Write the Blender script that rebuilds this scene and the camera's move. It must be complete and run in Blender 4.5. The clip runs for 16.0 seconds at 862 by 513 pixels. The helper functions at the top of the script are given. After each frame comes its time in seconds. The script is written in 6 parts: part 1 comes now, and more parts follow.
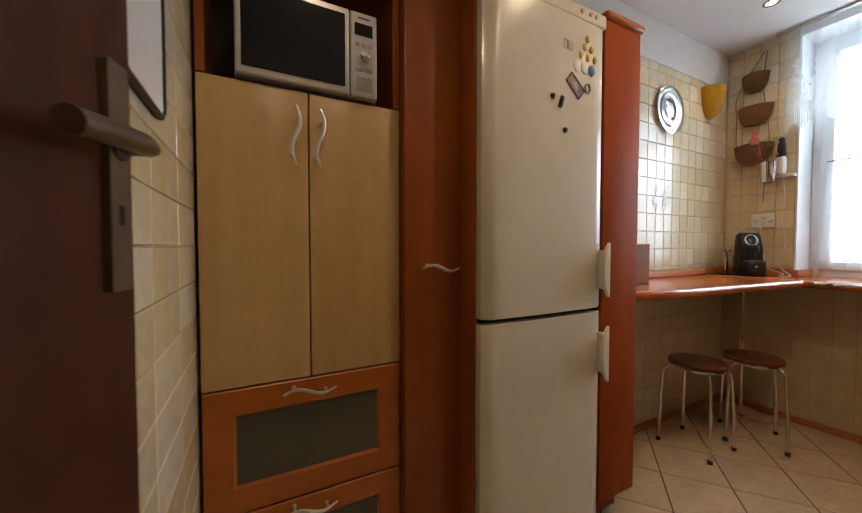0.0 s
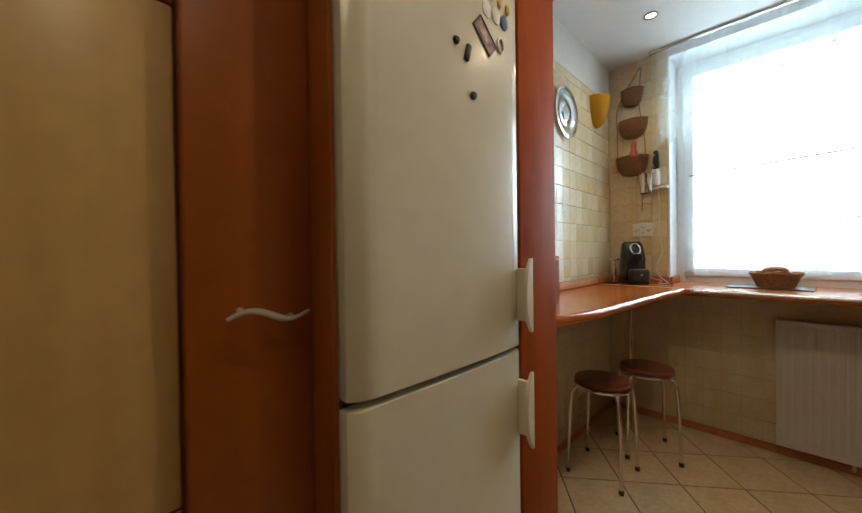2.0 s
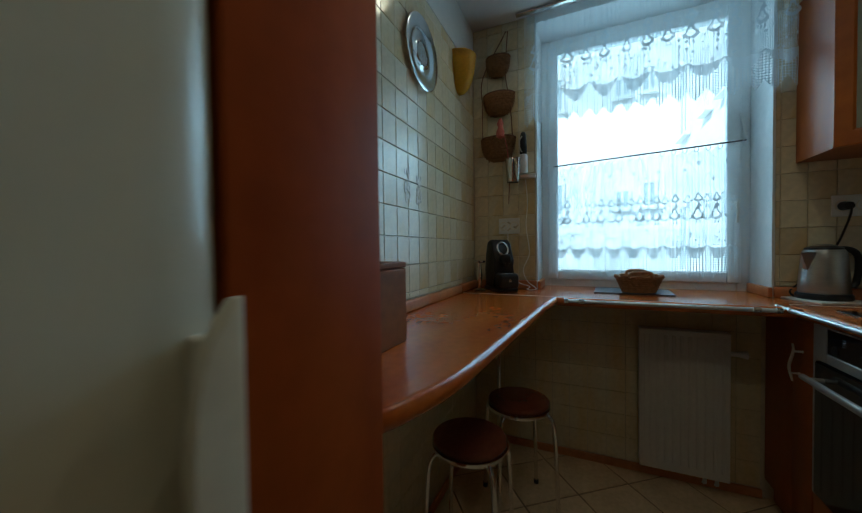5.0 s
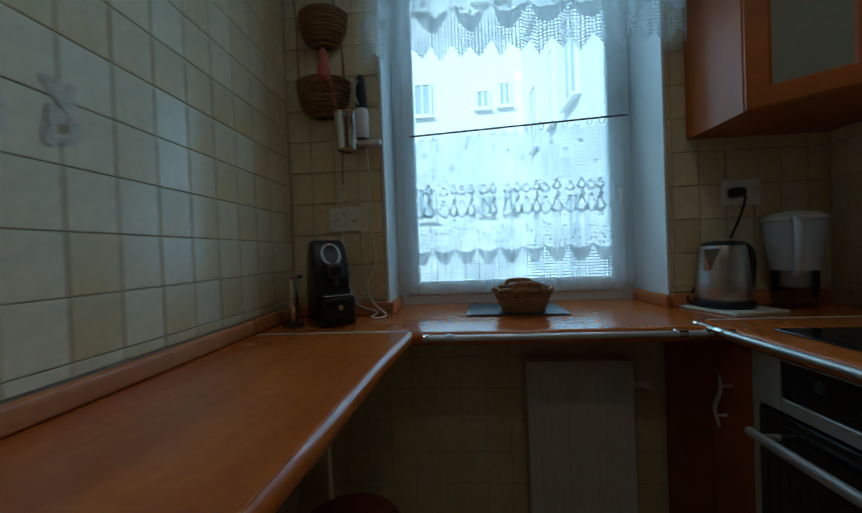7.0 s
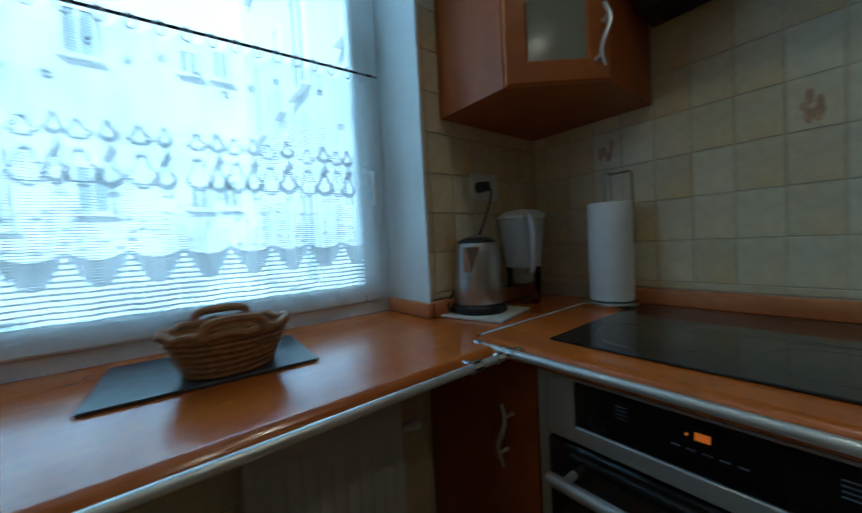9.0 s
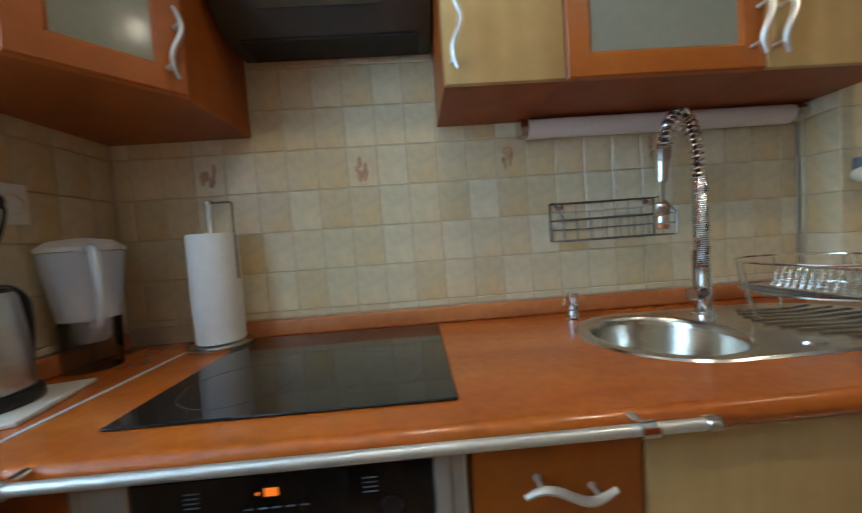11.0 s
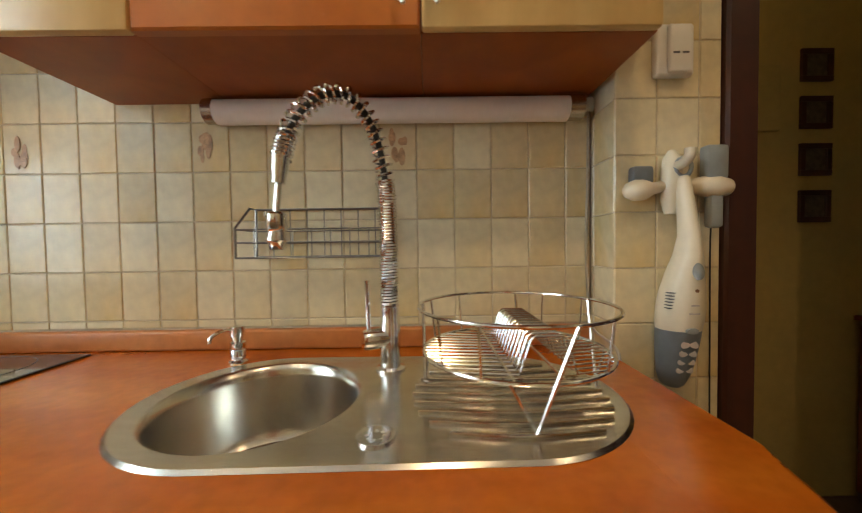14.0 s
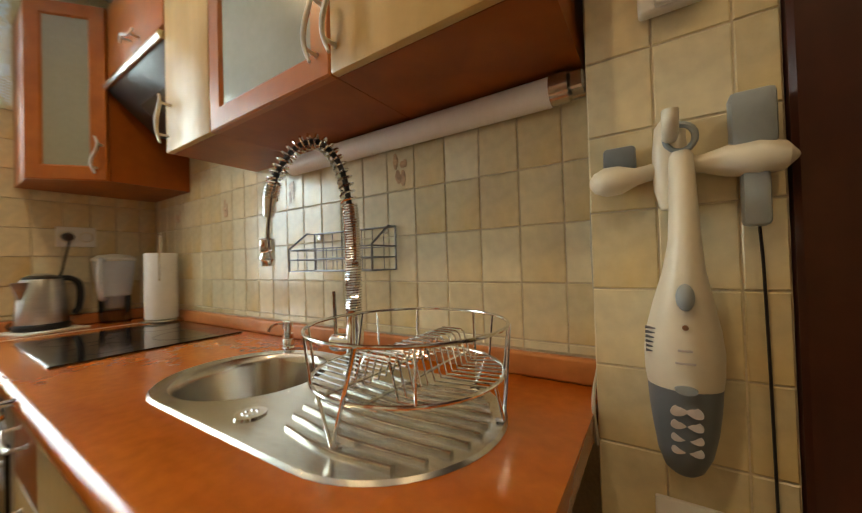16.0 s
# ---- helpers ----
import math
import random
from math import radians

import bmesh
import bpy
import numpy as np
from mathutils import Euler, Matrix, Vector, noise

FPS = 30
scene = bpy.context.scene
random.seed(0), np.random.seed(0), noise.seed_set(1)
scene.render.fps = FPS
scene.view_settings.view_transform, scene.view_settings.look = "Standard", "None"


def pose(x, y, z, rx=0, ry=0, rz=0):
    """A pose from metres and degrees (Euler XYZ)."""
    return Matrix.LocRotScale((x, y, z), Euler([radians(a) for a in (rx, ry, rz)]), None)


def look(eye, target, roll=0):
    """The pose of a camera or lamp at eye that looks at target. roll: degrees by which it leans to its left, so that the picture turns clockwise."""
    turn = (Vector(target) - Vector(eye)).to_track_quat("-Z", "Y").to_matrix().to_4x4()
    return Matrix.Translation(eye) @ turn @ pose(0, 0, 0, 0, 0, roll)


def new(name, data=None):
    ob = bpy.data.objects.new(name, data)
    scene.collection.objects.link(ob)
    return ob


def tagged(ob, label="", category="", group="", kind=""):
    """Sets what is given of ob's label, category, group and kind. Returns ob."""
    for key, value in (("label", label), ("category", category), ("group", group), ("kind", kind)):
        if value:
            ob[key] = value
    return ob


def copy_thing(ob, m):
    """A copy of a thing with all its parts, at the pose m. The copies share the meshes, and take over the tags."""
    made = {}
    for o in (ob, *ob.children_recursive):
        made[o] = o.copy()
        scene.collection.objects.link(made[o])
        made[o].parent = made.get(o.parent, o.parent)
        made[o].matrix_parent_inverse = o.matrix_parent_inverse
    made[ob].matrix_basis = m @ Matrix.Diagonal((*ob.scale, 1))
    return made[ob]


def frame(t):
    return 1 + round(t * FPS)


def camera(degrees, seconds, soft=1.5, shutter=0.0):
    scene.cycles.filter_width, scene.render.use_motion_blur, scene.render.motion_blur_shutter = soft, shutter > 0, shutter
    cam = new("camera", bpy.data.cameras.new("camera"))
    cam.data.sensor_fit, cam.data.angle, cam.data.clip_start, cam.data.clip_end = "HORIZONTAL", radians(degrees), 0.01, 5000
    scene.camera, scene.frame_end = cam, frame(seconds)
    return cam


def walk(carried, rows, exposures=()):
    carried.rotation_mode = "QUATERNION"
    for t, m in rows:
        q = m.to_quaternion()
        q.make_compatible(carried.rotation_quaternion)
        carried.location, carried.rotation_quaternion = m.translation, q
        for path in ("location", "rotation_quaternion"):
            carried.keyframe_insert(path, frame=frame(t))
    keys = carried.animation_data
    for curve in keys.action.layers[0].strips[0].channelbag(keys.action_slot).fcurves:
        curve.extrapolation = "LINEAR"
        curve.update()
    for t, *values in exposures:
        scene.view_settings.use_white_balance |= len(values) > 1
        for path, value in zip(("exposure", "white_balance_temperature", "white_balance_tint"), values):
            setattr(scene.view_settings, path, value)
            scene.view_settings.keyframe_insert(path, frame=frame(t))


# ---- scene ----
cam = camera(103.5, 16.0, soft=1.15, shutter=0.5)
PATH = [
    (0, (0.006, 0.26, 1.183), (0.918, 2.039, 1.124), -0),
    (0.5, (0.098, 0.265, 1.187), (0.979, 2.06, 1.133), 0.5),
    (1, (0.175, 0.339, 1.197), (1.213, 2.048, 1.148), 0.2),
    (1.5, (0.261, 0.52, 1.22), (1.498, 2.092, 1.182), -0.4),
    (2, (0.345, 0.622, 1.217), (1.736, 2.06, 1.197), -0.8),
    (2.5, (0.46, 0.707, 1.221), (1.981, 2.006, 1.205), -0.9),
    (3, (0.571, 0.773, 1.221), (2.214, 1.914, 1.201), -0.9),
    (3.5, (0.654, 0.853, 1.223), (2.412, 1.806, 1.173), -1),
    (3.7, (0.686, 0.878, 1.215), (2.471, 1.78, 1.161), -0.9),
    (5.8, (1.428, 0.913, 1.235), (3.29, 1.642, 1.222), -0.5),
    (6, (1.517, 0.909, 1.231), (3.414, 1.542, 1.22), -1),
    (6.5, (1.702, 0.886, 1.217), (3.659, 1.307, 1.208), -1.6),
    (7, (1.868, 0.897, 1.22), (3.862, 1.044, 1.196), -2.2),
    (7.5, (2.017, 0.943, 1.224), (4.007, 0.745, 1.171), -3.1),
    (8, (2.158, 0.929, 1.209), (4.092, 0.429, 1.129), -3.3),
    (8.2, (2.21, 0.898, 1.205), (4.112, 0.287, 1.124), -3.1),
    (10.3, (2.516, 0.609, 1.236), (2.869, -1.359, 1.175), -4.1),
    (10.5, (2.471, 0.611, 1.236), (2.653, -1.379, 1.181), -4.2),
    (11, (2.296, 0.62, 1.248), (2.219, -1.376, 1.152), -4.1),
    (11.5, (2.15, 0.617, 1.236), (1.855, -1.359, 1.167), -3.55),
    (12, (2.046, 0.611, 1.247), (1.486, -1.306, 1.151), -3.1),
    (12.5, (1.936, 0.559, 1.238), (1.315, -1.34, 1.155), -2.4),
    (13, (1.82, 0.473, 1.245), (1.295, -1.455, 1.169), -1.5),
    (13.5, (1.611, 0.45, 1.252), (1.375, -1.534, 1.172), -1),
    (14, (1.42, 0.399, 1.236), (1.406, -1.6, 1.177), -0.8),
    (14.5, (1.281, 0.345, 1.222), (1.445, -1.647, 1.288), -0.7),
    (15, (1.136, 0.297, 1.224), (1.637, -1.635, 1.347), -1.15),
    (15.5, (1.015, 0.279, 1.248), (1.82, -1.551, 1.289), -2.05),
    (16, (0.913, 0.267, 1.234), (2.006, -1.407, 1.263), -1.65),
]
EXPOSURES = [(0, 2.4, 6200, 19), (0.5, 2.4, 6150, 17), (1.0, 2.45, 6100, 12), (1.5, 2.5, 6000, 7), (2.0, 2.4, 6000, 5), (2.5, 2.1, 5900, 3), (3.0, 1.6, 5600, -1), (3.5, 1.08, 5250, -5), (6.0, 0.45, 4800, -8), (7.0, 0.22, 4650, -8), (8.0, 0.22, 4650, -8), (10.3, 1.5, 4250, -3), (10.5, 1.65, 4350, 0), (11.0, 2.05, 5200, 5), (11.5, 2.25, 5800, 9), (12.0, 2.22, 6200, 12), (12.5, 2.23, 6800, 17), (13.5, 2.32, 6950, 14), (14.0, 2.45, 6900, 11), (14.5, 2.4, 7200, 11), (15.0, 2.4, 7500, 12), (15.5, 2.4, 7200, 8), (16.0, 2.38, 7200, 9)]
walk(cam, [(t, look(eye, target, roll)) for t, eye, target, roll in PATH], EXPOSURES)

# ---- world, sun and lamps ----
world = bpy.data.worlds.new("daylight")
scene.world = world
world.use_nodes = True
wn = world.node_tree.nodes
sky = wn.new("ShaderNodeTexSky")
sky.sky_type, sky.sun_disc = "NISHITA", False
sky.sun_elevation, sky.sun_rotation = radians(40), radians(-90)
world.node_tree.links.new(sky.outputs[0], wn["Background"].inputs[0])
wn["Background"].inputs[1].default_value = 0.12

sun = new("sun", bpy.data.lights.new("sun", "SUN"))
sun.data.energy, sun.data.angle, sun.data.color = 3.9, radians(0.5), (1.0, 0.97, 0.93)
sun.matrix_world = look((-6, 8, 8), (3, 0.4, 0))


def area_lamp(name, eye, target, sx, sy, watts, colour):
    lamp = new(name, bpy.data.lights.new(name, "AREA"))
    lamp.data.shape, lamp.data.size, lamp.data.size_y = "RECTANGLE", sx, sy
    lamp.data.energy, lamp.data.color = watts, colour
    lamp.matrix_world = look(eye, target)
    return lamp


area_lamp("window_light", (3.62, 0.64, 1.8), (2.0, 0.64, 1.45), 1.0, 1.45, 5.9, (0.66, 0.87, 1.0))

SPOTS = [(2.725, 1.165), (1.3, 0.62), (2.3, 0.35), (0.25, 0.45)]
SPOT_WATTS = [1.3, 3.9, 3.5, 2.5]
for (sx, sy), watts in zip(SPOTS, SPOT_WATTS):
    lamp = new("downlight_lamp", bpy.data.lights.new("downlight_lamp", "SPOT"))
    lamp.data.energy, lamp.data.color = watts, (1.0, 0.73, 0.42)
    lamp.data.spot_size, lamp.data.spot_blend, lamp.data.shadow_soft_size = radians(140), 0.9, 0.03
    lamp.matrix_world = look((sx, sy, 2.595), (sx, sy, 0))
# unseen fill added to brighten the hall, with no fixture behind it
hall_fill = new("hall_fill", bpy.data.lights.new("hall_fill", "POINT"))
hall_fill.data.energy, hall_fill.data.color, hall_fill.data.shadow_soft_size = 0.32, (1.0, 0.74, 0.36), 0.1
hall_fill.location = (0.2, -1.2, 2.3)


# ---- materials ----
def material(name, colour, rough=0.5, metal=0.0, vary=0.06, scale=6.0, grain=None, bump=0.0, bump_scale=60.0, coat=0.0, per_piece=0.0, alt=None, stretch=(1, 1, 1), **more):
    """A Principled surface: colour broken up at two scales, optional stretched grain and relief."""
    m = bpy.data.materials.new(name)
    m.use_nodes = True
    nt = m.node_tree
    n, link = nt.nodes, nt.links.new
    bsdf = n["Principled BSDF"]
    bsdf.inputs["Roughness"].default_value = rough
    bsdf.inputs["Metallic"].default_value = metal
    bsdf.inputs["Coat Weight"].default_value = coat
    bsdf.inputs["Coat Roughness"].default_value = 0.12
    for key, value in more.items():
        bsdf.inputs[key.replace("_", " ")].default_value = value
    co = n.new("ShaderNodeTexCoord")
    mp = n.new("ShaderNodeMapping")
    mp.inputs["Scale"].default_value = stretch
    link(co.outputs["Object"], mp.inputs[0])
    big, fine = n.new("ShaderNodeTexNoise"), n.new("ShaderNodeTexNoise")
    big.inputs["Scale"].default_value, fine.inputs["Scale"].default_value = scale, scale * 9
    big.inputs["Detail"].default_value, fine.inputs["Detail"].default_value = 3, 4
    link(mp.outputs[0], big.inputs[0]), link(mp.outputs[0], fine.inputs[0])
    add = n.new("ShaderNodeMath")
    add.operation = "ADD"
    link(big.outputs[0], add.inputs[0]), link(fine.outputs[0], add.inputs[1])
    ramp = n.new("ShaderNodeMapRange")
    ramp.inputs[1].default_value, ramp.inputs[2].default_value = 0.6, 1.4
    ramp.inputs[3].default_value, ramp.inputs[4].default_value = 1 - vary * 2, 1 + vary * 2
    link(add.outputs[0], ramp.inputs[0])
    value = ramp.outputs[0]
    if per_piece:
        info = n.new("ShaderNodeObjectInfo")
        r2 = n.new("ShaderNodeMapRange")
        r2.inputs[3].default_value, r2.inputs[4].default_value = 1 - per_piece, 1 + per_piece
        link(info.outputs["Random"], r2.inputs[0])
        mul = n.new("ShaderNodeMath")
        mul.operation = "MULTIPLY"
        link(value, mul.inputs[0]), link(r2.outputs[0], mul.inputs[1])
        value = mul.outputs[0]
    mix = n.new("ShaderNodeVectorMath")
    mix.operation = "SCALE"
    link(value, mix.inputs["Scale"])
    if grain:
        gm = n.new("ShaderNodeMapping")
        gm.inputs["Scale"].default_value = grain[1]
        link(co.outputs["Object"], gm.inputs[0])
        gn = n.new("ShaderNodeTexNoise")
        gn.inputs["Scale"].default_value, gn.inputs["Detail"].default_value = 1.0, 5
        link(gm.outputs[0], gn.inputs[0])
        cr = n.new("ShaderNodeValToRGB")
        cr.color_ramp.elements[0].position, cr.color_ramp.elements[1].position = 0.35, 0.68
        cr.color_ramp.elements[0].color, cr.color_ramp.elements[1].color = (*colour, 1), (*grain[0], 1)
        link(gn.outputs[0], cr.inputs[0])
        link(cr.outputs[0], mix.inputs[0])
    else:
        mix.inputs[0].default_value = colour
    if alt:
        two = n.new("ShaderNodeMix")
        two.data_type = "RGBA"
        pick = n.new("ShaderNodeMath")
        pick.operation, pick.inputs[1].default_value = "POWER", 1.6
        link(info.outputs["Random"], pick.inputs[0])
        link(pick.outputs[0], two.inputs["Factor"])
        link(cr.outputs[0], two.inputs[6])
        two.inputs[7].default_value = (*alt, 1)
        link(two.outputs[2], mix.inputs[0])
    link(mix.outputs[0], bsdf.inputs["Base Color"])
    rr = n.new("ShaderNodeMapRange")
    rr.inputs[3].default_value, rr.inputs[4].default_value = max(rough * 0.94, 0.02), min(rough * 1.08, 1)
    link(fine.outputs[0], rr.inputs[0])
    link(rr.outputs[0], bsdf.inputs["Roughness"])
    if bump:
        bn = n.new("ShaderNodeTexNoise")
        bn.inputs["Scale"].default_value = bump_scale
        link(mp.outputs[0], bn.inputs[0])
        bp = n.new("ShaderNodeBump")
        bp.inputs["Strength"].default_value, bp.inputs["Distance"].default_value = bump, 0.004
        link(bn.outputs[0], bp.inputs["Height"])
        link(bp.outputs[0], bsdf.inputs["Normal"])
    return m


CHERRY = material("cherry_laminate", (0.27, 0.064, 0.006), 0.40, vary=0.07, scale=3, grain=((0.34, 0.088, 0.009), (9, 9, 1.6)), coat=0.04, Specular_IOR_Level=0.32)
CHERRY_M = material("matt_cherry_panel", (0.30, 0.058, 0.008), 0.6, vary=0.07, scale=3, grain=((0.37, 0.08, 0.011), (9, 9, 1.6)), Specular_IOR_Level=0.08)
CHERRY_H = material("cherry_laminate_across", (0.37, 0.098, 0.008), 0.32, vary=0.07, scale=3, grain=((0.44, 0.128, 0.013), (1.6, 9, 9)), coat=0.08)
BEECH = material("pale_beech_laminate", (0.56, 0.36, 0.13), 0.36, vary=0.05, scale=2.5, grain=((0.63, 0.43, 0.175), (16, 16, 1.4)), coat=0.15, bump=0.03)
TOP = material("orange_worktop_laminate", (0.42, 0.092, 0.008), 0.24, vary=0.10, scale=5, grain=((0.52, 0.145, 0.014), (2.2, 9, 9)), coat=0.35, bump=0.02, bump_scale=40)
TOP_Y = material("orange_worktop_laminate_along", (0.42, 0.092, 0.008), 0.24, vary=0.10, scale=5, grain=((0.52, 0.145, 0.014), (9, 2.2, 9)), coat=0.35, bump=0.02, bump_scale=40)
TRIM = material("upstand_wood", (0.46, 0.155, 0.042), 0.38, vary=0.10, scale=4, grain=((0.55, 0.22, 0.07), (3, 12, 12)))
DARKWOOD = material("dark_brown_stained_wood", (0.052, 0.015, 0.008), 0.34, vary=0.14, scale=3, grain=((0.075, 0.022, 0.011), (18, 18, 1.5)), coat=0.2)
BREADWOOD = material("brown_oiled_wood", (0.20, 0.068, 0.014), 0.55, vary=0.12, scale=4, grain=((0.27, 0.10, 0.024), (2, 14, 14)), Specular_IOR_Level=0.25)
SEATWOOD = material("dark_cherry_seat", (0.14, 0.032, 0.014), 0.25, vary=0.1, scale=5, grain=((0.19, 0.05, 0.02), (3, 14, 3)), coat=0.3)
TILE = material("cream_glazed_tile", (0.73, 0.645, 0.43), 0.18, vary=0.06, scale=5, grain=((0.70, 0.53, 0.25), (11, 11, 4)), per_piece=0.06, alt=(0.73, 0.665, 0.48), bump=0.09, bump_scale=22, coat=0.2)
GROUT = material("grey_beige_grout", (0.60, 0.51, 0.37), 0.9, vary=0.1, scale=20, bump=0.2)
FLOORTILE = material("sand_floor_tile", (0.64, 0.475, 0.285), 0.2, vary=0.09, scale=5, per_piece=0.06, bump=0.05, bump_scale=18, coat=0.35)
FLOORGROUT = material("dark_brown_floor_grout", (0.10, 0.065, 0.042), 0.9, vary=0.15, scale=20, bump=0.2)
PLASTER = material("pale_cream_plaster", (0.74, 0.71, 0.64), 0.75, vary=0.03, scale=2, bump=0.12, bump_scale=90)
WHITEPAINT = material("white_gloss_paint", (0.80, 0.80, 0.78), 0.35, vary=0.03, scale=4)
REVEAL = material("white_reveal_paint", (0.80, 0.80, 0.78), 0.6, vary=0.03, scale=4, bump=0.05)
CEIL = material("white_ceiling_paint", (0.78, 0.77, 0.74), 0.6, vary=0.02, scale=2, bump=0.06, bump_scale=120)
YELLOWWALL = material("ochre_hall_paint", (0.60, 0.47, 0.17), 0.75, vary=0.05, scale=3, bump=0.15, bump_scale=70)
FRIDGE = material("ivory_enamel", (0.70, 0.66, 0.53), 0.24, vary=0.02, scale=2, bump=0.05, bump_scale=220, coat=0.3)
# the ivory of FRIDGE scaled down to about two thirds
FRIDGE_SIDE = material("darker_ivory_enamel", (0.46, 0.43, 0.35), 0.4, vary=0.04)
IVORY = material("ivory_plastic", (0.78, 0.72, 0.58), 0.3, vary=0.03)
GASKET = material("dark_rubber", (0.03, 0.03, 0.03), 0.7, vary=0.1)
DARKWIRE = material("dark_steel_wire", (0.22, 0.21, 0.20), 0.3, 1.0, vary=0.05)
HOODGREY = material("dark_grey_hood_enamel", (0.085, 0.085, 0.085), 0.3, 0.3, vary=0.05)
ALU = material("pale_aluminium", (0.66, 0.66, 0.64), 0.4, 0.2, vary=0.03)
CHROME = material("polished_chrome", (0.80, 0.80, 0.80), 0.11, 1.0, vary=0.03)
WIRE = material("bright_plated_wire", (0.78, 0.78, 0.76), 0.14, 1.0, vary=0.05, scale=30)
HANDLE = material("pale_satin_nickel", (0.74, 0.72, 0.68), 0.36, 0.7, vary=0.04, scale=20)
BRONZE = material("dull_brown_steel", (0.30, 0.27, 0.22), 0.38, 1.0, vary=0.08, scale=20)
SATIN = material("satin_nickel", (0.62, 0.60, 0.56), 0.26, 1.0, vary=0.04, scale=20)
STEEL = material("brushed_steel", (0.60, 0.575, 0.52), 0.2, 1.0, vary=0.06, scale=8, stretch=(1, 8, 1), bump=0.05, bump_scale=80)
STEEL_V = material("brushed_kettle_steel", (0.55, 0.54, 0.52), 0.33, 1.0, vary=0.06, scale=10, stretch=(1, 1, 9), bump=0.04, bump_scale=60)
BLACKGLASS = material("black_ceramic_glass", (0.008, 0.008, 0.009), 0.05, vary=0.05, coat=0.4)
BLACK = material("black_plastic", (0.014, 0.014, 0.016), 0.3, vary=0.1)
DARKROD = material("dark_brown_metal", (0.05, 0.03, 0.025), 0.4, 0.5, vary=0.1)
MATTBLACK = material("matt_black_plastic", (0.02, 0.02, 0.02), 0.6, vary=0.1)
FROST = material("frosted_cabinet_glass", (0.30, 0.30, 0.24), 0.16, vary=0.03, coat=0.5)
FROST_D = material("dark_frosted_glass", (0.075, 0.075, 0.055), 0.2, vary=0.05, coat=0.4)
MILKY = material("milky_plastic", (0.62, 0.66, 0.72), 0.25, vary=0.03)
WHITEPLASTIC = material("white_plastic", (0.80, 0.79, 0.75), 0.32, vary=0.02)
GREYPLASTIC = material("blue_grey_plastic", (0.16, 0.19, 0.22), 0.4, vary=0.05)
GREYLIGHT = material("pale_blue_grey_plastic", (0.30, 0.34, 0.36), 0.4, vary=0.05)
SILVER = material("silver_painted_metal", (0.58, 0.57, 0.55), 0.33, 0.6, vary=0.04)
PAPER = material("white_tissue_paper", (0.84, 0.84, 0.84), 0.9, vary=0.03, scale=30, bump=0.3, bump_scale=160)
WICKER = material("brown_wicker", (0.36, 0.185, 0.075), 0.6, vary=0.25, scale=60, bump=0.4, bump_scale=120)
WICKER_D = material("dark_wicker", (0.22, 0.105, 0.045), 0.6, vary=0.25, scale=60, bump=0.4, bump_scale=120)
YELLOWGLASS = material("amber_yellow_glass", (0.85, 0.50, 0.03), 0.2, vary=0.06, scale=8, coat=0.4)
RADPAINT = material("white_radiator_enamel", (0.74, 0.72, 0.67), 0.35, vary=0.03)
RED = material("pink_cloth", (0.55, 0.14, 0.10), 0.8, vary=0.2, scale=30)
MOTIF = material("brown_tile_print", (0.50, 0.31, 0.17), 0.3, vary=0.3, scale=60)
MOTIF_G = material("grey_tile_print", (0.58, 0.51, 0.38), 0.3, vary=0.25, scale=60)
SLATE = material("dark_slate_mat", (0.055, 0.062, 0.075), 0.35, vary=0.3, scale=30)
TRIVET = material("pale_stone_trivet", (0.66, 0.62, 0.54), 0.5, vary=0.05)
FACADE = material("pale_rendered_facade", (0.80, 0.81, 0.80), 0.9, vary=0.03, scale=0.6)
FACADE_W = material("facade_window_glass", (0.42, 0.48, 0.50), 0.2, vary=0.1, scale=0.5)
BROWNPRINT = material("faded_photo_print", (0.13, 0.10, 0.075), 0.4, vary=0.4, scale=40)
MAGNET = material("souvenir_magnet_print", (0.26, 0.17, 0.17), 0.4, vary=0.4, scale=60)
FADED = material("faded_souvenir_print", (0.42, 0.30, 0.24), 0.4, vary=0.4, scale=40)
GOLD = material("golden_magnet", (0.55, 0.36, 0.08), 0.35, 0.3, vary=0.2)
BLUE = material("blue_magnet", (0.13, 0.20, 0.34), 0.4, vary=0.2)
TEXTDARK = material("dark_grey_print", (0.09, 0.09, 0.10), 0.5)
PETAL = material("faded_flower_print", (0.52, 0.47, 0.45), 0.4, vary=0.1)
MIRROR = material("mirror_silver", (0.82, 0.82, 0.80), 0.03, 1.0, vary=0.01)


def emitter(name, colour, strength):
    m = bpy.data.materials.new(name)
    m.use_nodes = True
    b = m.node_tree.nodes["Principled BSDF"]
    b.inputs["Base Color"].default_value = (*colour, 1)
    b.inputs["Emission Color"].default_value = (*colour, 1)
    b.inputs["Emission Strength"].default_value = strength
    return m


BULB = emitter("halogen_bulb", (1.0, 0.93, 0.80), 5)
DISPLAY = emitter("orange_oven_display", (1.0, 0.22, 0.01), 0.16)
TUBE = material("milky_lamp_cover", (0.80, 0.74, 0.70), 0.35, vary=0.02, Transmission_Weight=0.0)


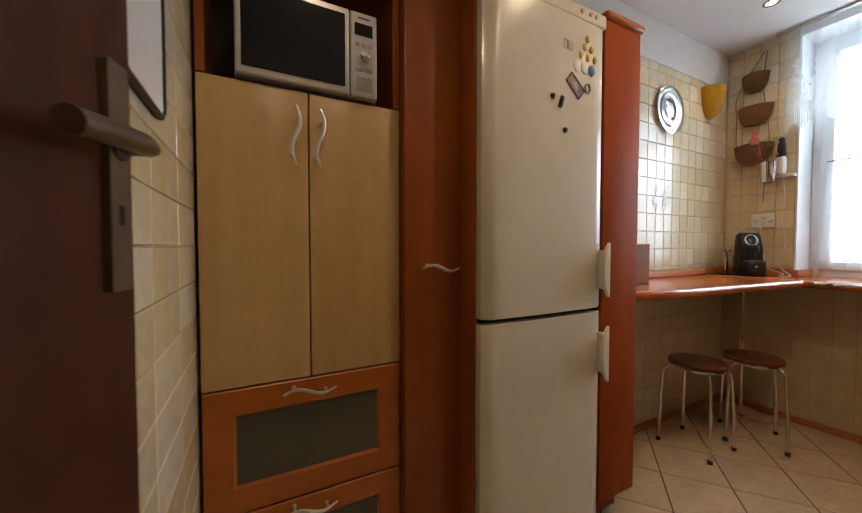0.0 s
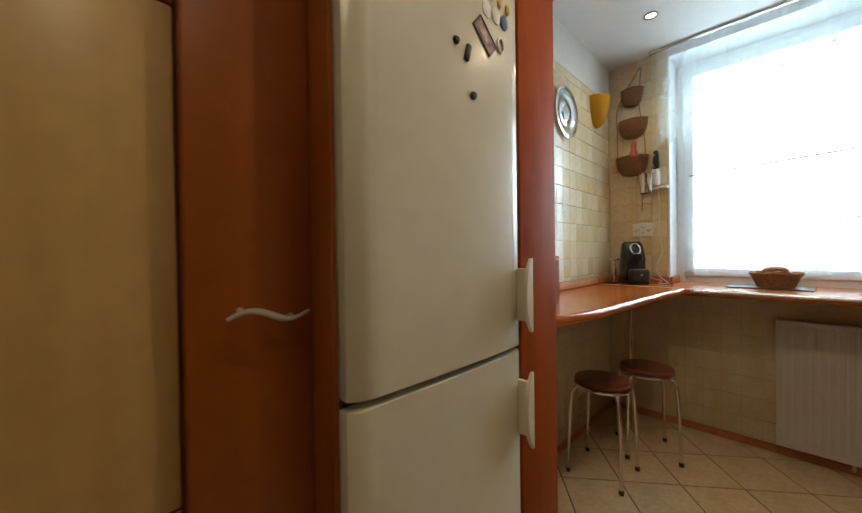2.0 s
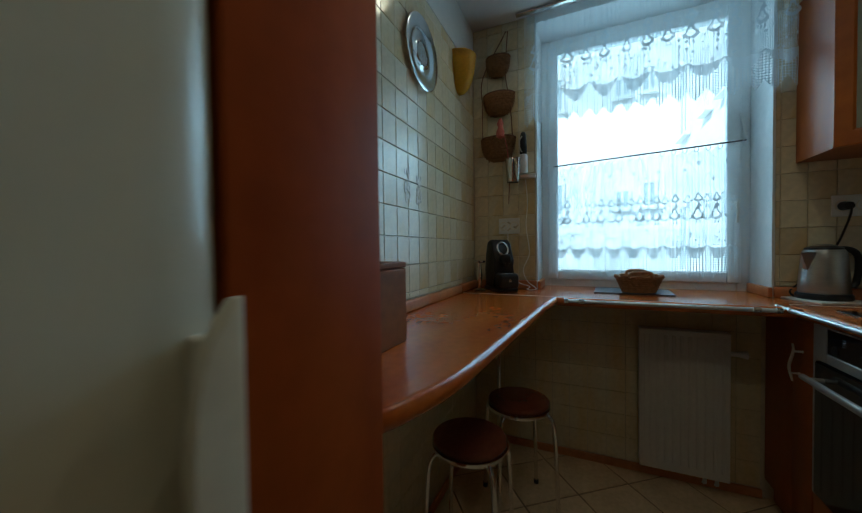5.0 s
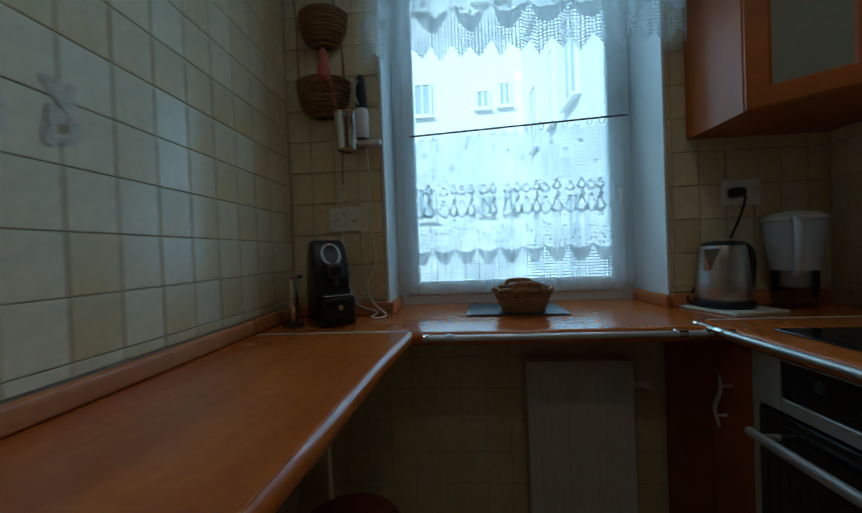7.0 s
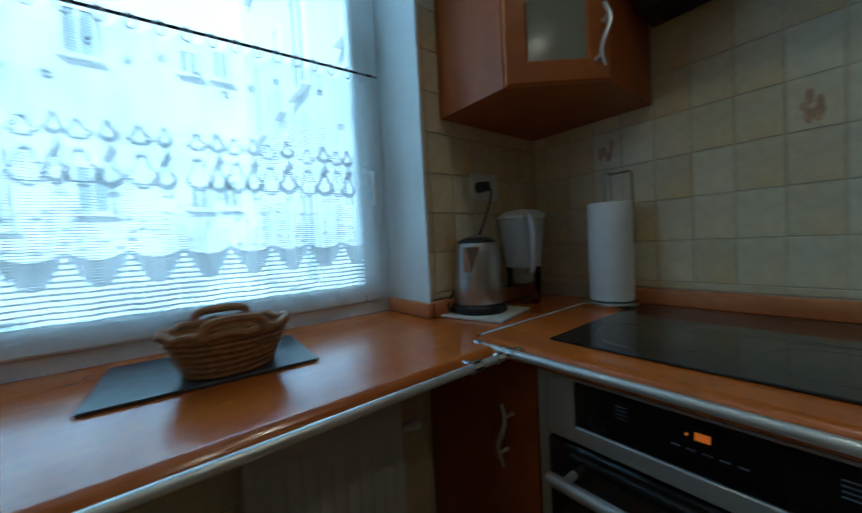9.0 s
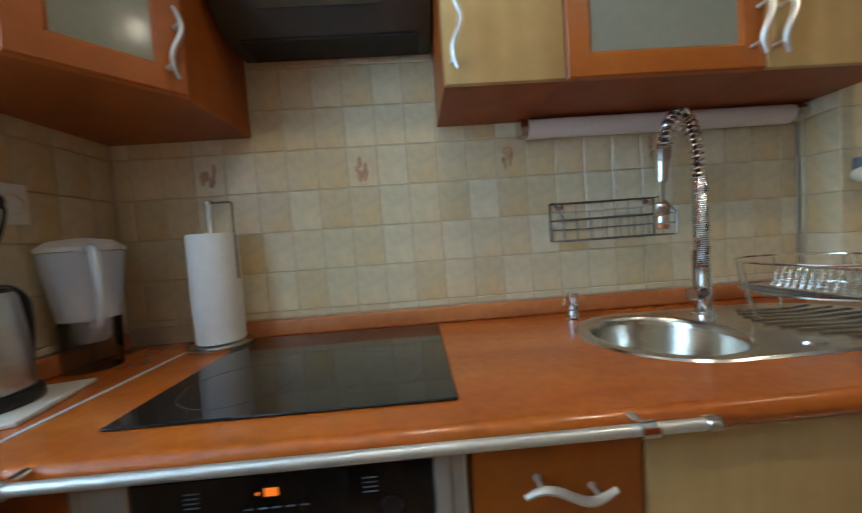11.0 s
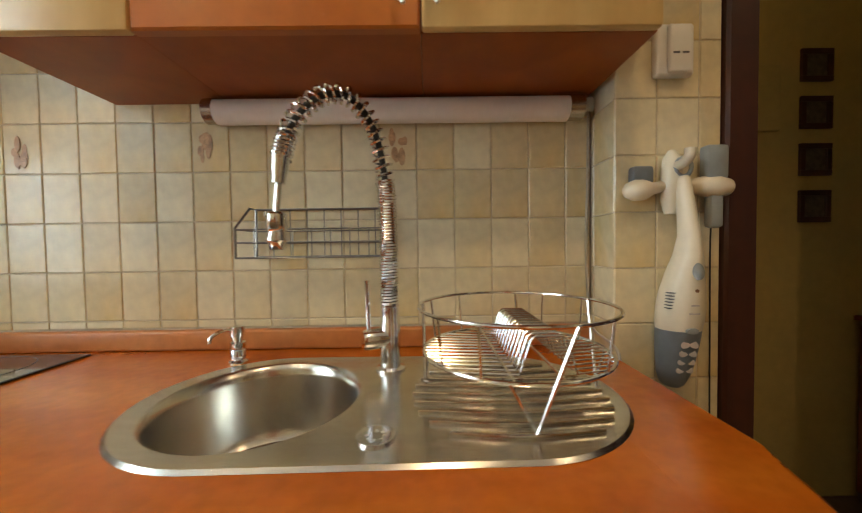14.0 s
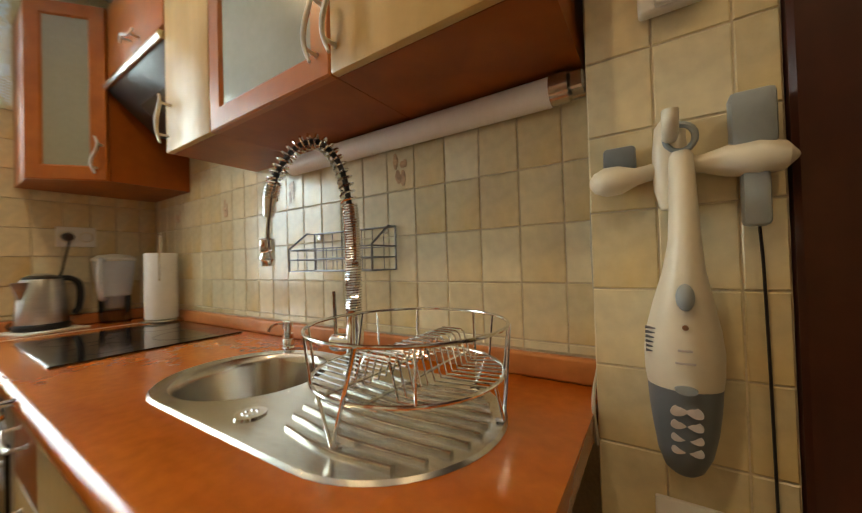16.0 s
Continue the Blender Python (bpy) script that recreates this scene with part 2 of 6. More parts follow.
def glassy(name, colour, rough=0.02, ior=1.45):
    m = bpy.data.materials.new(name)
    m.use_nodes = True
    nt = m.node_tree
    nt.nodes.remove(nt.nodes["Principled BSDF"])
    tr, gl, mx, fr = (nt.nodes.new("ShaderNode" + k) for k in ("BsdfTransparent", "BsdfGlossy", "MixShader", "Fresnel"))
    tr.inputs[0].default_value = (*colour, 1)
    gl.inputs["Roughness"].default_value = rough
    fr.inputs[0].default_value = ior
    nt.links.new(fr.outputs[0], mx.inputs[0]), nt.links.new(tr.outputs[0], mx.inputs[1]), nt.links.new(gl.outputs[0], mx.inputs[2])
    nt.links.new(mx.outputs[0], nt.nodes["Material Output"].inputs[0])
    return m


PANE = glassy("window_pane", (0.94, 0.98, 0.98))
CLEAR = glassy("clear_plastic", (0.80, 0.84, 0.88), 0.05)


def lace(name, cover, cell, spots=0.0):
    """Net curtain: threads over gaps, some light scattered through the threads."""
    m = bpy.data.materials.new(name)
    m.use_nodes = True
    nt = m.node_tree
    n, link = nt.nodes, nt.links.new
    bsdf = n["Principled BSDF"]
    n.remove(bsdf)
    co = n.new("ShaderNodeTexCoord")
    sep = n.new("ShaderNodeSeparateXYZ")
    link(co.outputs["Object"], sep.inputs[0])
    gaps = []
    for axis in ("Y", "Z"):
        k = n.new("ShaderNodeMath")
        k.operation, k.inputs[1].default_value = "MULTIPLY", math.pi / cell
        link(sep.outputs[axis], k.inputs[0])
        s = n.new("ShaderNodeMath")
        s.operation = "SINE"
        link(k.outputs[0], s.inputs[0])
        a = n.new("ShaderNodeMath")
        a.operation = "ABSOLUTE"
        link(s.outputs[0], a.inputs[0])
        gaps.append(a)
    mul = n.new("ShaderNodeMath")
    mul.operation = "MINIMUM"
    link(gaps[0].outputs[0], mul.inputs[0]), link(gaps[1].outputs[0], mul.inputs[1])
    noise_t = n.new("ShaderNodeTexNoise")
    noise_t.inputs["Scale"].default_value = 9
    link(co.outputs["Object"], noise_t.inputs[0])
    lim = n.new("ShaderNodeMapRange")
    lim.inputs[1].default_value, lim.inputs[2].default_value = 0.3, 0.7
    lim.inputs[3].default_value, lim.inputs[4].default_value = cover - 0.12, cover + 0.12
    link(noise_t.outputs[0], lim.inputs[0])
    thread = n.new("ShaderNodeMath")
    thread.operation = "LESS_THAN"
    link(mul.outputs[0], thread.inputs[0]), link(lim.outputs[0], thread.inputs[1])
    if spots:
        vor = n.new("ShaderNodeTexVoronoi")
        vor.inputs["Scale"].default_value, vor.inputs["Randomness"].default_value = 1 / spots, 0.45
        flat = n.new("ShaderNodeMapping")
        flat.inputs["Scale"].default_value = (0, 1, 1)
        link(co.outputs["Object"], flat.inputs[0]), link(flat.outputs[0], vor.inputs["Vector"])
        near = n.new("ShaderNodeMath")
        near.operation, near.inputs[1].default_value = "LESS_THAN", 0.235
        link(vor.outputs["Distance"], near.inputs[0])
        both = n.new("ShaderNodeMath")
        both.operation = "MAXIMUM"
        link(thread.outputs[0], both.inputs[0]), link(near.outputs[0], both.inputs[1])
        thread = both
    tr, df, tl, mx, m2 = (n.new("ShaderNode" + k) for k in ("BsdfTransparent", "BsdfDiffuse", "BsdfTranslucent", "MixShader", "MixShader"))
    df.inputs[0].default_value = tl.inputs[0].default_value = (0.76, 0.80, 0.82, 1)
    mx.inputs[0].default_value = 0.25
    link(df.outputs[0], mx.inputs[1]), link(tl.outputs[0], mx.inputs[2])
    link(thread.outputs[0], m2.inputs[0]), link(tr.outputs[0], m2.inputs[1]), link(mx.outputs[0], m2.inputs[2])
    link(m2.outputs[0], n["Material Output"].inputs[0])
    return m


NET = lace("open_net", 0.30, 0.006)
NET_FLOWER = lace("flowered_net", 0.42, 0.006, 0.030)
NET_LEAF = lace("leafy_net", 0.36, 0.006, 0.021)
NET_DOT = lace("dotted_net", 0.5, 0.0125)
NET_MOTIF = lace("motif_lace", 0.62, 0.009)
NET_DENSE = lace("dense_lace", 0.86, 0.006)


# ---- building helpers ----
def thing(name, at, label, category, group="", kind=""):
    ob = new(name)
    ob.location, ob.empty_display_size = at, 0.05
    return tagged(ob, label, category, group, kind)


def base_of(parent):
    place = Vector((0, 0, 0))
    while parent is not None:
        place += parent.location
        parent = parent.parent
    return place


def part(name, bm, mat, parent, label="", smooth=False):
    """One mesh object, drawn in world metres, under a thing or a part (or on its own)."""
    mesh = bpy.data.meshes.new(name)
    bmesh.ops.recalc_face_normals(bm, faces=bm.faces)
    if parent is not None:
        bmesh.ops.translate(bm, verts=bm.verts, vec=-base_of(parent))
    bm.to_mesh(mesh)
    bm.free()
    mesh.materials.append(mat)
    if smooth:
        for p in mesh.polygons:
            p.use_smooth = True
        mesh.set_sharp_from_angle(angle=radians(40))
    ob = new(name, mesh)
    if parent is not None:
        ob.parent = parent
    if label:
        tagged(ob, label)
    return ob


def box(x0, x1, y0, y1, z0, z1, bevel=0.0, seg=1, bm=None):
    own = bmesh.new()
    bmesh.ops.create_cube(own, size=1)
    for v in own.verts:
        v.co = Vector(((x0 + x1) / 2 + v.co.x * (x1 - x0), (y0 + y1) / 2 + v.co.y * (y1 - y0), (z0 + z1) / 2 + v.co.z * (z1 - z0)))
    if bevel:
        bmesh.ops.bevel(own, geom=own.edges[:], offset=bevel, segments=seg, profile=0.5, affect="EDGES", clamp_overlap=True)
    return merge(bm, own)


def merge(bm, own):
    if bm is None:
        return own
    tmp = bpy.data.meshes.new("tmp")
    own.to_mesh(tmp)
    own.free()
    bm.from_mesh(tmp)
    bpy.data.meshes.remove(tmp)
    return bm


def spun(bm, m):
    bmesh.ops.transform(bm, matrix=m, verts=bm.verts)
    return bm


def lathe(profile, at, n=32, bm=None, sx=1.0, sy=1.0, m=None):
    """A turned shape from (radius, height) pairs."""
    own = bmesh.new()
    rings = []
    for r, z in profile:
        if r < 1e-5:
            rings.append([own.verts.new((0, 0, z))])
        else:
            rings.append([own.verts.new((r * sx * math.cos(2 * math.pi * i / n), r * sy * math.sin(2 * math.pi * i / n), z)) for i in range(n)])
    for a, b in zip(rings, rings[1:]):
        for i in range(n):
            j = (i + 1) % n
            if len(a) == 1 and len(b) == 1:
                break
            if len(a) == 1:
                own.faces.new((a[0], b[i], b[j]))
            elif len(b) == 1:
                own.faces.new((a[i], a[j], b[0]))
            else:
                own.faces.new((a[i], a[j], b[j], b[i]))
    if m is not None:
        spun(own, m)
    bmesh.ops.translate(own, verts=own.verts, vec=at)
    return merge(bm, own)


def sweep(path, r, n=8, bm=None, closed=False, flat=1.0):
    """A round bar along a path; r is one radius or one per point."""
    own = bmesh.new()
    pts = [Vector(p) for p in path]
    k = len(pts)
    radii = r if isinstance(r, (list, tuple)) else [r] * k
    side = None
    rings = []
    for i, p in enumerate(pts):
        a = pts[(i - 1) % k] if closed or i else p
        b = pts[(i + 1) % k] if closed or i < k - 1 else p
        d = (b - a).normalized()
        if side is None:
            side = d.orthogonal().normalized()
        side = (side - d * side.dot(d)).normalized()
        up = d.cross(side)
        rings.append([own.verts.new(p + radii[i] * (side * math.cos(2 * math.pi * j / n) + up * flat * math.sin(2 * math.pi * j / n))) for j in range(n)])
    for i in range(k if closed else k - 1):
        a, b = rings[i], rings[(i + 1) % k]
        for j in range(n):
            own.faces.new((a[j], a[(j + 1) % n], b[(j + 1) % n], b[j]))
    if not closed:
        own.faces.new(rings[0][::-1]), own.faces.new(rings[-1])
    return merge(bm, own)


def smooth_path(points, steps=6):
    """A curve through the points."""
    p = [Vector(q) for q in points]
    p = [2 * p[0] - p[1]] + p + [2 * p[-1] - p[-2]]
    out = []
    for i in range(1, len(p) - 2):
        for s in range(steps):
            t = s / steps
            out.append(0.5 * (2 * p[i] + (p[i + 1] - p[i - 1]) * t + (2 * p[i - 1] - 5 * p[i] + 4 * p[i + 1] - p[i + 2]) * t * t + (3 * p[i] - p[i - 1] - 3 * p[i + 1] + p[i + 2]) * t ** 3))
    out.append(p[-2])
    return out


def prism(outline, z0, z1, bevel=0.0, seg=2, square=None):
    """A slab from a flat outline."""
    bm = bmesh.new()
    lo = [bm.verts.new((x, y, z0)) for x, y in outline]
    hi = [bm.verts.new((x, y, z1)) for x, y in outline]
    k = len(outline)
    bm.faces.new(lo[::-1]), bm.faces.new(hi)
    for i in range(k):
        bm.faces.new((lo[i], lo[(i + 1) % k], hi[(i + 1) % k], hi[i]))
    if bevel:
        edges = [e for e in bm.edges if abs(e.verts[0].co.z - e.verts[1].co.z) < 1e-6 and not (square is not None and all(v.co.x > square for v in e.verts))]
        bmesh.ops.bevel(bm, geom=edges, offset=bevel, segments=seg, profile=0.5, affect="EDGES", clamp_overlap=True)
    return bm


def wavy_handle(parent, centre, along, out, length=0.13, name="handle"):
    """Satin S-shaped bar pull on two posts. along, out: unit directions."""
    c, a, o = Vector(centre), Vector(along), Vector(out)
    side = a.cross(o)
    pts = []
    for i in range(17):
        s = i / 16 * 2 - 1
        pts.append(c + a * (s * length / 2) + o * 0.030 + side * (0.011 * math.sin(s * math.pi)) + o * 0.004 * math.cos(s * math.pi))
    bm = sweep(pts, [0.0032 + 0.0022 * (1 - (i / 8 - 1) ** 2) for i in range(17)], 8, flat=1.35)
    for s in (-0.62, 0.62):
        p = c + a * (s * length / 2) + side * (0.011 * math.sin(s * math.pi))
        sweep([p, p + o * 0.006, p + o * 0.03], [0.006, 0.0042, 0.0042], 8, bm)
    return part(name, bm, HANDLE, parent, "satin nickel wavy pull handle", smooth=True)

# ---- setting ----
WT = 0.98          # worktop height
CEILING = 2.62
Y_SINK, Y_BAR, X_WIN, X_LEFT, Y_PIL = -0.48, 1.565, 3.22, -0.14, -0.366
WIN_Y0, WIN_Y1, WIN_Z1, X_FRAME = 0.10, 1.17, 2.57, 3.44


def structure(name, label, at=(0, 0, 0)):
    return thing(name, at, label, name.split("_")[0], kind="structure")


floor = structure("floor", "sand-coloured ceramic floor tiles laid diagonally with dark joints")
part("screed", box(-1.4, 3.7, -2.4, 1.75, -0.12, -0.003), FLOORGROUT, floor)
ceiling = part("ceiling", box(-1.4, 3.7, -2.4, 1.75, CEILING, CEILING + 0.12), CEIL, None)
tagged(ceiling, "smooth white painted ceiling with small downlights", "ceiling", kind="structure")

wall_south = structure("wall_south", "cream glazed tile wall behind the hob and the sink")
part("masonry", box(1.0, 3.7, -0.62, Y_SINK - 0.0025, 0, CEILING), GROUT, wall_south)
wall_pier = structure("wall_pier", "projecting tiled pier beside the doorway")
part("masonry", box(0.76, 1.0 - 0.0025, -0.62, Y_PIL - 0.0025, 0, CEILING), GROUT, wall_pier)
wall_east = structure("wall_east", "tiled window wall with deep white reveals")
part("masonry_south", box(X_WIN + 0.006, 3.7, Y_SINK - 0.006, WIN_Y0 - 0.01, 0, CEILING), GROUT, wall_east)
part("masonry_north", box(X_WIN + 0.006, 3.7, WIN_Y1 + 0.01, Y_BAR + 0.006, 0, CEILING), GROUT, wall_east)
part("masonry_below", box(X_WIN + 0.006, 3.7, WIN_Y0 - 0.01, WIN_Y1 + 0.01, 0, WT - 0.045), GROUT, wall_east)
part("lintel", box(X_WIN, 3.7, WIN_Y0 - 0.01, WIN_Y1 + 0.01, WIN_Z1, CEILING), REVEAL, wall_east)
part("reveal_south", box(X_WIN - 0.002, 3.58, WIN_Y0 - 0.01, WIN_Y0, WT - 0.04, WIN_Z1), REVEAL, wall_east, "white painted window reveal")
part("reveal_north", box(X_WIN - 0.002, 3.58, WIN_Y1, WIN_Y1 + 0.01, WT - 0.04, WIN_Z1), REVEAL, wall_east, "white painted window reveal")
wall_north = structure("wall_north", "cream glazed tile wall above the bar table")
part("masonry", box(-0.32, 3.7, Y_BAR + 0.006, 1.75, 0, CEILING), GROUT, wall_north)
part("plaster", box(1.5, X_WIN, Y_BAR - 0.002, Y_BAR + 0.006, 2.36, CEILING), PLASTER, wall_north, "cream painted plaster above the tiles")
wall_west = structure("wall_west", "cream tiled end wall behind the open door")
part("masonry", box(-0.62, X_LEFT - 0.006, 0.771, 1.75, 0, CEILING), GROUT, wall_west)
part("recess", box(-0.62, -0.48, -0.372, 0.695, 0, CEILING), PLASTER, wall_west)
wall_doorway = structure("wall_doorway", "wall with the doorway to the hall")
part("lintel", box(-0.62, 0.76, -0.52, Y_PIL - 0.004, 2.42, CEILING), PLASTER, wall_doorway)
part("masonry", box(-0.62, -0.19, -0.52, -0.372, 0, 2.42), YELLOWWALL, wall_doorway)

# hall beyond the doorway
wall_hall_south = part("wall_hall_south", box(-1.0, 1.9, -1.32, -1.2, 0, CEILING), YELLOWWALL, None)
tagged(wall_hall_south, "ochre painted hall wall with small framed pictures", "wall", kind="structure")
wall_hall_west = part("wall_hall_west", box(-1.0, -0.88, -1.32, 0.0, 0, CEILING), YELLOWWALL, None)
tagged(wall_hall_west, "ochre painted hall wall with an octagonal mirror", "wall", kind="structure")
wall_hall_east = part("wall_hall_east", box(1.9, 2.0, -1.32, -0.62, 0, CEILING), YELLOWWALL, None)
tagged(wall_hall_east, "ochre painted end wall of the hall", "wall", kind="structure")
wall_hall_north = part("wall_hall_north", box(-1.0, -0.62, -0.1, 0.0, 0, CEILING), YELLOWWALL, None)
tagged(wall_hall_north, "ochre painted hall corner", "wall", kind="structure")
pier_back = part("wall_pier_back", box(0.76, 1.9, -0.64, -0.622, 0, CEILING), YELLOWWALL, None)
tagged(pier_back, "ochre painted back of the kitchen wall", "wall", kind="structure")

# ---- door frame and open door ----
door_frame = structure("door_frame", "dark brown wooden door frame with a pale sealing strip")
part("jamb_east", box(0.685, 0.758, -0.535, -0.352, 0, 2.42, 0.006), DARKWOOD, door_frame)
part("jamb_west", box(-0.189, -0.10, -0.535, -0.41, 0, 2.42, 0.006), DARKWOOD, door_frame)
# added wide dark panel, standing in for the open leaf beside the jamb
part("leaf_stand_in", box(-0.36, -0.118, -0.3715, -0.345, 0, 2.42, 0.006), DARKWOOD, door_frame)
part("rebate", box(-0.189, -0.118, -0.409, -0.372, 0, 2.42), DARKWOOD, door_frame)
part("head", box(-0.10, 0.685, -0.535, -0.352, 2.36, 2.42, 0.006), DARKWOOD, door_frame)
part("seal", box(-0.1175, -0.106, -0.395, -0.383, 0, 2.36, 0.002), IVORY, door_frame, "pale rubber sealing strip")

door = thing("kitchen_door", (-0.37, -0.28, 0.01), "open dark brown wooden door with a metal lever handle", "door")
swing = Matrix.Translation((-0.117, 0.757, 0)) @ pose(0, 0, 0, 0, 0, -12.5)
part("leaf", spun(box(-0.04, 0, -1.07, 0, 0.01, 2.3, 0.004), swing), DARKWOOD, door)
plate_bm = box(0, 0.007, -0.054, -0.021, 1.137, 1.369, 0.012, 4)
for v in plate_bm.verts:
    v.co.x = 0.0 if v.co.x < 0.0035 else 0.008
plate = part("handle_plate", spun(plate_bm, swing), BRONZE, door, "dull dark metal long plate with rounded ends")
part("keyhole", spun(box(0.0078, 0.0086, -0.0415, -0.0335, 1.205, 1.225), swing), BLACK, plate)
bm = sweep(smooth_path([(0.006, -0.037, 1.286), (0.020, -0.037, 1.286), (0.032, -0.039, 1.286), (0.037, -0.052, 1.285), (0.038, -0.10, 1.281), (0.036, -0.15, 1.276)], 5), [0.0085] * 10 + [0.0095] * 5 + [0.0105] * 11, 12, flat=1.15)
lathe([(0.015, 0), (0.015, 0.004), (0.010, 0.006), (0, 0.006)], (0.0075, -0.037, 1.286), 20, bm, m=pose(0, 0, 0, 0, 90))
part("lever", spun(bm, swing), BRONZE, plate, "dull dark metal lever", smooth=True)


# ---- tile pieces ----
PIECES = {}


def tile_mesh(kind, w, h, mat, t=0.008):
    key = (kind, round(w, 3), round(h, 3))
    if key not in PIECES:
        bm = {"y": lambda: box(-w / 2, w / 2, -t / 2, t / 2, -h / 2, h / 2),
              "x": lambda: box(-t / 2, t / 2, -w / 2, w / 2, -h / 2, h / 2),
              "z": lambda: box(-w / 2, w / 2, -h / 2, h / 2, -t / 2, t / 2)}[kind]()
        n = {"y": 1, "x": 0, "z": 2}[kind]
        edges = [e for e in bm.edges if all(v.co[n] * FRONT[kind] > 0 for v in e.verts)]
        bmesh.ops.bevel(bm, geom=edges, offset=0.0018, segments=1, affect="EDGES")
        bmesh.ops.recalc_face_normals(bm, faces=bm.faces)
        mesh = bpy.data.meshes.new("tile")
        bm.to_mesh(mesh)
        bm.free()
        mesh.materials.append(mat)
        PIECES[key] = mesh
    return PIECES[key]


FRONT = {"y": 1, "x": -1, "z": 1}


def tile_wall(parent, axis, face, front, u0, u1, z0, z1, du, dz, u_joint, z_joint, gap=0.0024, skip=None, limit=300, mat=None):
    """Tiles with open joints over a stretch of wall; the first `limit` are pieces of their own, the rest one mesh."""
    mat = mat or TILE
    FRONT[axis] = front
    rest, made = None, 0
    k0, k1 = math.floor((u0 - u_joint) / du), math.ceil((u1 - u_joint) / du)
    r0, r1 = math.floor((z0 - z_joint) / dz), math.ceil((z1 - z_joint) / dz)
    for r in range(r0, r1):
        for k in range(k0, k1):
            a, b = max(u_joint + k * du, u0) + gap / 2, min(u_joint + (k + 1) * du, u1) - gap / 2
            c, d = max(z_joint + r * dz, z0) + gap / 2, min(z_joint + (r + 1) * dz, z1) - gap / 2
            if b - a < 0.008 or d - c < 0.008 or (skip and skip((a + b) / 2, (c + d) / 2)):
                continue
            n = face - front * 0.004 + random.uniform(-0.0004, 0.0004)
            place = (n, (a + b) / 2, (c + d) / 2) if axis == "x" else ((a + b) / 2, n, (c + d) / 2)
            if made < limit:
                ob = new("tile", tile_mesh(axis, b - a, d - c, mat))
                ob.location, ob.parent = Vector(place) - parent.location, parent
                made += 1
            else:
                h = 0.004
                rest = box(n - h, n + h, a, b, c, d, bm=rest) if axis == "x" else box(a, b, n - h, n + h, c, d, bm=rest)
    if rest is not None:
        tagged(part("tiling", rest, mat, parent), kind="stuff")


# ---- kitchen furniture ----
def frame_mesh(w, h, t, rail):
    """One mitred frame in its own plane: x across, z up, y from 0 (back) to t (front), with softened edges."""
    bm = bmesh.new()
    loops = []
    for inset, y in ((0.0, 0.0), (0.0, t - 0.004), (0.004, t), (rail - 0.008, t), (rail, t - 0.007), (rail, 0.0)):
        loops.append([bm.verts.new(p) for p in ((inset, y, inset), (w - inset, y, inset), (w - inset, y, h - inset), (inset, y, h - inset))])
    for k in range(6):
        a, b = loops[k], loops[(k + 1) % 6]
        for i in range(4):
            bm.faces.new((a[i], a[(i + 1) % 4], b[(i + 1) % 4], b[i]))
    return bm


def framed_glass_door(parent, x0, x1, z0, z1, y, out, glass, name="door", rail=0.055):
    """Cherry frame with a frosted pane, facing along y; out is +1 or -1."""
    t = 0.02
    m = Matrix(((1, 0, 0, x0), (0, out, 0, y - out * t), (0, 0, 1, z0), (0, 0, 0, 1)))
    d = part(name, spun(frame_mesh(x1 - x0, z1 - z0, t, rail), m), CHERRY_H, parent, "cherry frame around frosted glass")
    ya, yb = sorted((y - out * 0.013, y - out * 0.007))
    part("pane", box(x0 + rail - 0.003, x1 - rail + 0.003, ya, yb, z0 + rail - 0.003, z1 - rail + 0.003), glass, d, "frosted glass pane")
    return d


def slab_door(parent, x0, x1, z0, z1, y, out, mat, name="door", label=""):
    ya, yb = sorted((y, y - out * 0.02))
    return part(name, box(x0, x1, ya, yb, z0, z1, 0.005, 2), mat, parent, label, smooth=True)


# tall unit with microwave niche
tall = thing("tall_cabinet", (0.14, 1.47, 0), "tall cherry cabinet with pale beech doors, drawers and microwave niche", "cabinet")
tx0, tx1, ty = -0.131, 0.436, 1.33
bm = box(tx0, tx0 + 0.018, ty + 0.021, 1.56, 0.08, 2.3)
box(tx1 - 0.018, tx1, ty + 0.021, 1.56, 0.08, 2.3, bm=bm)
box(tx0 + 0.018, tx1 - 0.018, ty + 0.021, 1.56, 1.612, 1.637, bm=bm)
box(tx0 + 0.018, tx1 - 0.018, ty + 0.03, 1.56, 2.05, 2.07, bm=bm)
part("carcass", bm, CHERRY, tall)
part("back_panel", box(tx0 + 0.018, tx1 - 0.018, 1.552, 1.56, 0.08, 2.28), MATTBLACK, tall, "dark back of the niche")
part("face_strip", box(tx0, tx0 + 0.022, ty, ty + 0.02, 1.64, 2.3, 0.002), CHERRY, tall)
part("face_strip", box(tx1 - 0.022, tx1, ty, ty + 0.02, 1.64, 2.3, 0.002), CHERRY, tall)
mid = 0.1475
for a, b, hx in ((tx0, mid - 0.0015, mid - 0.038), (mid + 0.0015, tx1, mid + 0.029)):
    d = slab_door(tall, a, b, 0.791, 1.637, ty, -1, BEECH, label="pale beech door")
    wavy_handle(d, (hx, ty, 1.50), (0, 0, 1), (0, -1, 0), 0.168)
for z0, z1 in ((0.432, 0.787), (0.085, 0.428)):
    d = framed_glass_door(tall, tx0, tx1, z0, z1, ty, -1, FROST_D, "drawer", 0.08)
    wavy_handle(d, (0.143, ty, z1 - 0.03), (1, 0, 0), (0, -1, 0), 0.15)
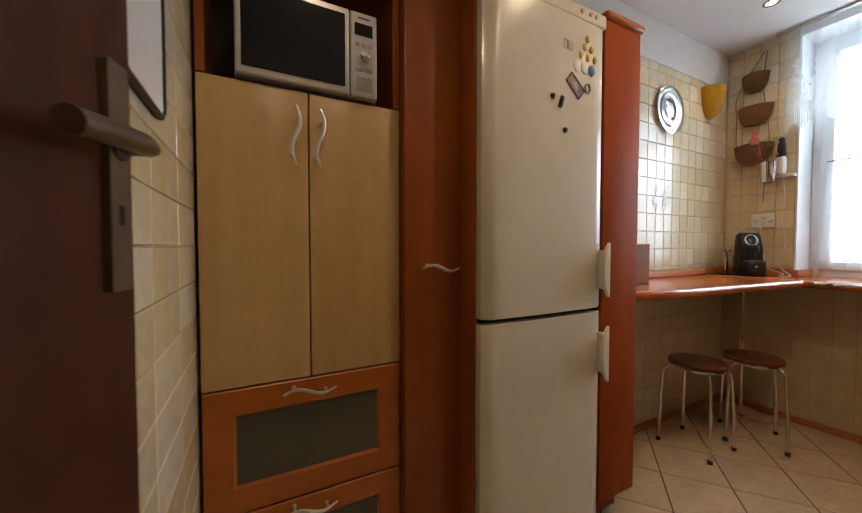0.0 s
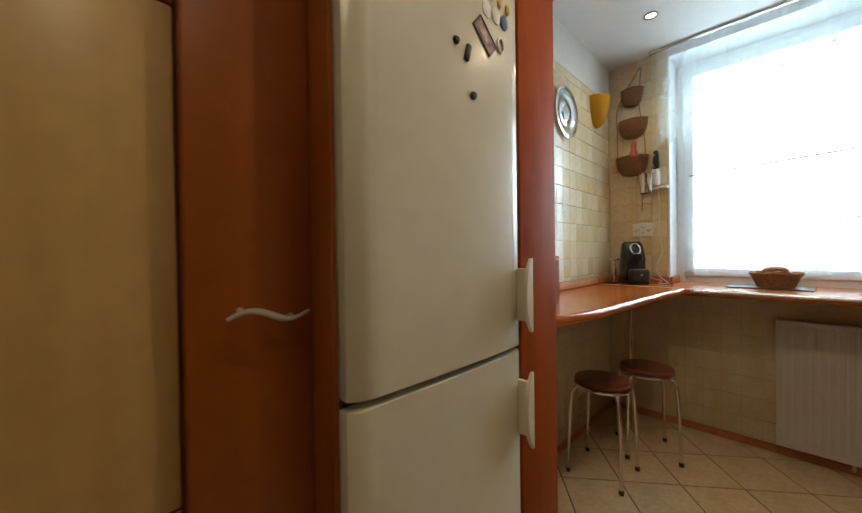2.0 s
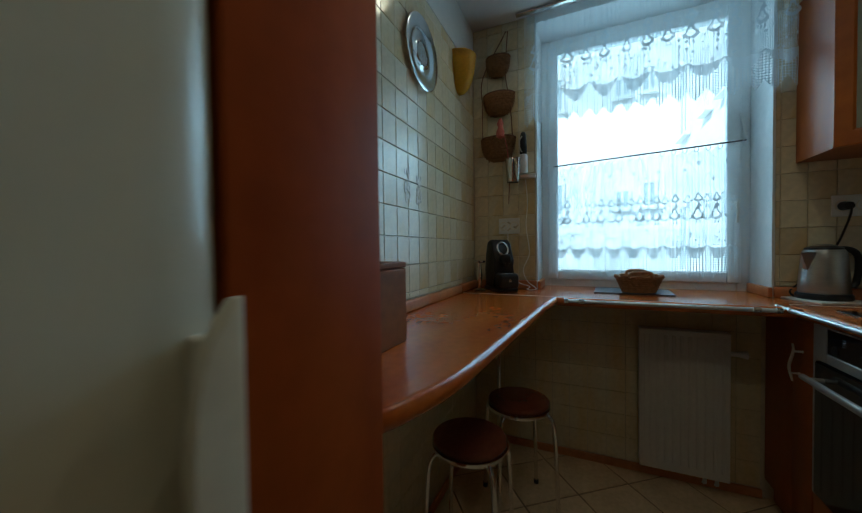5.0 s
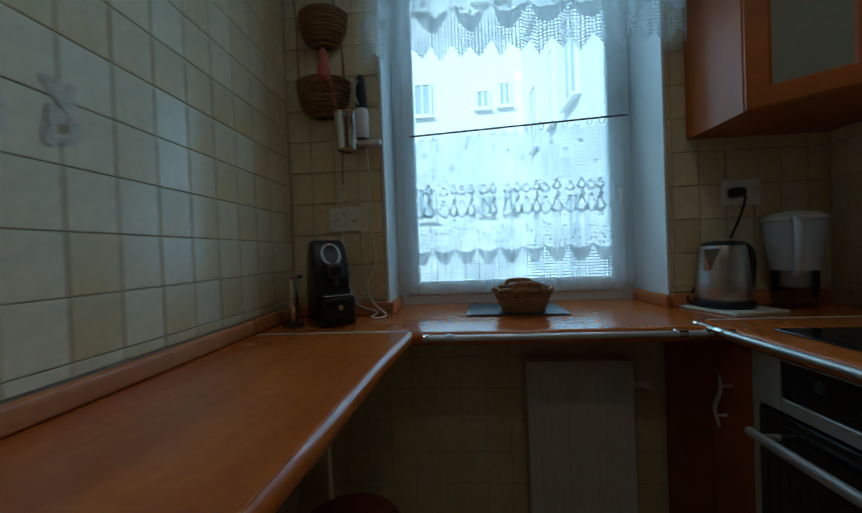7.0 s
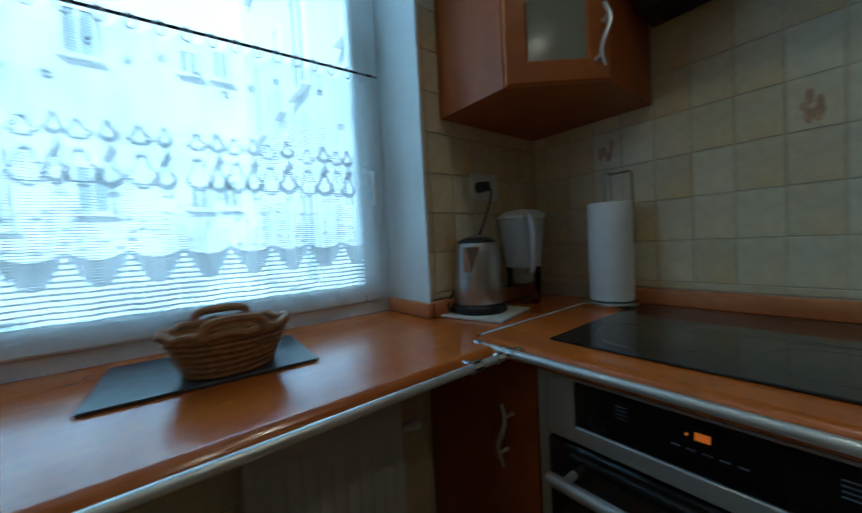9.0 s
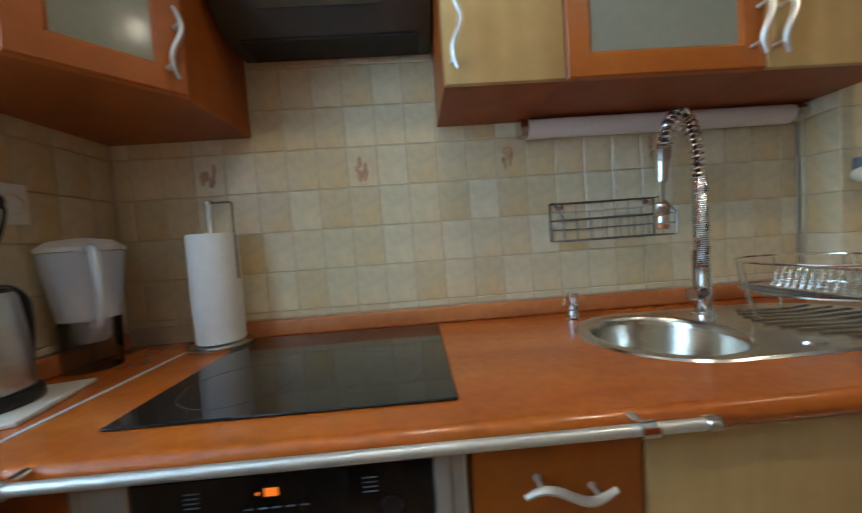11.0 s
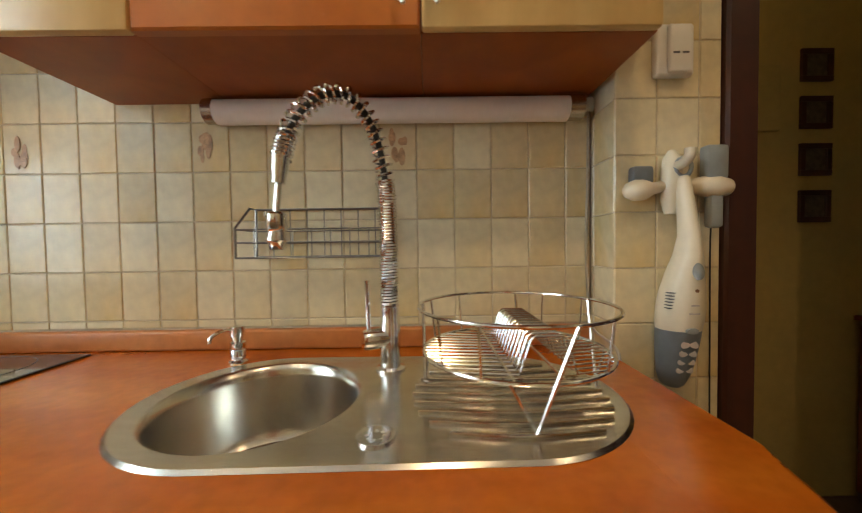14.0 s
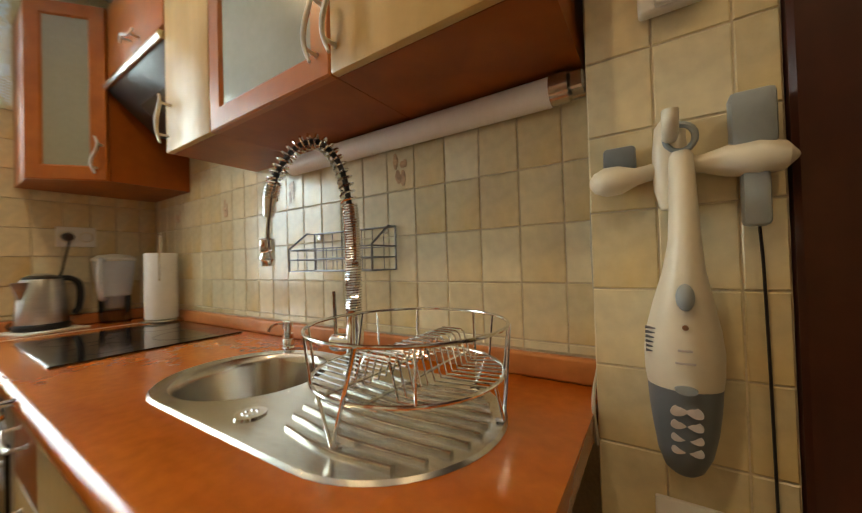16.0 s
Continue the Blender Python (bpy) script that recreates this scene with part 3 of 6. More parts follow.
part("plinth", box(tx0, tx1, ty + 0.05, ty + 0.065, 0, 0.08), CHERRY, tall)

# pull-out pantry
pantry = thing("pantry_cabinet", (0.54, 1.47, 0), "narrow tall cherry pull-out larder cabinet", "cabinet")
part("body", box(0.44, 0.654, 1.316, 1.56, 0.08, 2.3), CHERRY, pantry)
part("end_panel", box(0.6545, 0.6655, 1.212, 1.56, 0.0, 2.3, 0.001), CHERRY, pantry)
d = slab_door(pantry, 0.44, 0.653, 0.085, 2.3, 1.295, -1, CHERRY)
wavy_handle(d, (0.564, 1.295, 1.109), (1, 0, 0), (0, -1, 0), 0.142)
part("plinth", box(0.44, 0.654, 1.35, 1.365, 0, 0.08), CHERRY, pantry)

# fridge
fridge = thing("fridge_freezer", (0.94, 1.36, 0), "tall ivory fridge-freezer with two doors and magnets", "fridge")
fx0, fx1, fy = 0.668, 1.261, 1.168
part("body", box(fx0 + 0.006, fx1 - 0.004, fy + 0.06, 1.555, 0.03, 2.098, 0.008), FRIDGE_SIDE, fridge, "darker ivory enamel side")
part("gasket", box(fx0 + 0.014, fx1 - 0.012, fy + 0.05, fy + 0.06, 0.06, 2.09), GASKET, fridge)


def bowed_door(x0, x1, z0, z1, y):
    """A fridge door whose front swells a little towards the middle, with rounded side edges."""
    outline = []
    for i in range(25):
        s = i / 24
        x = x0 + (x1 - x0) * s
        e = min(s, 1 - s) * (x1 - x0)
        rnd = 0.016 * (1 - math.sqrt(max(0, 1 - (1 - min(e / 0.016, 1)) ** 2)))
        outline.append((x, y - 0.006 * math.sin(math.pi * s) + 0.004 + rnd))
    outline += [(x1, y + 0.05), (x0, y + 0.05)]
    return prism(outline, z0, z1, 0.004, 2)


up = part("upper_door", bowed_door(fx0, fx1, 0.937, 2.043, fy), FRIDGE, fridge, smooth=True)
low = part("lower_door", bowed_door(fx0, fx1, 0.06, 0.919, fy), FRIDGE, fridge, smooth=True)
part("control_panel", box(fx0, fx1, fy + 0.002, fy + 0.06, 2.048, 2.099, 0.006, 2), IVORY, fridge, "ivory top panel with knobs")
for kx in (1.116, 1.163, 1.197):
    part("knob", lathe([(0.008, 0), (0.008, 0.008), (0, 0.008)], (kx, fy + 0.003, 2.076), 12, m=pose(0, 0, 0, 90)), SILVER, fridge)
for z0, z1, host in ((0.984, 1.198, up), (0.646, 0.868, low)):
    # a lens-shaped grip: straight along the door's edge, bulging inwards, standing off the front
    zc, hz = (z0 + z1) / 2, (z1 - z0) / 2
    outline = [(1.240, z0), (1.240, z1)] + [(1.232 - 0.028 * (1 - ((z - zc) / hz) ** 2) ** 0.7, z) for z in [z1 - 2 * hz * i / 14 for i in range(15)]]
    bm = prism(outline, 0, 0.012, 0.004, 2)
    m = Matrix(((1, 0, 0, 0), (0, 0, 1, fy - 0.046), (0, 1, 0, 0), (0, 0, 0, 1)))
    grip = spun(bm, m)
    box(1.229, 1.239, fy - 0.036, fy + 0.012, z0 + 0.03, z1 - 0.03, 0.002, 1, bm=grip)
    part("handle", grip, IVORY, host, "ivory plastic grip handle", smooth=True)


def on_fridge(bm, mat, label):
    return tagged(part("fridge_magnet", bm, mat, None, smooth=True), label, "magnet", "magnets on the fridge")


def round_magnet(x, z, r, mat, label, t=0.006, stretch=1.0):
    on_fridge(lathe([(r, 0), (r, t * 0.6), (r * 0.7, t), (0, t)], (x, fy, z), 16, sy=stretch, m=pose(0, 0, 0, 90)), mat, label)


for mx, mz, st in ((0.963, 1.727, 1.0), (1.027, 1.614, 1.0)):
    round_magnet(mx, mz, 0.010, BLACK, "small round black magnet on the fridge door", 0.010, st)
on_fridge(spun(box(-0.008, 0.008, -0.010, 0.0, -0.022, 0.022, 0.003, 2), Matrix.Translation((1.005, fy, 1.713)) @ pose(0, 0, 0, 0, 18, 0)), BLACK, "short black clip magnet on the fridge door")
card = spun(box(-0.046, 0.046, -0.004, 0.0, -0.024, 0.024, 0.001), Matrix.Translation((1.079, fy, 1.787)) @ pose(0, 0, 0, 0, 40, 0))
card_thing = on_fridge(card, MAGNET, "rectangular printed souvenir magnet stuck at a slant")
for dx0, dx1, dz0, dz1, mm in ((-0.046, 0.046, 0.0215, 0.024, BLACK), (-0.046, 0.046, -0.024, -0.0215, BLACK), (-0.046, -0.043, -0.0215, 0.0215, BLACK), (0.043, 0.046, -0.0215, 0.0215, BLACK), (-0.034, 0.02, -0.013, 0.012, FADED)):
    part("print", spun(box(dx0, dx1, -0.0052, -0.0041, dz0, dz1), Matrix.Translation((1.079, fy, 1.787)) @ pose(0, 0, 0, 0, 40, 0)), mm, card_thing)
for mx, mz in ((1.146, 1.977), (1.131, 1.943), (1.169, 1.943), (1.11, 1.91), (1.15, 1.908), (1.188, 1.907)):
    round_magnet(mx, mz, 0.010, GOLD, "small golden magnet on the fridge door", 0.006, 1.5)
for mx, mz in ((1.09, 1.864), (1.132, 1.865)):
    round_magnet(mx, mz, 0.019, WHITEPLASTIC, "round white magnet on the fridge door", 0.004, 1.2)
round_magnet(1.171, 1.863, 0.017, BLUE, "round blue magnet with a pale middle on the fridge door", 0.006, 1.2)
ring = [(1.15 + 0.014 * math.cos(a * math.pi / 8), fy - 0.003, 1.79 + 0.019 * math.sin(a * math.pi / 8)) for a in range(16)]
on_fridge(sweep(ring, 0.0035, 6, closed=True), SILVER, "grey ring-shaped magnet on the fridge door")
bm = box(1.018, 1.022, fy - 0.004, fy, 1.912, 1.948, 0.001)
for x0, x1, z0, z1 in ((1.022, 1.036, 1.943, 1.948), (1.036, 1.040, 1.912, 1.948), (1.043, 1.047, 1.912, 1.948), (1.047, 1.061, 1.912, 1.917), (1.061, 1.065, 1.912, 1.948)):
    box(x0, x1, fy - 0.004, fy, z0, z1, 0.001, bm=bm)
on_fridge(bm, SILVER, "grey metal ornament magnet on the fridge door")

# filler unit beside the fridge
filler = thing("side_cabinet", (1.37, 1.38, 0), "slim tall cherry cabinet beside the fridge with a rounded cornice", "cabinet")
part("body", box(1.268, 1.50, 1.201, 1.56, 0.1, 2.10), CHERRY_M, filler)
part("door", box(1.268, 1.50, 1.18, 1.2, 0.1, 2.10, 0.004, 2), CHERRY_M, filler, smooth=True)
part("cornice", box(1.266, 1.515, 1.165, 1.56, 2.101, 2.135, 0.014, 3), CHERRY_H, filler, smooth=True)
part("plinth", box(1.268, 1.46, 1.24, 1.255, 0, 0.1), CHERRY, filler)

# microwave
mw = thing("microwave_oven", (0.156, 1.42, 1.638), "silver microwave oven with a dark glass door", "microwave")
mz0 = 1.6395
part("body", box(-0.0414, 0.3573, 1.3320, 1.55, mz0 + 0.008, mz0 + 0.268, 0.006, 2), SILVER, mw)
for fx, fy_ in ((-0.02, 1.39), (0.335, 1.39), (-0.02, 1.52), (0.335, 1.52)):
    part("foot", lathe([(0.012, 0), (0.012, 0.0085), (0, 0.0085)], (fx, fy_, mz0 - 0.0015), 12), MATTBLACK, mw)
d = part("door", box(-0.0385, 0.2658, 1.3120, 1.3310, mz0 + 0.008, mz0 + 0.266, 0.005, 2), SILVER, mw)
part("door_glass", box(-0.0250, 0.2523, 1.3090, 1.3130, mz0 + 0.03, mz0 + 0.246, 0.001), BLACKGLASS, d, "black glass window")
pn = part("control_panel", box(0.2687, 0.3534, 1.3120, 1.3310, mz0 + 0.008, mz0 + 0.266, 0.005, 2), SILVER, mw)
part("display", box(0.2812, 0.3390, 1.3100, 1.3130, mz0 + 0.195, mz0 + 0.232, 0.001), BLACKGLASS, pn)
part("brand_bar", box(0.2928, 0.3303, 1.3112, 1.3125, mz0 + 0.246, mz0 + 0.251), TEXTDARK, pn)
part("dial", lathe([(0.019, 0), (0.017, 0.014), (0.012, 0.017), (0, 0.017)], (0.311, 1.3120, mz0 + 0.128), 24, m=pose(0, 0, 0, 90)), CHROME, pn, smooth=True)
for i in range(3):
    part("button", box(0.283 + i * 0.020, 0.297 + i * 0.020, 1.3095, 1.3130, mz0 + 0.162, mz0 + 0.172, 0.001), SATIN, pn)
for i in range(2):
    part("button", box(0.286 + i * 0.028, 0.309 + i * 0.028, 1.3095, 1.3130, mz0 + 0.086, mz0 + 0.098, 0.001), SATIN, pn)
part("open_button", box(0.2831, 0.3390, 1.3085, 1.3130, mz0 + 0.024, mz0 + 0.07, 0.002), CHROME, pn)

# memo board
board = thing("memo_board", (X_LEFT + 0.01, 0.85, 1.6), "white memo board with a dark rounded rim on the tiles", "board")
part("panel", box(X_LEFT + 0.0005, X_LEFT + 0.008, 0.776, 0.99, 1.398, 2.0, 0.003), WHITEPLASTIC, board)
ring = []
for cx, cz, a0 in ((0.97, 1.42, -90), (0.97, 1.98, 0), (0.80, 1.98, 90), (0.80, 1.42, 180)):
    for i in range(5):
        a = radians(a0 + i * 22.5)
        ring.append((X_LEFT + 0.006, cx + 0.022 * math.cos(a), cz + 0.022 * math.sin(a)))
part("rim", sweep(ring, 0.006, 8, closed=True), BLACK, board, "black rounded rim", smooth=True)

# ---- worktops ----
top_s = thing("worktop", (2.0, -0.15, WT), "glossy orange-brown wooden laminate worktop with hob and sink", "worktop")
Y_FRONT = 0.156


def rounded_front_top(x0, x1, yb, yf, z, t=0.042, holes=()):
    """A slab along x with a full round nose at yf."""
    r = t / 2
    profile = [(yb, z), (yf - r, z)]
    profile += [(yf - r + r * math.sin(radians(a)), z - r + r * math.cos(radians(a))) for a in range(12, 180, 12)]
    profile += [(yf - r, z - t), (yb, z - t)]
    own = bmesh.new()
    a = [own.verts.new((x0, y, q)) for y, q in profile]
    b = [own.verts.new((x1, y, q)) for y, q in profile]
    own.faces.new(a), own.faces.new(b[::-1])
    for i in range(len(profile)):
        j = (i + 1) % len(profile)
        own.faces.new((a[i], a[j], b[j], b[i]))
    return own


# south worktop with a real cut-out for the sink bowl
def top_with_hole(x0, x1, yb, yf, z, cx, cy, r, t=0.042):
    """Slab along x, round nose in front, round hole; the ring round the hole is stitched to a square patch."""
    s = r + 0.03
    bm = rounded_front_top(x0, cx - s, yb, yf, z, t)
    merge(bm, rounded_front_top(cx + s, x1, yb, yf, z, t))
    merge(bm, box(cx - s, cx + s, yb, cy - s, z - t, z))
    merge(bm, rounded_front_top(cx - s, cx + s, cy + s, yf, z, t))
    n = 48
    for i in range(n):
        a, b = 2 * math.pi * i / n, 2 * math.pi * (i + 1) / n
        quad = []
        for ang, rad in ((a, 0), (b, 0), (b, 1), (a, 1)):
            c, q = math.cos(ang), math.sin(ang)
            k = r if rad == 0 else s / max(abs(c), abs(q))
            quad.append((cx + k * c, cy + k * q))
        bm.faces.new([bm.verts.new((x, y, z)) for x, y in quad])
        bm.faces.new([bm.verts.new((quad[0][0], quad[0][1], w)) for w in (z,)] + [bm.verts.new((quad[1][0], quad[1][1], z)), bm.verts.new((quad[1][0], quad[1][1], z - t)), bm.verts.new((quad[0][0], quad[0][1], z - t))])
    bmesh.ops.remove_doubles(bm, verts=bm.verts, dist=1e-5)
    return bm


BOWL = (1.709, -0.180, 0.167)
part("slab", top_with_hole(1.16, 2.965, Y_SINK + 0.002, Y_FRONT, WT, *BOWL), TOP, top_s, smooth=True)
part("rounded_end", prism([(1.1598, Y_SINK + 0.002), (1.1598, Y_FRONT), (1.115, Y_FRONT - 0.002), (1.07, 0.145), (1.03, 0.098), (1.01, 0.04), (1.002, -0.02), (1.002, Y_PIL + 0.01), (1.002, Y_SINK + 0.002)], WT - 0.042, WT, 0.017, 4, square=1.159), TOP, top_s, smooth=True)
part("upstand", box(1.004, 2.965, Y_SINK + 0.001, Y_SINK + 0.024, WT + 0.0005, WT + 0.052, 0.007, 3), TRIM, top_s, "wooden upstand strip", smooth=True)
part("joint_strip", box(2.9655, 2.975, Y_SINK + 0.03, Y_FRONT - 0.02, WT - 0.04, WT + 0.0015), ALU, top_s, "aluminium joint strip")

top_e = thing("window_worktop", (3.1, 0.6, WT), "glossy orange-brown worktop running into the window recess", "worktop")

def top_facing_west(y0, y1, xf, xb, z):
    bm = rounded_front_top(y0, y1, -xb, -xf, z)
    return spun(bm, Matrix(((0, -1, 0, 0), (1, 0, 0, 0), (0, 0, 1, 0), (0, 0, 0, 1))))


part("slab", top_facing_west(0.155, 1.04, 2.872, X_WIN + 0.004, WT), TOP_Y, top_e)
part("slab", box(2.976, X_WIN + 0.004, Y_SINK + 0.002, 0.1545, WT - 0.042, WT), TOP_Y, top_e)
part("slab", box(2.906, X_WIN + 0.004, 1.0405, Y_BAR - 0.002, WT - 0.042, WT), TOP_Y, top_e)
part("recess_sill", box(X_WIN + 0.0045, X_FRAME + 0.01, WIN_Y0 + 0.001, WIN_Y1 - 0.001, WT - 0.042, WT), TOP_Y, top_e)
for y0, y1 in ((WIN_Y1 + 0.004, Y_BAR - 0.025), (Y_SINK + 0.026, WIN_Y0 - 0.004)):
    part("upstand", box(X_WIN - 0.024, X_WIN - 0.001, y0, y1, WT + 0.0005, WT + 0.052, 0.007, 3), TRIM, top_e, "wooden upstand strip", smooth=True)
for y0, y1 in ((WIN_Y0 + 0.001, WIN_Y0 + 0.02), (WIN_Y1 - 0.02, WIN_Y1 - 0.001)):
    part("upstand", box(X_WIN - 0.02, X_FRAME - 0.002, y0, y1, WT + 0.0005, WT + 0.048, 0.006, 2), TRIM, top_e, "wooden upstand strip", smooth=True)

bar = thing("bar_table", (2.2, 1.3, WT), "curved orange-brown bar table with a glossy rounded edge", "table")
edge = smooth_path([(1.505, 1.216, 0), (1.57, 1.182, 0), (1.72, 1.145, 0), (2.0, 1.122, 0), (2.3, 1.099, 0), (2.62, 1.075, 0), (2.895, 1.042, 0)], 5)
part("slab", prism([(p.x, p.y) for p in edge] + [(2.895, Y_BAR - 0.002), (1.505, Y_BAR - 0.002)], WT - 0.04, WT, 0.004, 2), TOP, bar)
bm = bmesh.new()
rows = []
for p, q in zip(edge, edge[1:] + [edge[-1]]):
    d = (q - p) if q != p else (edge[-1] - edge[-2])
    nrm = Vector((d.y, -d.x, 0)).normalized()
    rows.append([bm.verts.new(p + nrm * o + Vector((0, 0, z))) for o, z in [(-0.007 + 0.018 * math.sin(radians(k * 15)), WT - 0.0198 + 0.021 * math.cos(radians(k * 15))) for k in range(13)]])
for a, b in zip(rows, rows[1:]):
    for i in range(12):
        bm.faces.new((a[i], a[i + 1], b[i + 1], b[i]))
part("rounded_nose", bm, TOP, bar, "glossy rounded front edge", smooth=True)
part("joint_strip", box(2.8955, 2.905, 1.05, Y_BAR - 0.03, WT - 0.03, WT + 0.0015), ALU, bar, "aluminium joint strip")
part("upstand", box(1.505, 2.9, Y_BAR - 0.026, Y_BAR - 0.001, WT + 0.0005, WT + 0.045, 0.008, 3), TRIM, bar, "wooden upstand strip", smooth=True)
part("leg", lathe([(0.02, 0), (0.02, 0.01), (0.0125, 0.012), (0.0125, 0.925), (0.03, 0.928), (0.03, 0.939), (0, 0.939)], (3.0, 1.36, 0), 16), CHROME, bar, smooth=True)
part("upstand_return", box(2.901, X_WIN - 0.025, Y_BAR - 0.026, Y_BAR - 0.001, WT + 0.0005, WT + 0.048, 0.008, 3), TRIM, top_e, "wooden upstand strip", smooth=True)

bread = thing("bread_box", (1.70, 1.44, WT), "brown wooden bread box standing on the bar table", "box")
part("body", box(1.515, 1.893, 1.352, 1.535, WT, WT + 0.199, 0.004), BREADWOOD, bread)
part("lid", box(1.515, 1.893, 1.352, 1.535, WT + 0.2005, WT + 0.216, 0.003, 2), BREADWOOD, bread)


def towel_rail(a, b, out, label):
    rail = thing("towel_rail", a, label, "rail", "towel rails")
    a, b, o = Vector(a), Vector(b), Vector(out)
    d = (b - a).normalized()
    part("bar", sweep([a, b], 0.0085, 12), HANDLE, rail, smooth=True)
    for p, s in ((a, -1), (b, 1)):
        part("end_cap", sweep([p - d * 0.012 * s, p - d * 0.01 * s, p + d * 0.006 * s, p + d * 0.009 * s], [0.009, 0.0115, 0.0115, 0.006], 12), CHROME, rail, smooth=True)
    for s in (0.09, 0.91):
        p = a.lerp(b, s)
        bm = sweep([p - d * 0.012, p + d * 0.012], 0.0125, 12)
        sweep([p, p - o * 0.035], 0.007, 10, bm)
        part("bracket", bm, CHROME, rail, smooth=True)


towel_rail((1.915, 0.187, 0.974), (2.935, 0.187, 0.974), (0, 1, 0), "satin metal towel rail along the worktop edge")
towel_rail((2.848, 0.215, 0.97), (2.848, 0.995, 0.97), (-1, 0, 0), "satin metal towel rail under the window worktop")

# ---- base cabinets ----
YB = 0.13


def base_unit(name, x0, x1, label, depth=0.55):
    unit = thing(name, ((x0 + x1) / 2, -0.15, 0), label, "cabinet", "base cabinets")
    bm = box(x0 + 0.001, x0 + 0.017, YB - depth, YB - 0.021, 0.1, 0.90)
    box(x1 - 0.017, x1 - 0.001, YB - depth, YB - 0.021, 0.1, 0.90, bm=bm)
    box(x0 + 0.017, x1 - 0.017, YB - depth, YB - 0.021, 0.1, 0.118, bm=bm)
    box(x0 + 0.017, x1 - 0.017, YB - depth, YB - depth + 0.01, 0.118, 0.90, bm=bm)
    part("body", bm, CHERRY, unit)
    part("plinth", box(x0, x1, YB - 0.07, YB - 0.055, 0, 0.1), CHERRY, unit)
    return unit


unit = base_unit("base_cabinet", 1.092, 1.502, "base cabinet with a pale beech door and wavy handle")
part("end_panel", box(1.08, 1.0915, -0.40, YB - 0.002, 0, 0.936), BEECH, unit)
d = slab_door(unit, 1.094, 1.50, 0.105, 0.93, YB, 1, BEECH)
wavy_handle(d, (1.297, YB, 0.909), (0.986, 0, -0.167), (0, 1, 0), 0.125)
unit = base_unit("base_cabinet", 1.504, 1.972, "sink base cabinet with a pale beech door")
d = slab_door(unit, 1.507, 1.97, 0.105, 0.93, YB, 1, BEECH)
wavy_handle(d, (1.545, YB, 0.825), (0, 0, 1), (0, 1, 0), 0.15)
unit = base_unit("drawer_unit", 1.974, 2.242, "cherry drawer cabinet beside the oven")
for z0, z1, m in ((0.745, 0.93, CHERRY_H), (0.43, 0.74, BEECH), (0.105, 0.425, BEECH)):
    d = slab_door(unit, 1.976, 2.24, z0, z1, YB, 1, m, "drawer")
    wavy_handle(d, (2.10, YB, z1 - 0.06), (1, 0, 0), (0, 1, 0), 0.135)
unit = base_unit("base_cabinet", 2.82, 2.965, "narrow cherry base cabinet with an upright handle")
d = slab_door(unit, 2.822, 2.963, 0.105, 0.93, YB, 1, CHERRY)
wavy_handle(d, (2.90, YB, 0.76), (0, 0, 1), (0, 1, 0), 0.15)
corner = thing("corner_cabinet", (3.09, 0.13, 0), "dark cherry panel closing the corner cabinet", "cabinet", "base cabinets")
part("panel", box(2.968, X_WIN - 0.001, YB - 0.03, YB - 0.01, 0.1, 0.936, 0.002), CHERRY, corner)
part("plinth", box(2.968, X_WIN - 0.001, YB - 0.06, YB - 0.045, 0.0, 0.1), CHERRY, corner)

oven = thing("built_in_oven", (2.53, -0.1, 0.1), "built-in steel and black glass oven with orange display", "oven")
part("body", box(2.248, 2.815, -0.40, YB - 0.02, 0.1, 0.90), MATTBLACK, oven)
part("side_trim", box(2.246, 2.272, YB - 0.019, YB + 0.004, 0.3, 0.936, 0.003), SILVER, oven, "pale steel trim")
part("side_trim", box(2.791, 2.817, YB - 0.019, YB + 0.004, 0.3, 0.936, 0.003), SILVER, oven, "pale steel trim")
fascia = part("control_panel", box(2.296, 2.732, YB - 0.019, YB + 0.006, 0.842, 0.931, 0.003), BLACKGLASS, oven, "black glass control panel")
bm = box(2.2725, 2.2955, YB - 0.019, YB + 0.008, 0.808, 0.936, 0.002)
box(2.7325, 2.7905, YB - 0.019, YB + 0.008, 0.808, 0.936, 0.002, bm=bm)
box(2.2957, 2.7323, YB - 0.019, YB + 0.0078, 0.808, 0.8415, 0.002, bm=bm)
box(2.2957, 2.7323, YB - 0.019, YB + 0.0078, 0.9315, 0.936, bm=bm)
part("panel_bezel", bm, SILVER, oven, "pale steel bezel")
digits = box(2.522, 2.541, YB + 0.0065, YB + 0.0075, 0.897, 0.909)
for i in range(4):
    box(2.5235 + i * 0.0046, 2.5255 + i * 0.0046, YB + 0.0075, YB + 0.0082, 0.899, 0.907, bm=digits)
part("display", digits, DISPLAY, fascia, "orange lit display")
part("display", box(2.549, 2.553, YB + 0.0065, YB + 0.0075, 0.900, 0.904), DISPLAY, fascia, "orange lit sign")
for bx in (2.39, 2.645):
    for i in range(4):
        part("print_mark", box(bx - 0.01, bx + 0.01, YB + 0.0062, YB + 0.0068, 0.888 + i * 0.007, 0.890 + i * 0.007), GREYPLASTIC, fascia)
for i in range(5):
    part("print_mark", box(2.48 + i * 0.02, 2.492 + i * 0.02, YB + 0.0062, YB + 0.0068, 0.878, 0.8805), GREYPLASTIC, fascia)
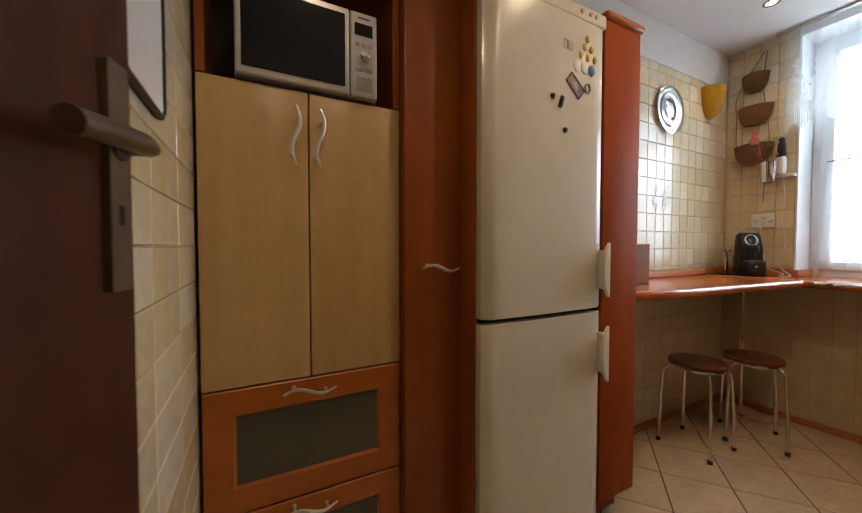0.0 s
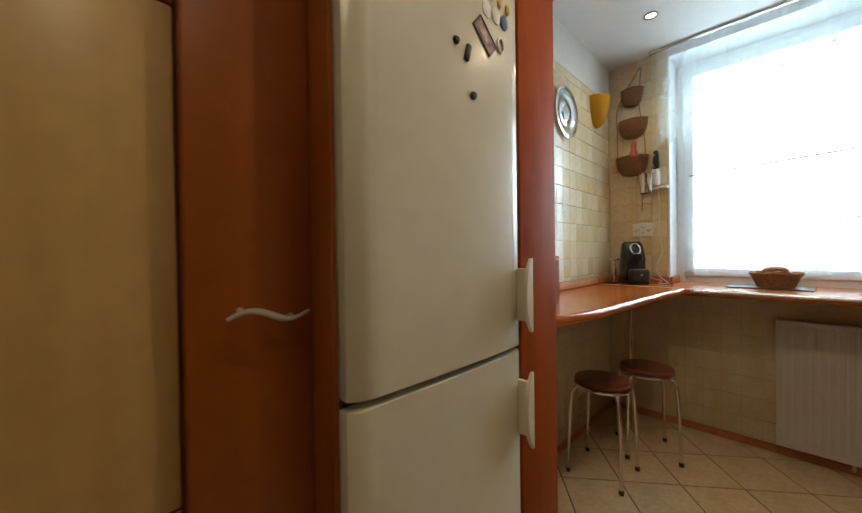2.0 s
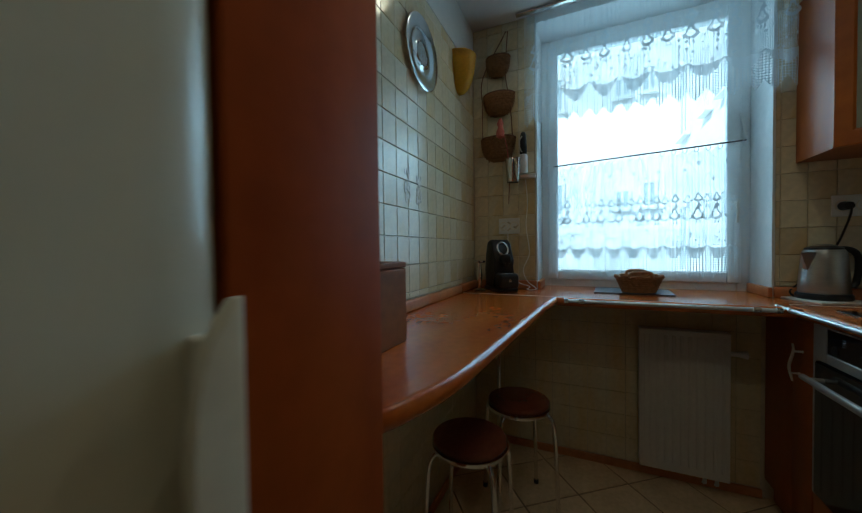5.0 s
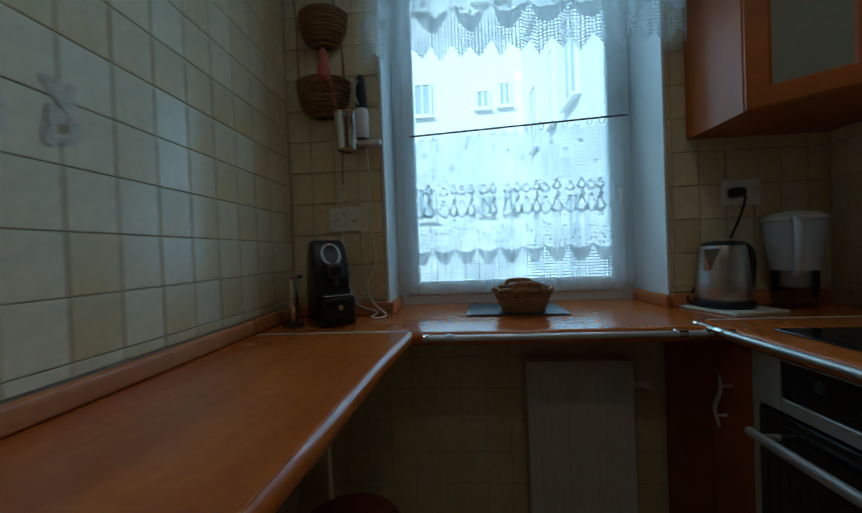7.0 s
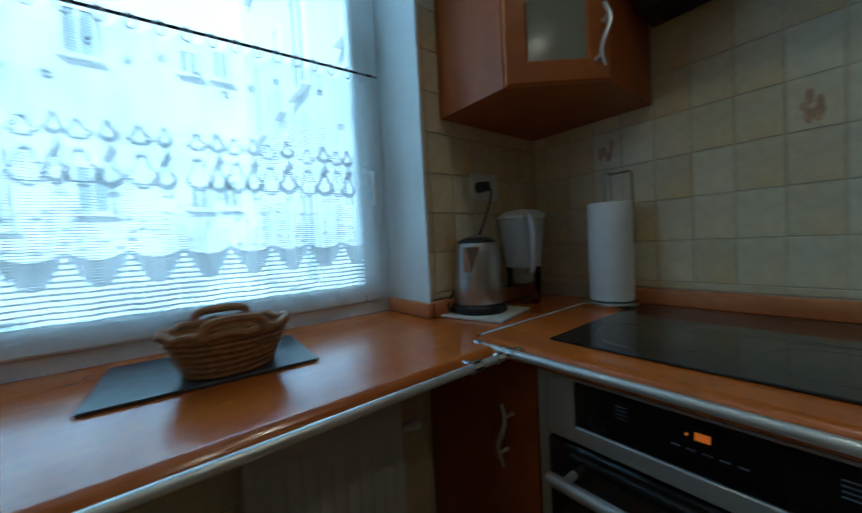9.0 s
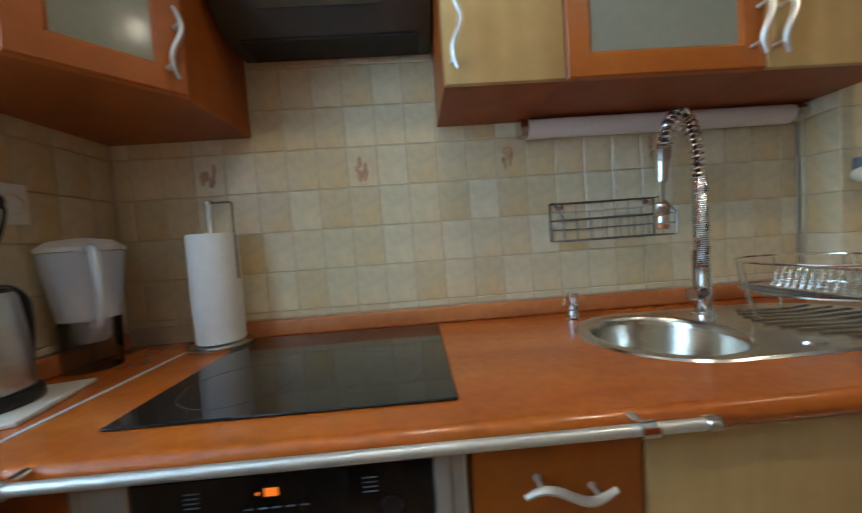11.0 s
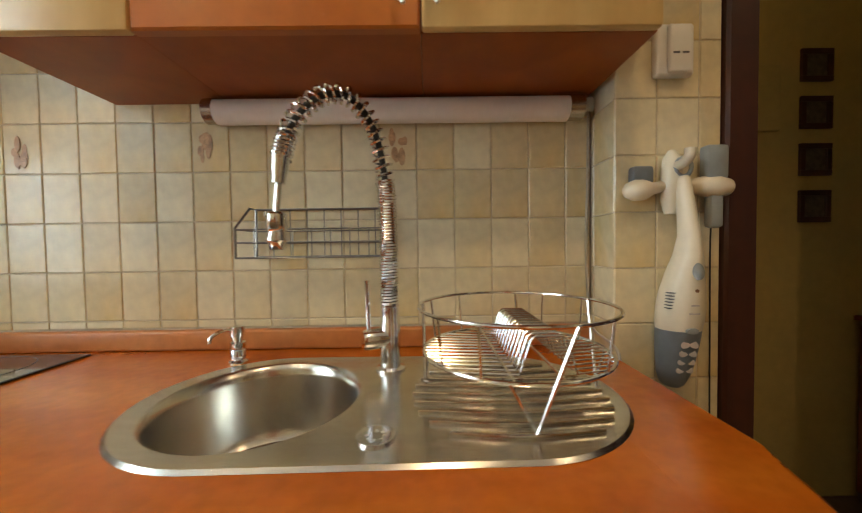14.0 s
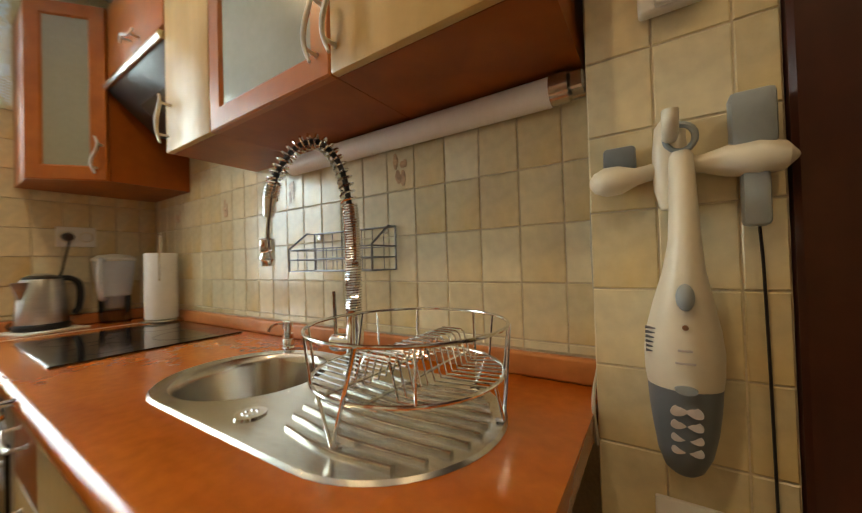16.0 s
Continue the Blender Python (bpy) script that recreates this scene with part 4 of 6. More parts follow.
for kx in (2.36, 2.69):
    part("knob", lathe([(0.016, 0), (0.0155, 0.003), (0.013, 0.004), (0, 0.004)], (kx, YB + 0.006, 0.864), 24, m=pose(0, 0, 0, -90)), BLACK, fascia, smooth=True)
dr = part("oven_door", box(2.273, 2.79, YB - 0.019, YB + 0.012, 0.31, 0.802, 0.004), BLACKGLASS, oven, "black glass oven door")
bm = sweep([(2.30, YB + 0.055, 0.745), (2.765, YB + 0.055, 0.745)], 0.011, 14)
for hx in (2.33, 2.735):
    sweep([(hx, YB + 0.012, 0.745), (hx, YB + 0.055, 0.745)], 0.008, 10, bm)
part("door_handle", bm, SILVER, dr, "steel bar handle", smooth=True)
part("door_trim", box(2.273, 2.79, YB + 0.0125, YB + 0.016, 0.70, 0.728, 0.001), SILVER, dr, "steel band")
part("lower_drawer", box(2.248, 2.815, YB - 0.019, YB, 0.105, 0.30, 0.003), CHERRY_H, oven)

hob = thing("ceramic_hob", (2.53, -0.18, WT), "black ceramic glass hob set in the worktop", "hob")
part("glass", box(2.247, 2.822, -0.432, 0.072, WT + 0.0005, WT + 0.006, 0.002), BLACKGLASS, hob)
bm = None
for cx, cy, r in ((2.40, -0.07, 0.09), (2.67, -0.07, 0.105), (2.40, -0.31, 0.105), (2.67, -0.31, 0.08)):
    bm = sweep([(cx + r * math.cos(a * math.pi / 24), cy + r * math.sin(a * math.pi / 24), WT + 0.006) for a in range(48)], 0.0006, 4, bm, closed=True)
part("zone_marks", bm, TEXTDARK, hob, "thin grey cooking-zone rings")

# ---- upper cabinets ----
ZU, ZT, YU = 1.605, 2.32, -0.18


def wall_unit(x0, x1, label):
    unit = thing("wall_cabinet", ((x0 + x1) / 2, -0.33, ZU), label, "cabinet", "wall cabinets")
    part("body", box(x0, x1, Y_SINK + 0.002, YU - 0.021, ZU, ZT), CHERRY, unit)
    return unit


unit = wall_unit(1.016, 1.4275, "wall cabinet with a pale beech door over the sink")
d = slab_door(unit, 1.018, 1.4265, ZU - 0.002, ZT, YU, 1, BEECH)
wavy_handle(d, (1.40, YU, 1.70), (0, 0, 1), (0, 1, 0), 0.15)
unit = wall_unit(1.4285, 1.9145, "wall cabinet with a cherry framed frosted glass door")
d = framed_glass_door(unit, 1.4295, 1.9135, ZU - 0.002, ZT, YU, 1, FROST, rail=0.062)
wavy_handle(d, (1.455, YU, 1.70), (0, 0, 1), (0, 1, 0), 0.15)
unit = wall_unit(1.9155, 2.205, "wall cabinet with a pale beech door beside the hood")
d = slab_door(unit, 1.9165, 2.204, ZU - 0.002, ZT, YU, 1, BEECH)
wavy_handle(d, (2.175, YU, 1.70), (0, 0, 1), (0, 1, 0), 0.15)
for x0, x1 in ((1.016, 2.205),):
    cornice = part("cornice", box(x0, x1, Y_SINK + 0.002, YU + 0.02, ZT + 0.001, ZT + 0.03, 0.01, 3), CHERRY_H, None)
    tagged(cornice, "rounded cherry cornice on the wall cabinets", "trim", kind="structure")

# diagonal corner unit
unit = thing("corner_wall_cabinet", (3.05, -0.25, ZU), "diagonal corner wall cabinet with a frosted glass door", "cabinet", "wall cabinets")
part("body", prism([(3.216, 0.02), (2.962, 0.02), (2.787, -0.19), (2.787, Y_SINK + 0.003), (3.216, Y_SINK + 0.003)], ZU, ZT), CHERRY, unit)
L = math.hypot(0.175, 0.21)
dirx, out = Vector((2.787 - 2.962, -0.19 - 0.02, 0)).normalized(), None
out = Vector((-dirx.y, dirx.x, 0))
if out.x > 0:
    out = -out
M = Matrix(((dirx.x, out.x, 0, 2.962), (dirx.y, out.y, 0, 0.02), (0, 0, 1, 0), (0, 0, 0, 1)))
d = part("door", spun(frame_mesh(L - 0.008, ZT - ZU + 0.002, 0.02, 0.06), M @ Matrix.Translation((0.004, 0.001, ZU - 0.002))), CHERRY_H, unit, "cherry frame around frosted glass")
part("pane", spun(box(0.06, L - 0.06, 0.007, 0.015, ZU + 0.056, ZT - 0.056), M), FROST, d, "frosted glass pane")
hp = M @ Vector((L - 0.03, 0.021, 1.70))
wavy_handle(d, hp, (0, 0, 1), out, 0.15)

# hood
hood = thing("cooker_hood", (2.5, -0.3, 1.83), "dark grey cooker hood with a sloping visor and silver lip", "hood")
turn = Matrix(((0, 0, 1, 2.212), (1, 0, 0, 0), (0, 1, 0, 0), (0, 0, 0, 1)))
bm = prism([(-0.477, 1.832), (-0.345, 1.832), (-0.195, 1.962), (-0.182, 1.985), (-0.19, 2.015), (-0.477, 2.015)], 0, 0.568, 0.004)
part("body", spun(bm, turn), HOODGREY, hood, smooth=True)
part("grease_filter", box(2.25, 2.74, -0.46, -0.355, 1.823, 1.8315, 0.002), MATTBLACK, hood, "dark metal filter")
bm = box(0.05, 0.36, -0.03, 0.03, -0.003, 0.0, 0.001)
part("lamp_panel", spun(bm, Matrix.Translation((2.3, -0.275, 1.8915)) @ pose(0, 0, 0, 41)), FROST_D, hood)
part("visor_lip", sweep([(2.212, -0.178, 1.99), (2.78, -0.178, 1.99)], 0.014, 14), SATIN, hood, "silver rounded front lip", smooth=True)
unit = thing("wall_cabinet", (2.5, -0.33, 2.02), "cherry cabinet over the cooker hood", "cabinet", "wall cabinets")
part("body", box(2.21, 2.782, Y_SINK + 0.002, YU - 0.021, 2.02, ZT), CHERRY, unit)
d = slab_door(unit, 2.212, 2.78, 2.025, ZT, YU, 1, CHERRY_H)
wavy_handle(d, (2.46, YU, 2.07), (1, 0, 0), (0, 1, 0), 0.135)

# tube lamp under the cabinets
tube = thing("under_cabinet_lamp", (1.5, -0.45, 1.57), "switched-off white tube lamp under the wall cabinets", "lamp")
part("cover", sweep([(1.075, -0.445, 1.57), (1.93, -0.445, 1.57)], 0.03, 20), TUBE, tube, "milky white cover", smooth=True)
for x0, x1 in ((1.04, 1.075), (1.93, 1.955)):
    part("end_cap", sweep([(x0, -0.445, 1.572), (x1, -0.445, 1.572)], 0.0305, 20), SATIN, tube, "silver end cap", smooth=True)
part("socket", box(1.012, 1.04, -0.47, -0.43, 1.56, 1.595, 0.004), SATIN, tube)

# ---- sink ----
sink = thing("steel_sink", (1.5, -0.17, WT), "round stainless steel sink with a ribbed drainer", "sink")
cx, cy, r = BOWL
RX, RR = 1.295, 0.194


def stadium(grow, n=24):
    pts = [(cx + (0.20 + grow) * math.cos(a), cy + (0.20 + grow) * math.sin(a)) for a in [math.pi / 2 - math.pi * i / n for i in range(n + 1)]]
    pts += [(RX + (RR + grow) * math.cos(a), cy + (RR + grow) * math.sin(a)) for a in [-math.pi / 2 - math.pi * i / n for i in range(n + 1)]]
    return pts


# deck: a ring of faces between the outline and the bowl's rim, plus the drainer side
bm = bmesh.new()
outer, inner, lip = stadium(0.0), stadium(-0.014), stadium(0.001)
k = len(outer)
v0 = [bm.verts.new((x, y, WT + 0.0006)) for x, y in lip]
v1 = [bm.verts.new((x, y, WT + 0.005)) for x, y in stadium(-0.004)]
v2 = [bm.verts.new((x, y, WT + 0.003)) for x, y in inner]
for i in range(k):
    j = (i + 1) % k
    bm.faces.new((v0[i], v0[j], v1[j], v1[i])), bm.faces.new((v1[i], v1[j], v2[j], v2[i]))
n = 64
rim = [bm.verts.new((cx + r * math.cos(2 * math.pi * i / n), cy + r * math.sin(2 * math.pi * i / n), WT + 0.003)) for i in range(n)]
edges = [bm.edges.get((v2[i], v2[(i + 1) % k])) for i in range(k)] + [bm.edges.new((rim[i], rim[(i + 1) % n])) for i in range(n)]
bmesh.ops.triangle_fill(bm, use_beauty=True, use_dissolve=False, edges=edges)
drop = [f for f in bm.faces if (f.calc_center_median().xy - Vector((cx, cy))).length < r - 0.004]
bmesh.ops.delete(bm, geom=drop, context="FACES")
part("deck", bm, STEEL, sink, smooth=True)
part("bowl", lathe([(r, WT + 0.003), (r - 0.006, WT - 0.001), (r - 0.012, WT - 0.02), (r - 0.018, WT - 0.13), (r - 0.035, WT - 0.15), (0.04, WT - 0.158), (0.03, WT - 0.162), (0, WT - 0.162)], (cx, cy, 0), 64), STEEL, sink, "deep round bowl", smooth=True)
bm = None
for i in range(9):
    gy = cy - 0.128 + i * 0.032
    half = math.sqrt(max(0.0, 0.168 ** 2 - (gy - cy) ** 2))
    pts = smooth_path([(RX - half, gy, WT + 0.003), (RX, gy + 0.012, WT + 0.003), (RX + half * 0.92, gy, WT + 0.003)], 5)
    bm = sweep(pts, 0.0065, 10, bm, flat=0.85)
part("drainer_ribs", bm, STEEL, sink, "raised drainer ribs", smooth=True)
bm = lathe([(0.026, 0), (0.026, 0.003), (0.018, 0.004), (0, 0.002)], (1.494, -0.048, WT + 0.003), 24)
for i in range(8):
    a = i * math.pi / 4
    box(1.494 + 0.012 * math.cos(a) - 0.002, 1.494 + 0.012 * math.cos(a) + 0.002, -0.048 + 0.012 * math.sin(a) - 0.002, -0.048 + 0.012 * math.sin(a) + 0.002, WT + 0.006, WT + 0.0075, bm=bm)
part("overflow_cap", bm, CHROME, sink, "perforated chrome overflow cap", smooth=True)

tap = thing("spring_tap", (1.5, -0.30, WT), "chrome kitchen tap with a spring arch and spray head", "tap")
bx, by = 1.502, -0.30
part("body", lathe([(0.03, 0.003), (0.03, 0.008), (0.021, 0.011), (0.021, 0.10), (0.019, 0.105), (0.019, 0.135), (0.014, 0.14), (0, 0.14)], (bx, by, WT), 24), CHROME, tap, smooth=True)
part("cartridge", sweep([(bx, by, WT + 0.07), (bx + 0.045, by + 0.02, WT + 0.07), (bx + 0.052, by + 0.023, WT + 0.07)], [0.02, 0.021, 0.018], 20), CHROME, tap, smooth=True)
part("lever", sweep([(bx + 0.04, by + 0.02, WT + 0.085), (bx + 0.043, by + 0.022, WT + 0.19)], [0.0048, 0.0042], 8), CHROME, tap, smooth=True)
arch = [(bx, by, WT + 0.135), (bx, by, WT + 0.26), (bx + 0.004, by + 0.002, WT + 0.385), (bx + 0.022, by + 0.012, WT + 0.485), (bx + 0.062, by + 0.035, WT + 0.542), (bx + 0.112, by + 0.06, WT + 0.538), (bx + 0.155, by + 0.083, WT + 0.485), (bx + 0.176, by + 0.095, WT + 0.415)]
line = smooth_path(arch, 24)
part("hose", sweep(line[::3], 0.0065, 8), MATTBLACK, tap, "dark flexible hose", smooth=True)


def coil(points, radius, wire, pitches):
    """Wire wound round a line; pitches: turns per metre at a share of its length."""
    out, phase = [], 0.0
    total = sum((b - a).length for a, b in zip(points, points[1:]))
    done, side = 0.0, Vector((0, 1, 0))
    for a, b in zip(points, points[1:]):
        d = (b - a)
        if d.length < 1e-7:
            continue
        t = d.normalized()
        side = (side - t * side.dot(t)).normalized()
        up = t.cross(side)
        turns = pitches(done / total) * d.length
        steps = max(2, int(turns * 9))
        for i in range(steps):
            ph = phase + 2 * math.pi * turns * i / steps
            out.append(a + d * (i / steps) + radius * (side * math.cos(ph) + up * math.sin(ph)))
        phase += 2 * math.pi * turns
        done += d.length
    return sweep(out, wire, 5)


part("spring", coil(line, 0.0168, 0.0031, lambda s: 170 if s < 0.40 else (60 if s < 0.93 else 150)), CHROME, tap, "chrome coil spring", smooth=True)
e = Vector(arch[-1])
part("sleeve", sweep([e + Vector((-0.006, -0.003, 0.03)), e + Vector((-0.003, -0.001, 0.012)), e, e + Vector((0.004, 0.002, -0.045))], [0.014, 0.0165, 0.0165, 0.012], 16), CHROME, tap, smooth=True)
s = e + Vector((0.004, 0.002, -0.045))
part("spray_hose", sweep([s, s + Vector((0.004, 0.002, -0.05))], 0.0055, 8), SATIN, tap, smooth=True)
s = s + Vector((0.004, 0.002, -0.05))
part("spray_head", sweep([s, s - Vector((0, 0, 0.004)), s - Vector((0, 0, 0.03)), s - Vector((0, 0, 0.034)), s - Vector((0, 0, 0.05)), s - Vector((0, 0, 0.054)), s - Vector((0, 0, 0.066))], [0.013, 0.0175, 0.0175, 0.0145, 0.0185, 0.0155, 0.013], 18), CHROME, tap, smooth=True)

soap = thing("soap_pump", (1.85, -0.36, WT), "small chrome soap dispenser pump in the worktop", "dispenser")
part("body", lathe([(0.02, 0), (0.02, 0.006), (0.0155, 0.01), (0.0155, 0.03), (0.0135, 0.033), (0.0155, 0.036), (0.0155, 0.048), (0.011, 0.051), (0.011, 0.06), (0.015, 0.062), (0.015, 0.084), (0, 0.086)], (1.85, -0.36, WT), 20), CHROME, soap, smooth=True)
part("spout", sweep(smooth_path([(1.85, -0.36, WT + 0.075), (1.872, -0.34, WT + 0.078), (1.888, -0.327, WT + 0.068), (1.891, -0.324, WT + 0.055)], 4), 0.004, 8), CHROME, soap, smooth=True)

# ---- window ----
window = thing("window_1", (X_FRAME, 0.63, WT), "white framed window with one tall pane", "window", kind="structure")


def frame_ring(y0, y1, z0, z1, x0, x1, w, bev=0.006):
    bm = box(x0, x1, y0, y0 + w, z0, z1, bev, 2)
    box(x0, x1, y1 - w, y1, z0, z1, bev, 2, bm=bm)
    box(x0 + 0.0005, x1 - 0.0005, y0 + w, y1 - w, z0, z0 + w, bev, 2, bm=bm)
    box(x0 + 0.0005, x1 - 0.0005, y0 + w, y1 - w, z1 - w, z1, bev, 2, bm=bm)
    return bm


part("window_frame", frame_ring(WIN_Y0 + 0.001, WIN_Y1 - 0.001, WT - 0.012, WIN_Z1 - 0.001, X_FRAME + 0.0105, X_FRAME + 0.07, 0.055), WHITEPAINT, window)
sash = part("sash", frame_ring(WIN_Y0 + 0.04, WIN_Y1 - 0.04, WT + 0.04, WIN_Z1 - 0.04, X_FRAME, X_FRAME + 0.055, 0.062, 0.008), WHITEPAINT, window)
pane = part("pane", box(X_FRAME + 0.025, X_FRAME + 0.031, WIN_Y0 + 0.1, WIN_Y1 - 0.1, WT + 0.1, WIN_Z1 - 0.1), PANE, sash)
pane.visible_shadow = False
bm = box(X_FRAME - 0.012, X_FRAME, 0.155, 0.185, 1.42, 1.50, 0.004, 2)
sweep(smooth_path([(X_FRAME - 0.01, 0.17, 1.46), (X_FRAME - 0.035, 0.17, 1.46), (X_FRAME - 0.042, 0.17, 1.44), (X_FRAME - 0.042, 0.17, 1.35)], 4), 0.008, 8, bm)
part("window_handle", bm, WHITEPLASTIC, sash, smooth=True)
part("stay", sweep([(X_FRAME - 0.012, 0.12, 1.78), (X_FRAME - 0.02, 0.15, 1.93)], 0.007, 8), WHITEPLASTIC, sash, "white tilt stay", smooth=True)


def drape(x0, y0, y1, ztop, zbot, nu, nv, wave, fold, scallop=0.0, tooth=0.09):
    """A hanging net with soft folds; its lower edge falls in points."""
    bm = bmesh.new()
    rows = []
    for j in range(nv + 1):
        row = []
        for i in range(nu + 1):
            y = y0 + (y1 - y0) * i / nu
            zb = zbot(y) if callable(zbot) else zbot
            zt = ztop(y) if callable(ztop) else ztop
            s = j / nv
            z = zt + (zb - zt) * s
            x = x0 + wave * math.sin(2 * math.pi * y / fold + 0.7 * math.sin(9 * y)) * (0.6 + 0.4 * s) + 0.3 * wave * math.sin(2 * math.pi * y / (fold * 0.37) + z * 2)
            row.append(bm.verts.new((x, y, z)))
        rows.append(row)
    for a, b in zip(rows, rows[1:]):
        for i in range(nu):
            bm.faces.new((a[i], a[i + 1], b[i + 1], b[i]))
    return bm


def points_edge(base, depth, width):
    return lambda y: base + depth * abs(((y / width) % 1.0) * 2 - 1)


def arcs(base, depth, width):
    return lambda y: base - depth * math.sin(math.pi * ((y / width) % 1.0))


XC = 3.405
cafe = thing("cafe_curtain", (XC, 0.62, 1.4), "white lace cafe curtain on a thin rod at the window", "curtain", "lace curtains")


def rod_z(y):
    """The rod hangs a little lower at one end."""
    return 1.788 - 0.038 * y


def under_rod(drop, depth, width):
    return lambda y: rod_z(y) - drop - depth * abs(math.sin(math.pi * y / width))


CF = (0.010, 0.115)     # depth and width of the folds
part("net", drape(XC, 0.115, 1.125, under_rod(0.012, 0.020, 0.052), arcs(1.34, 0.02, 0.10), 160, 12, *CF), NET, cafe, smooth=True)
part("leaf_band", drape(XC, 0.115, 1.125, arcs(1.34, 0.02, 0.10), arcs(1.235, 0.022, 0.10), 200, 6, *CF), NET_LEAF, cafe, "lace with small woven leaves", smooth=True)
part("edge_band", drape(XC - 0.002, 0.115, 1.125, arcs(1.235, 0.018, 0.10), arcs(1.233, 0.075, 0.10), 300, 3, *CF), NET_DENSE, cafe, "dense woven crescents", smooth=True)
part("border", drape(XC - 0.001, 0.115, 1.125, arcs(1.233, 0.072, 0.10), points_edge(1.045, 0.035, 0.05), 300, 6, *CF), NET_DOT, cafe, "pointed lace border", smooth=True)
for i in range(19):
    y = 0.14 + i * 0.052
    loop = [(XC - 0.004, y + 0.010 * math.sin(a * math.pi / 6), rod_z(y) - 0.012 + 0.017 * math.cos(a * math.pi / 6)) for a in range(12)]
    part("loop", sweep(loop, 0.0022, 5, closed=True), NET_DENSE, cafe)
rnd = random.Random(11)


def motif(y, z, h, w, x, hole=0.42):
    """A plain bell-shaped motif woven into the lace, an open ring."""
    bm = bmesh.new()
    rings = []
    for share in (1.0, hole):
        ring = []
        for i in range(20):
            a = 2 * math.pi * i / 20
            r = 1.0 + 0.25 * math.cos(3 * a)
            ring.append(bm.verts.new((x, y + share * w * 0.5 * r * math.sin(a) * (1.0 if math.cos(a) < 0 else 0.7), z + share * h * 0.5 * math.cos(a))))
        rings.append(ring)
    for i in range(20):
        k = (i + 1) % 20
        bm.faces.new((rings[0][i], rings[0][k], rings[1][k], rings[1][i]))
    return bm


def fold_x(x0, y, wave, fold):
    return x0 + wave * math.sin(2 * math.pi * y / fold + 0.7 * math.sin(9 * y))


rnd = random.Random(21)
for i in range(11):
    # a bell-skirted ornament: ring, collar, skirt and two short strokes
    y = 0.16 + i * 0.093 + rnd.uniform(-0.012, 0.012)
    xx, squeeze = fold_x(XC, y, *CF) - 0.004, rnd.uniform(0.6, 1.0)
    bm = motif(y, 1.497, 0.052, 0.046 * squeeze, xx, 0.5)
    merge(bm, motif(y - 0.003, 1.455, 0.030, 0.024 * squeeze, xx, 0.1))
    merge(bm, motif(y + 0.003, 1.408, 0.075, 0.062 * squeeze, xx, 0.6))
    for dy in (-0.009, 0.009):
        merge(bm, motif(y + dy * squeeze, 1.362, 0.022, 0.007, xx, 0.1))
    part("woven_motif", bm, NET_DENSE, cafe)
    y2 = y + 0.045
    if y2 < 1.1:
        xx = fold_x(XC, y2, *CF) - 0.002
        bm = motif(y2, 1.49, 0.048, 0.042, xx, 0.55)
        merge(bm, motif(y2, 1.412, 0.085, 0.055, xx, 0.7))
        part("woven_motif", bm, NET_MOTIF, cafe)
for i in range(16):
    y, z = 0.15 + i * 0.0625, 1.655 + (0.03 if i % 2 else 0.0) - (0.06 if i % 5 == 2 else 0.0)
    xx = fold_x(XC, y, *CF) - 0.004
    bm = None
    for k in range(4):
        a = math.pi / 4 + k * math.pi / 2
        bm = merge(bm, motif(y + 0.006 * math.cos(a), z + 0.007 * math.sin(a), 0.011, 0.008, xx, 0.1))
    part("woven_flower", bm, NET_DENSE, cafe)
part("rod", sweep([(XC, 0.135, rod_z(0.135)), (XC, 1.09, rod_z(1.09))], 0.004, 8), DARKROD, cafe, "thin dark rod", smooth=True)

XV = 3.165
VF, VP = (0.014, 0.13), 0.148     # folds, and the width of one repeat
valance = thing("lace_valance", (XV, 0.62, 2.3), "white lace valance with pointed edge across the window", "curtain", "lace curtains")
part("net", drape(XV, 0.03, 1.235, 2.60, 2.27, 170, 8, *VF), NET, valance, smooth=True)
part("flower_band", drape(XV, 0.03, 1.235, 2.27, arcs(2.135, 0.03, VP), 220, 6, *VF), NET_FLOWER, valance, "lace with small woven flowers", smooth=True)
part("edge_band", drape(XV - 0.002, 0.03, 1.235, arcs(2.137, 0.026, VP), arcs(2.134, 0.082, VP), 300, 3, *VF), NET_DENSE, valance, "dense woven crescents", smooth=True)
part("border", drape(XV - 0.001, 0.03, 1.235, arcs(2.134, 0.078, VP), points_edge(1.945, 0.05, VP / 2), 300, 8, *VF), NET_DOT, valance, "dotted pointed lace border", smooth=True)
for i in range(13):
    y = 0.065 + i * 0.092 + rnd.uniform(-0.01, 0.01)
    xx, squeeze = fold_x(XV, y, *VF) - 0.008, rnd.uniform(0.65, 1.0)
    bm = motif(y, 2.375, 0.052, 0.05 * squeeze, xx, 0.45)
    merge(bm, motif(y - 0.003, 2.335, 0.03, 0.028 * squeeze, xx, 0.1))
    merge(bm, motif(y + 0.003, 2.29, 0.075, 0.066 * squeeze, xx, 0.55))
    for dy in (-0.01, 0.01):
        merge(bm, motif(y + dy * squeeze, 2.242, 0.024, 0.008, xx, 0.1))
    part("woven_motif", bm, NET_DENSE, valance)
rail = thing("curtain_rail", (3.16, 0.6, 2.61), "slim dark curtain rail fixed under the ceiling", "rail")
part("track", box(3.15, 3.18, -0.05, 1.28, 2.604, 2.6195, 0.003), SATIN, rail)

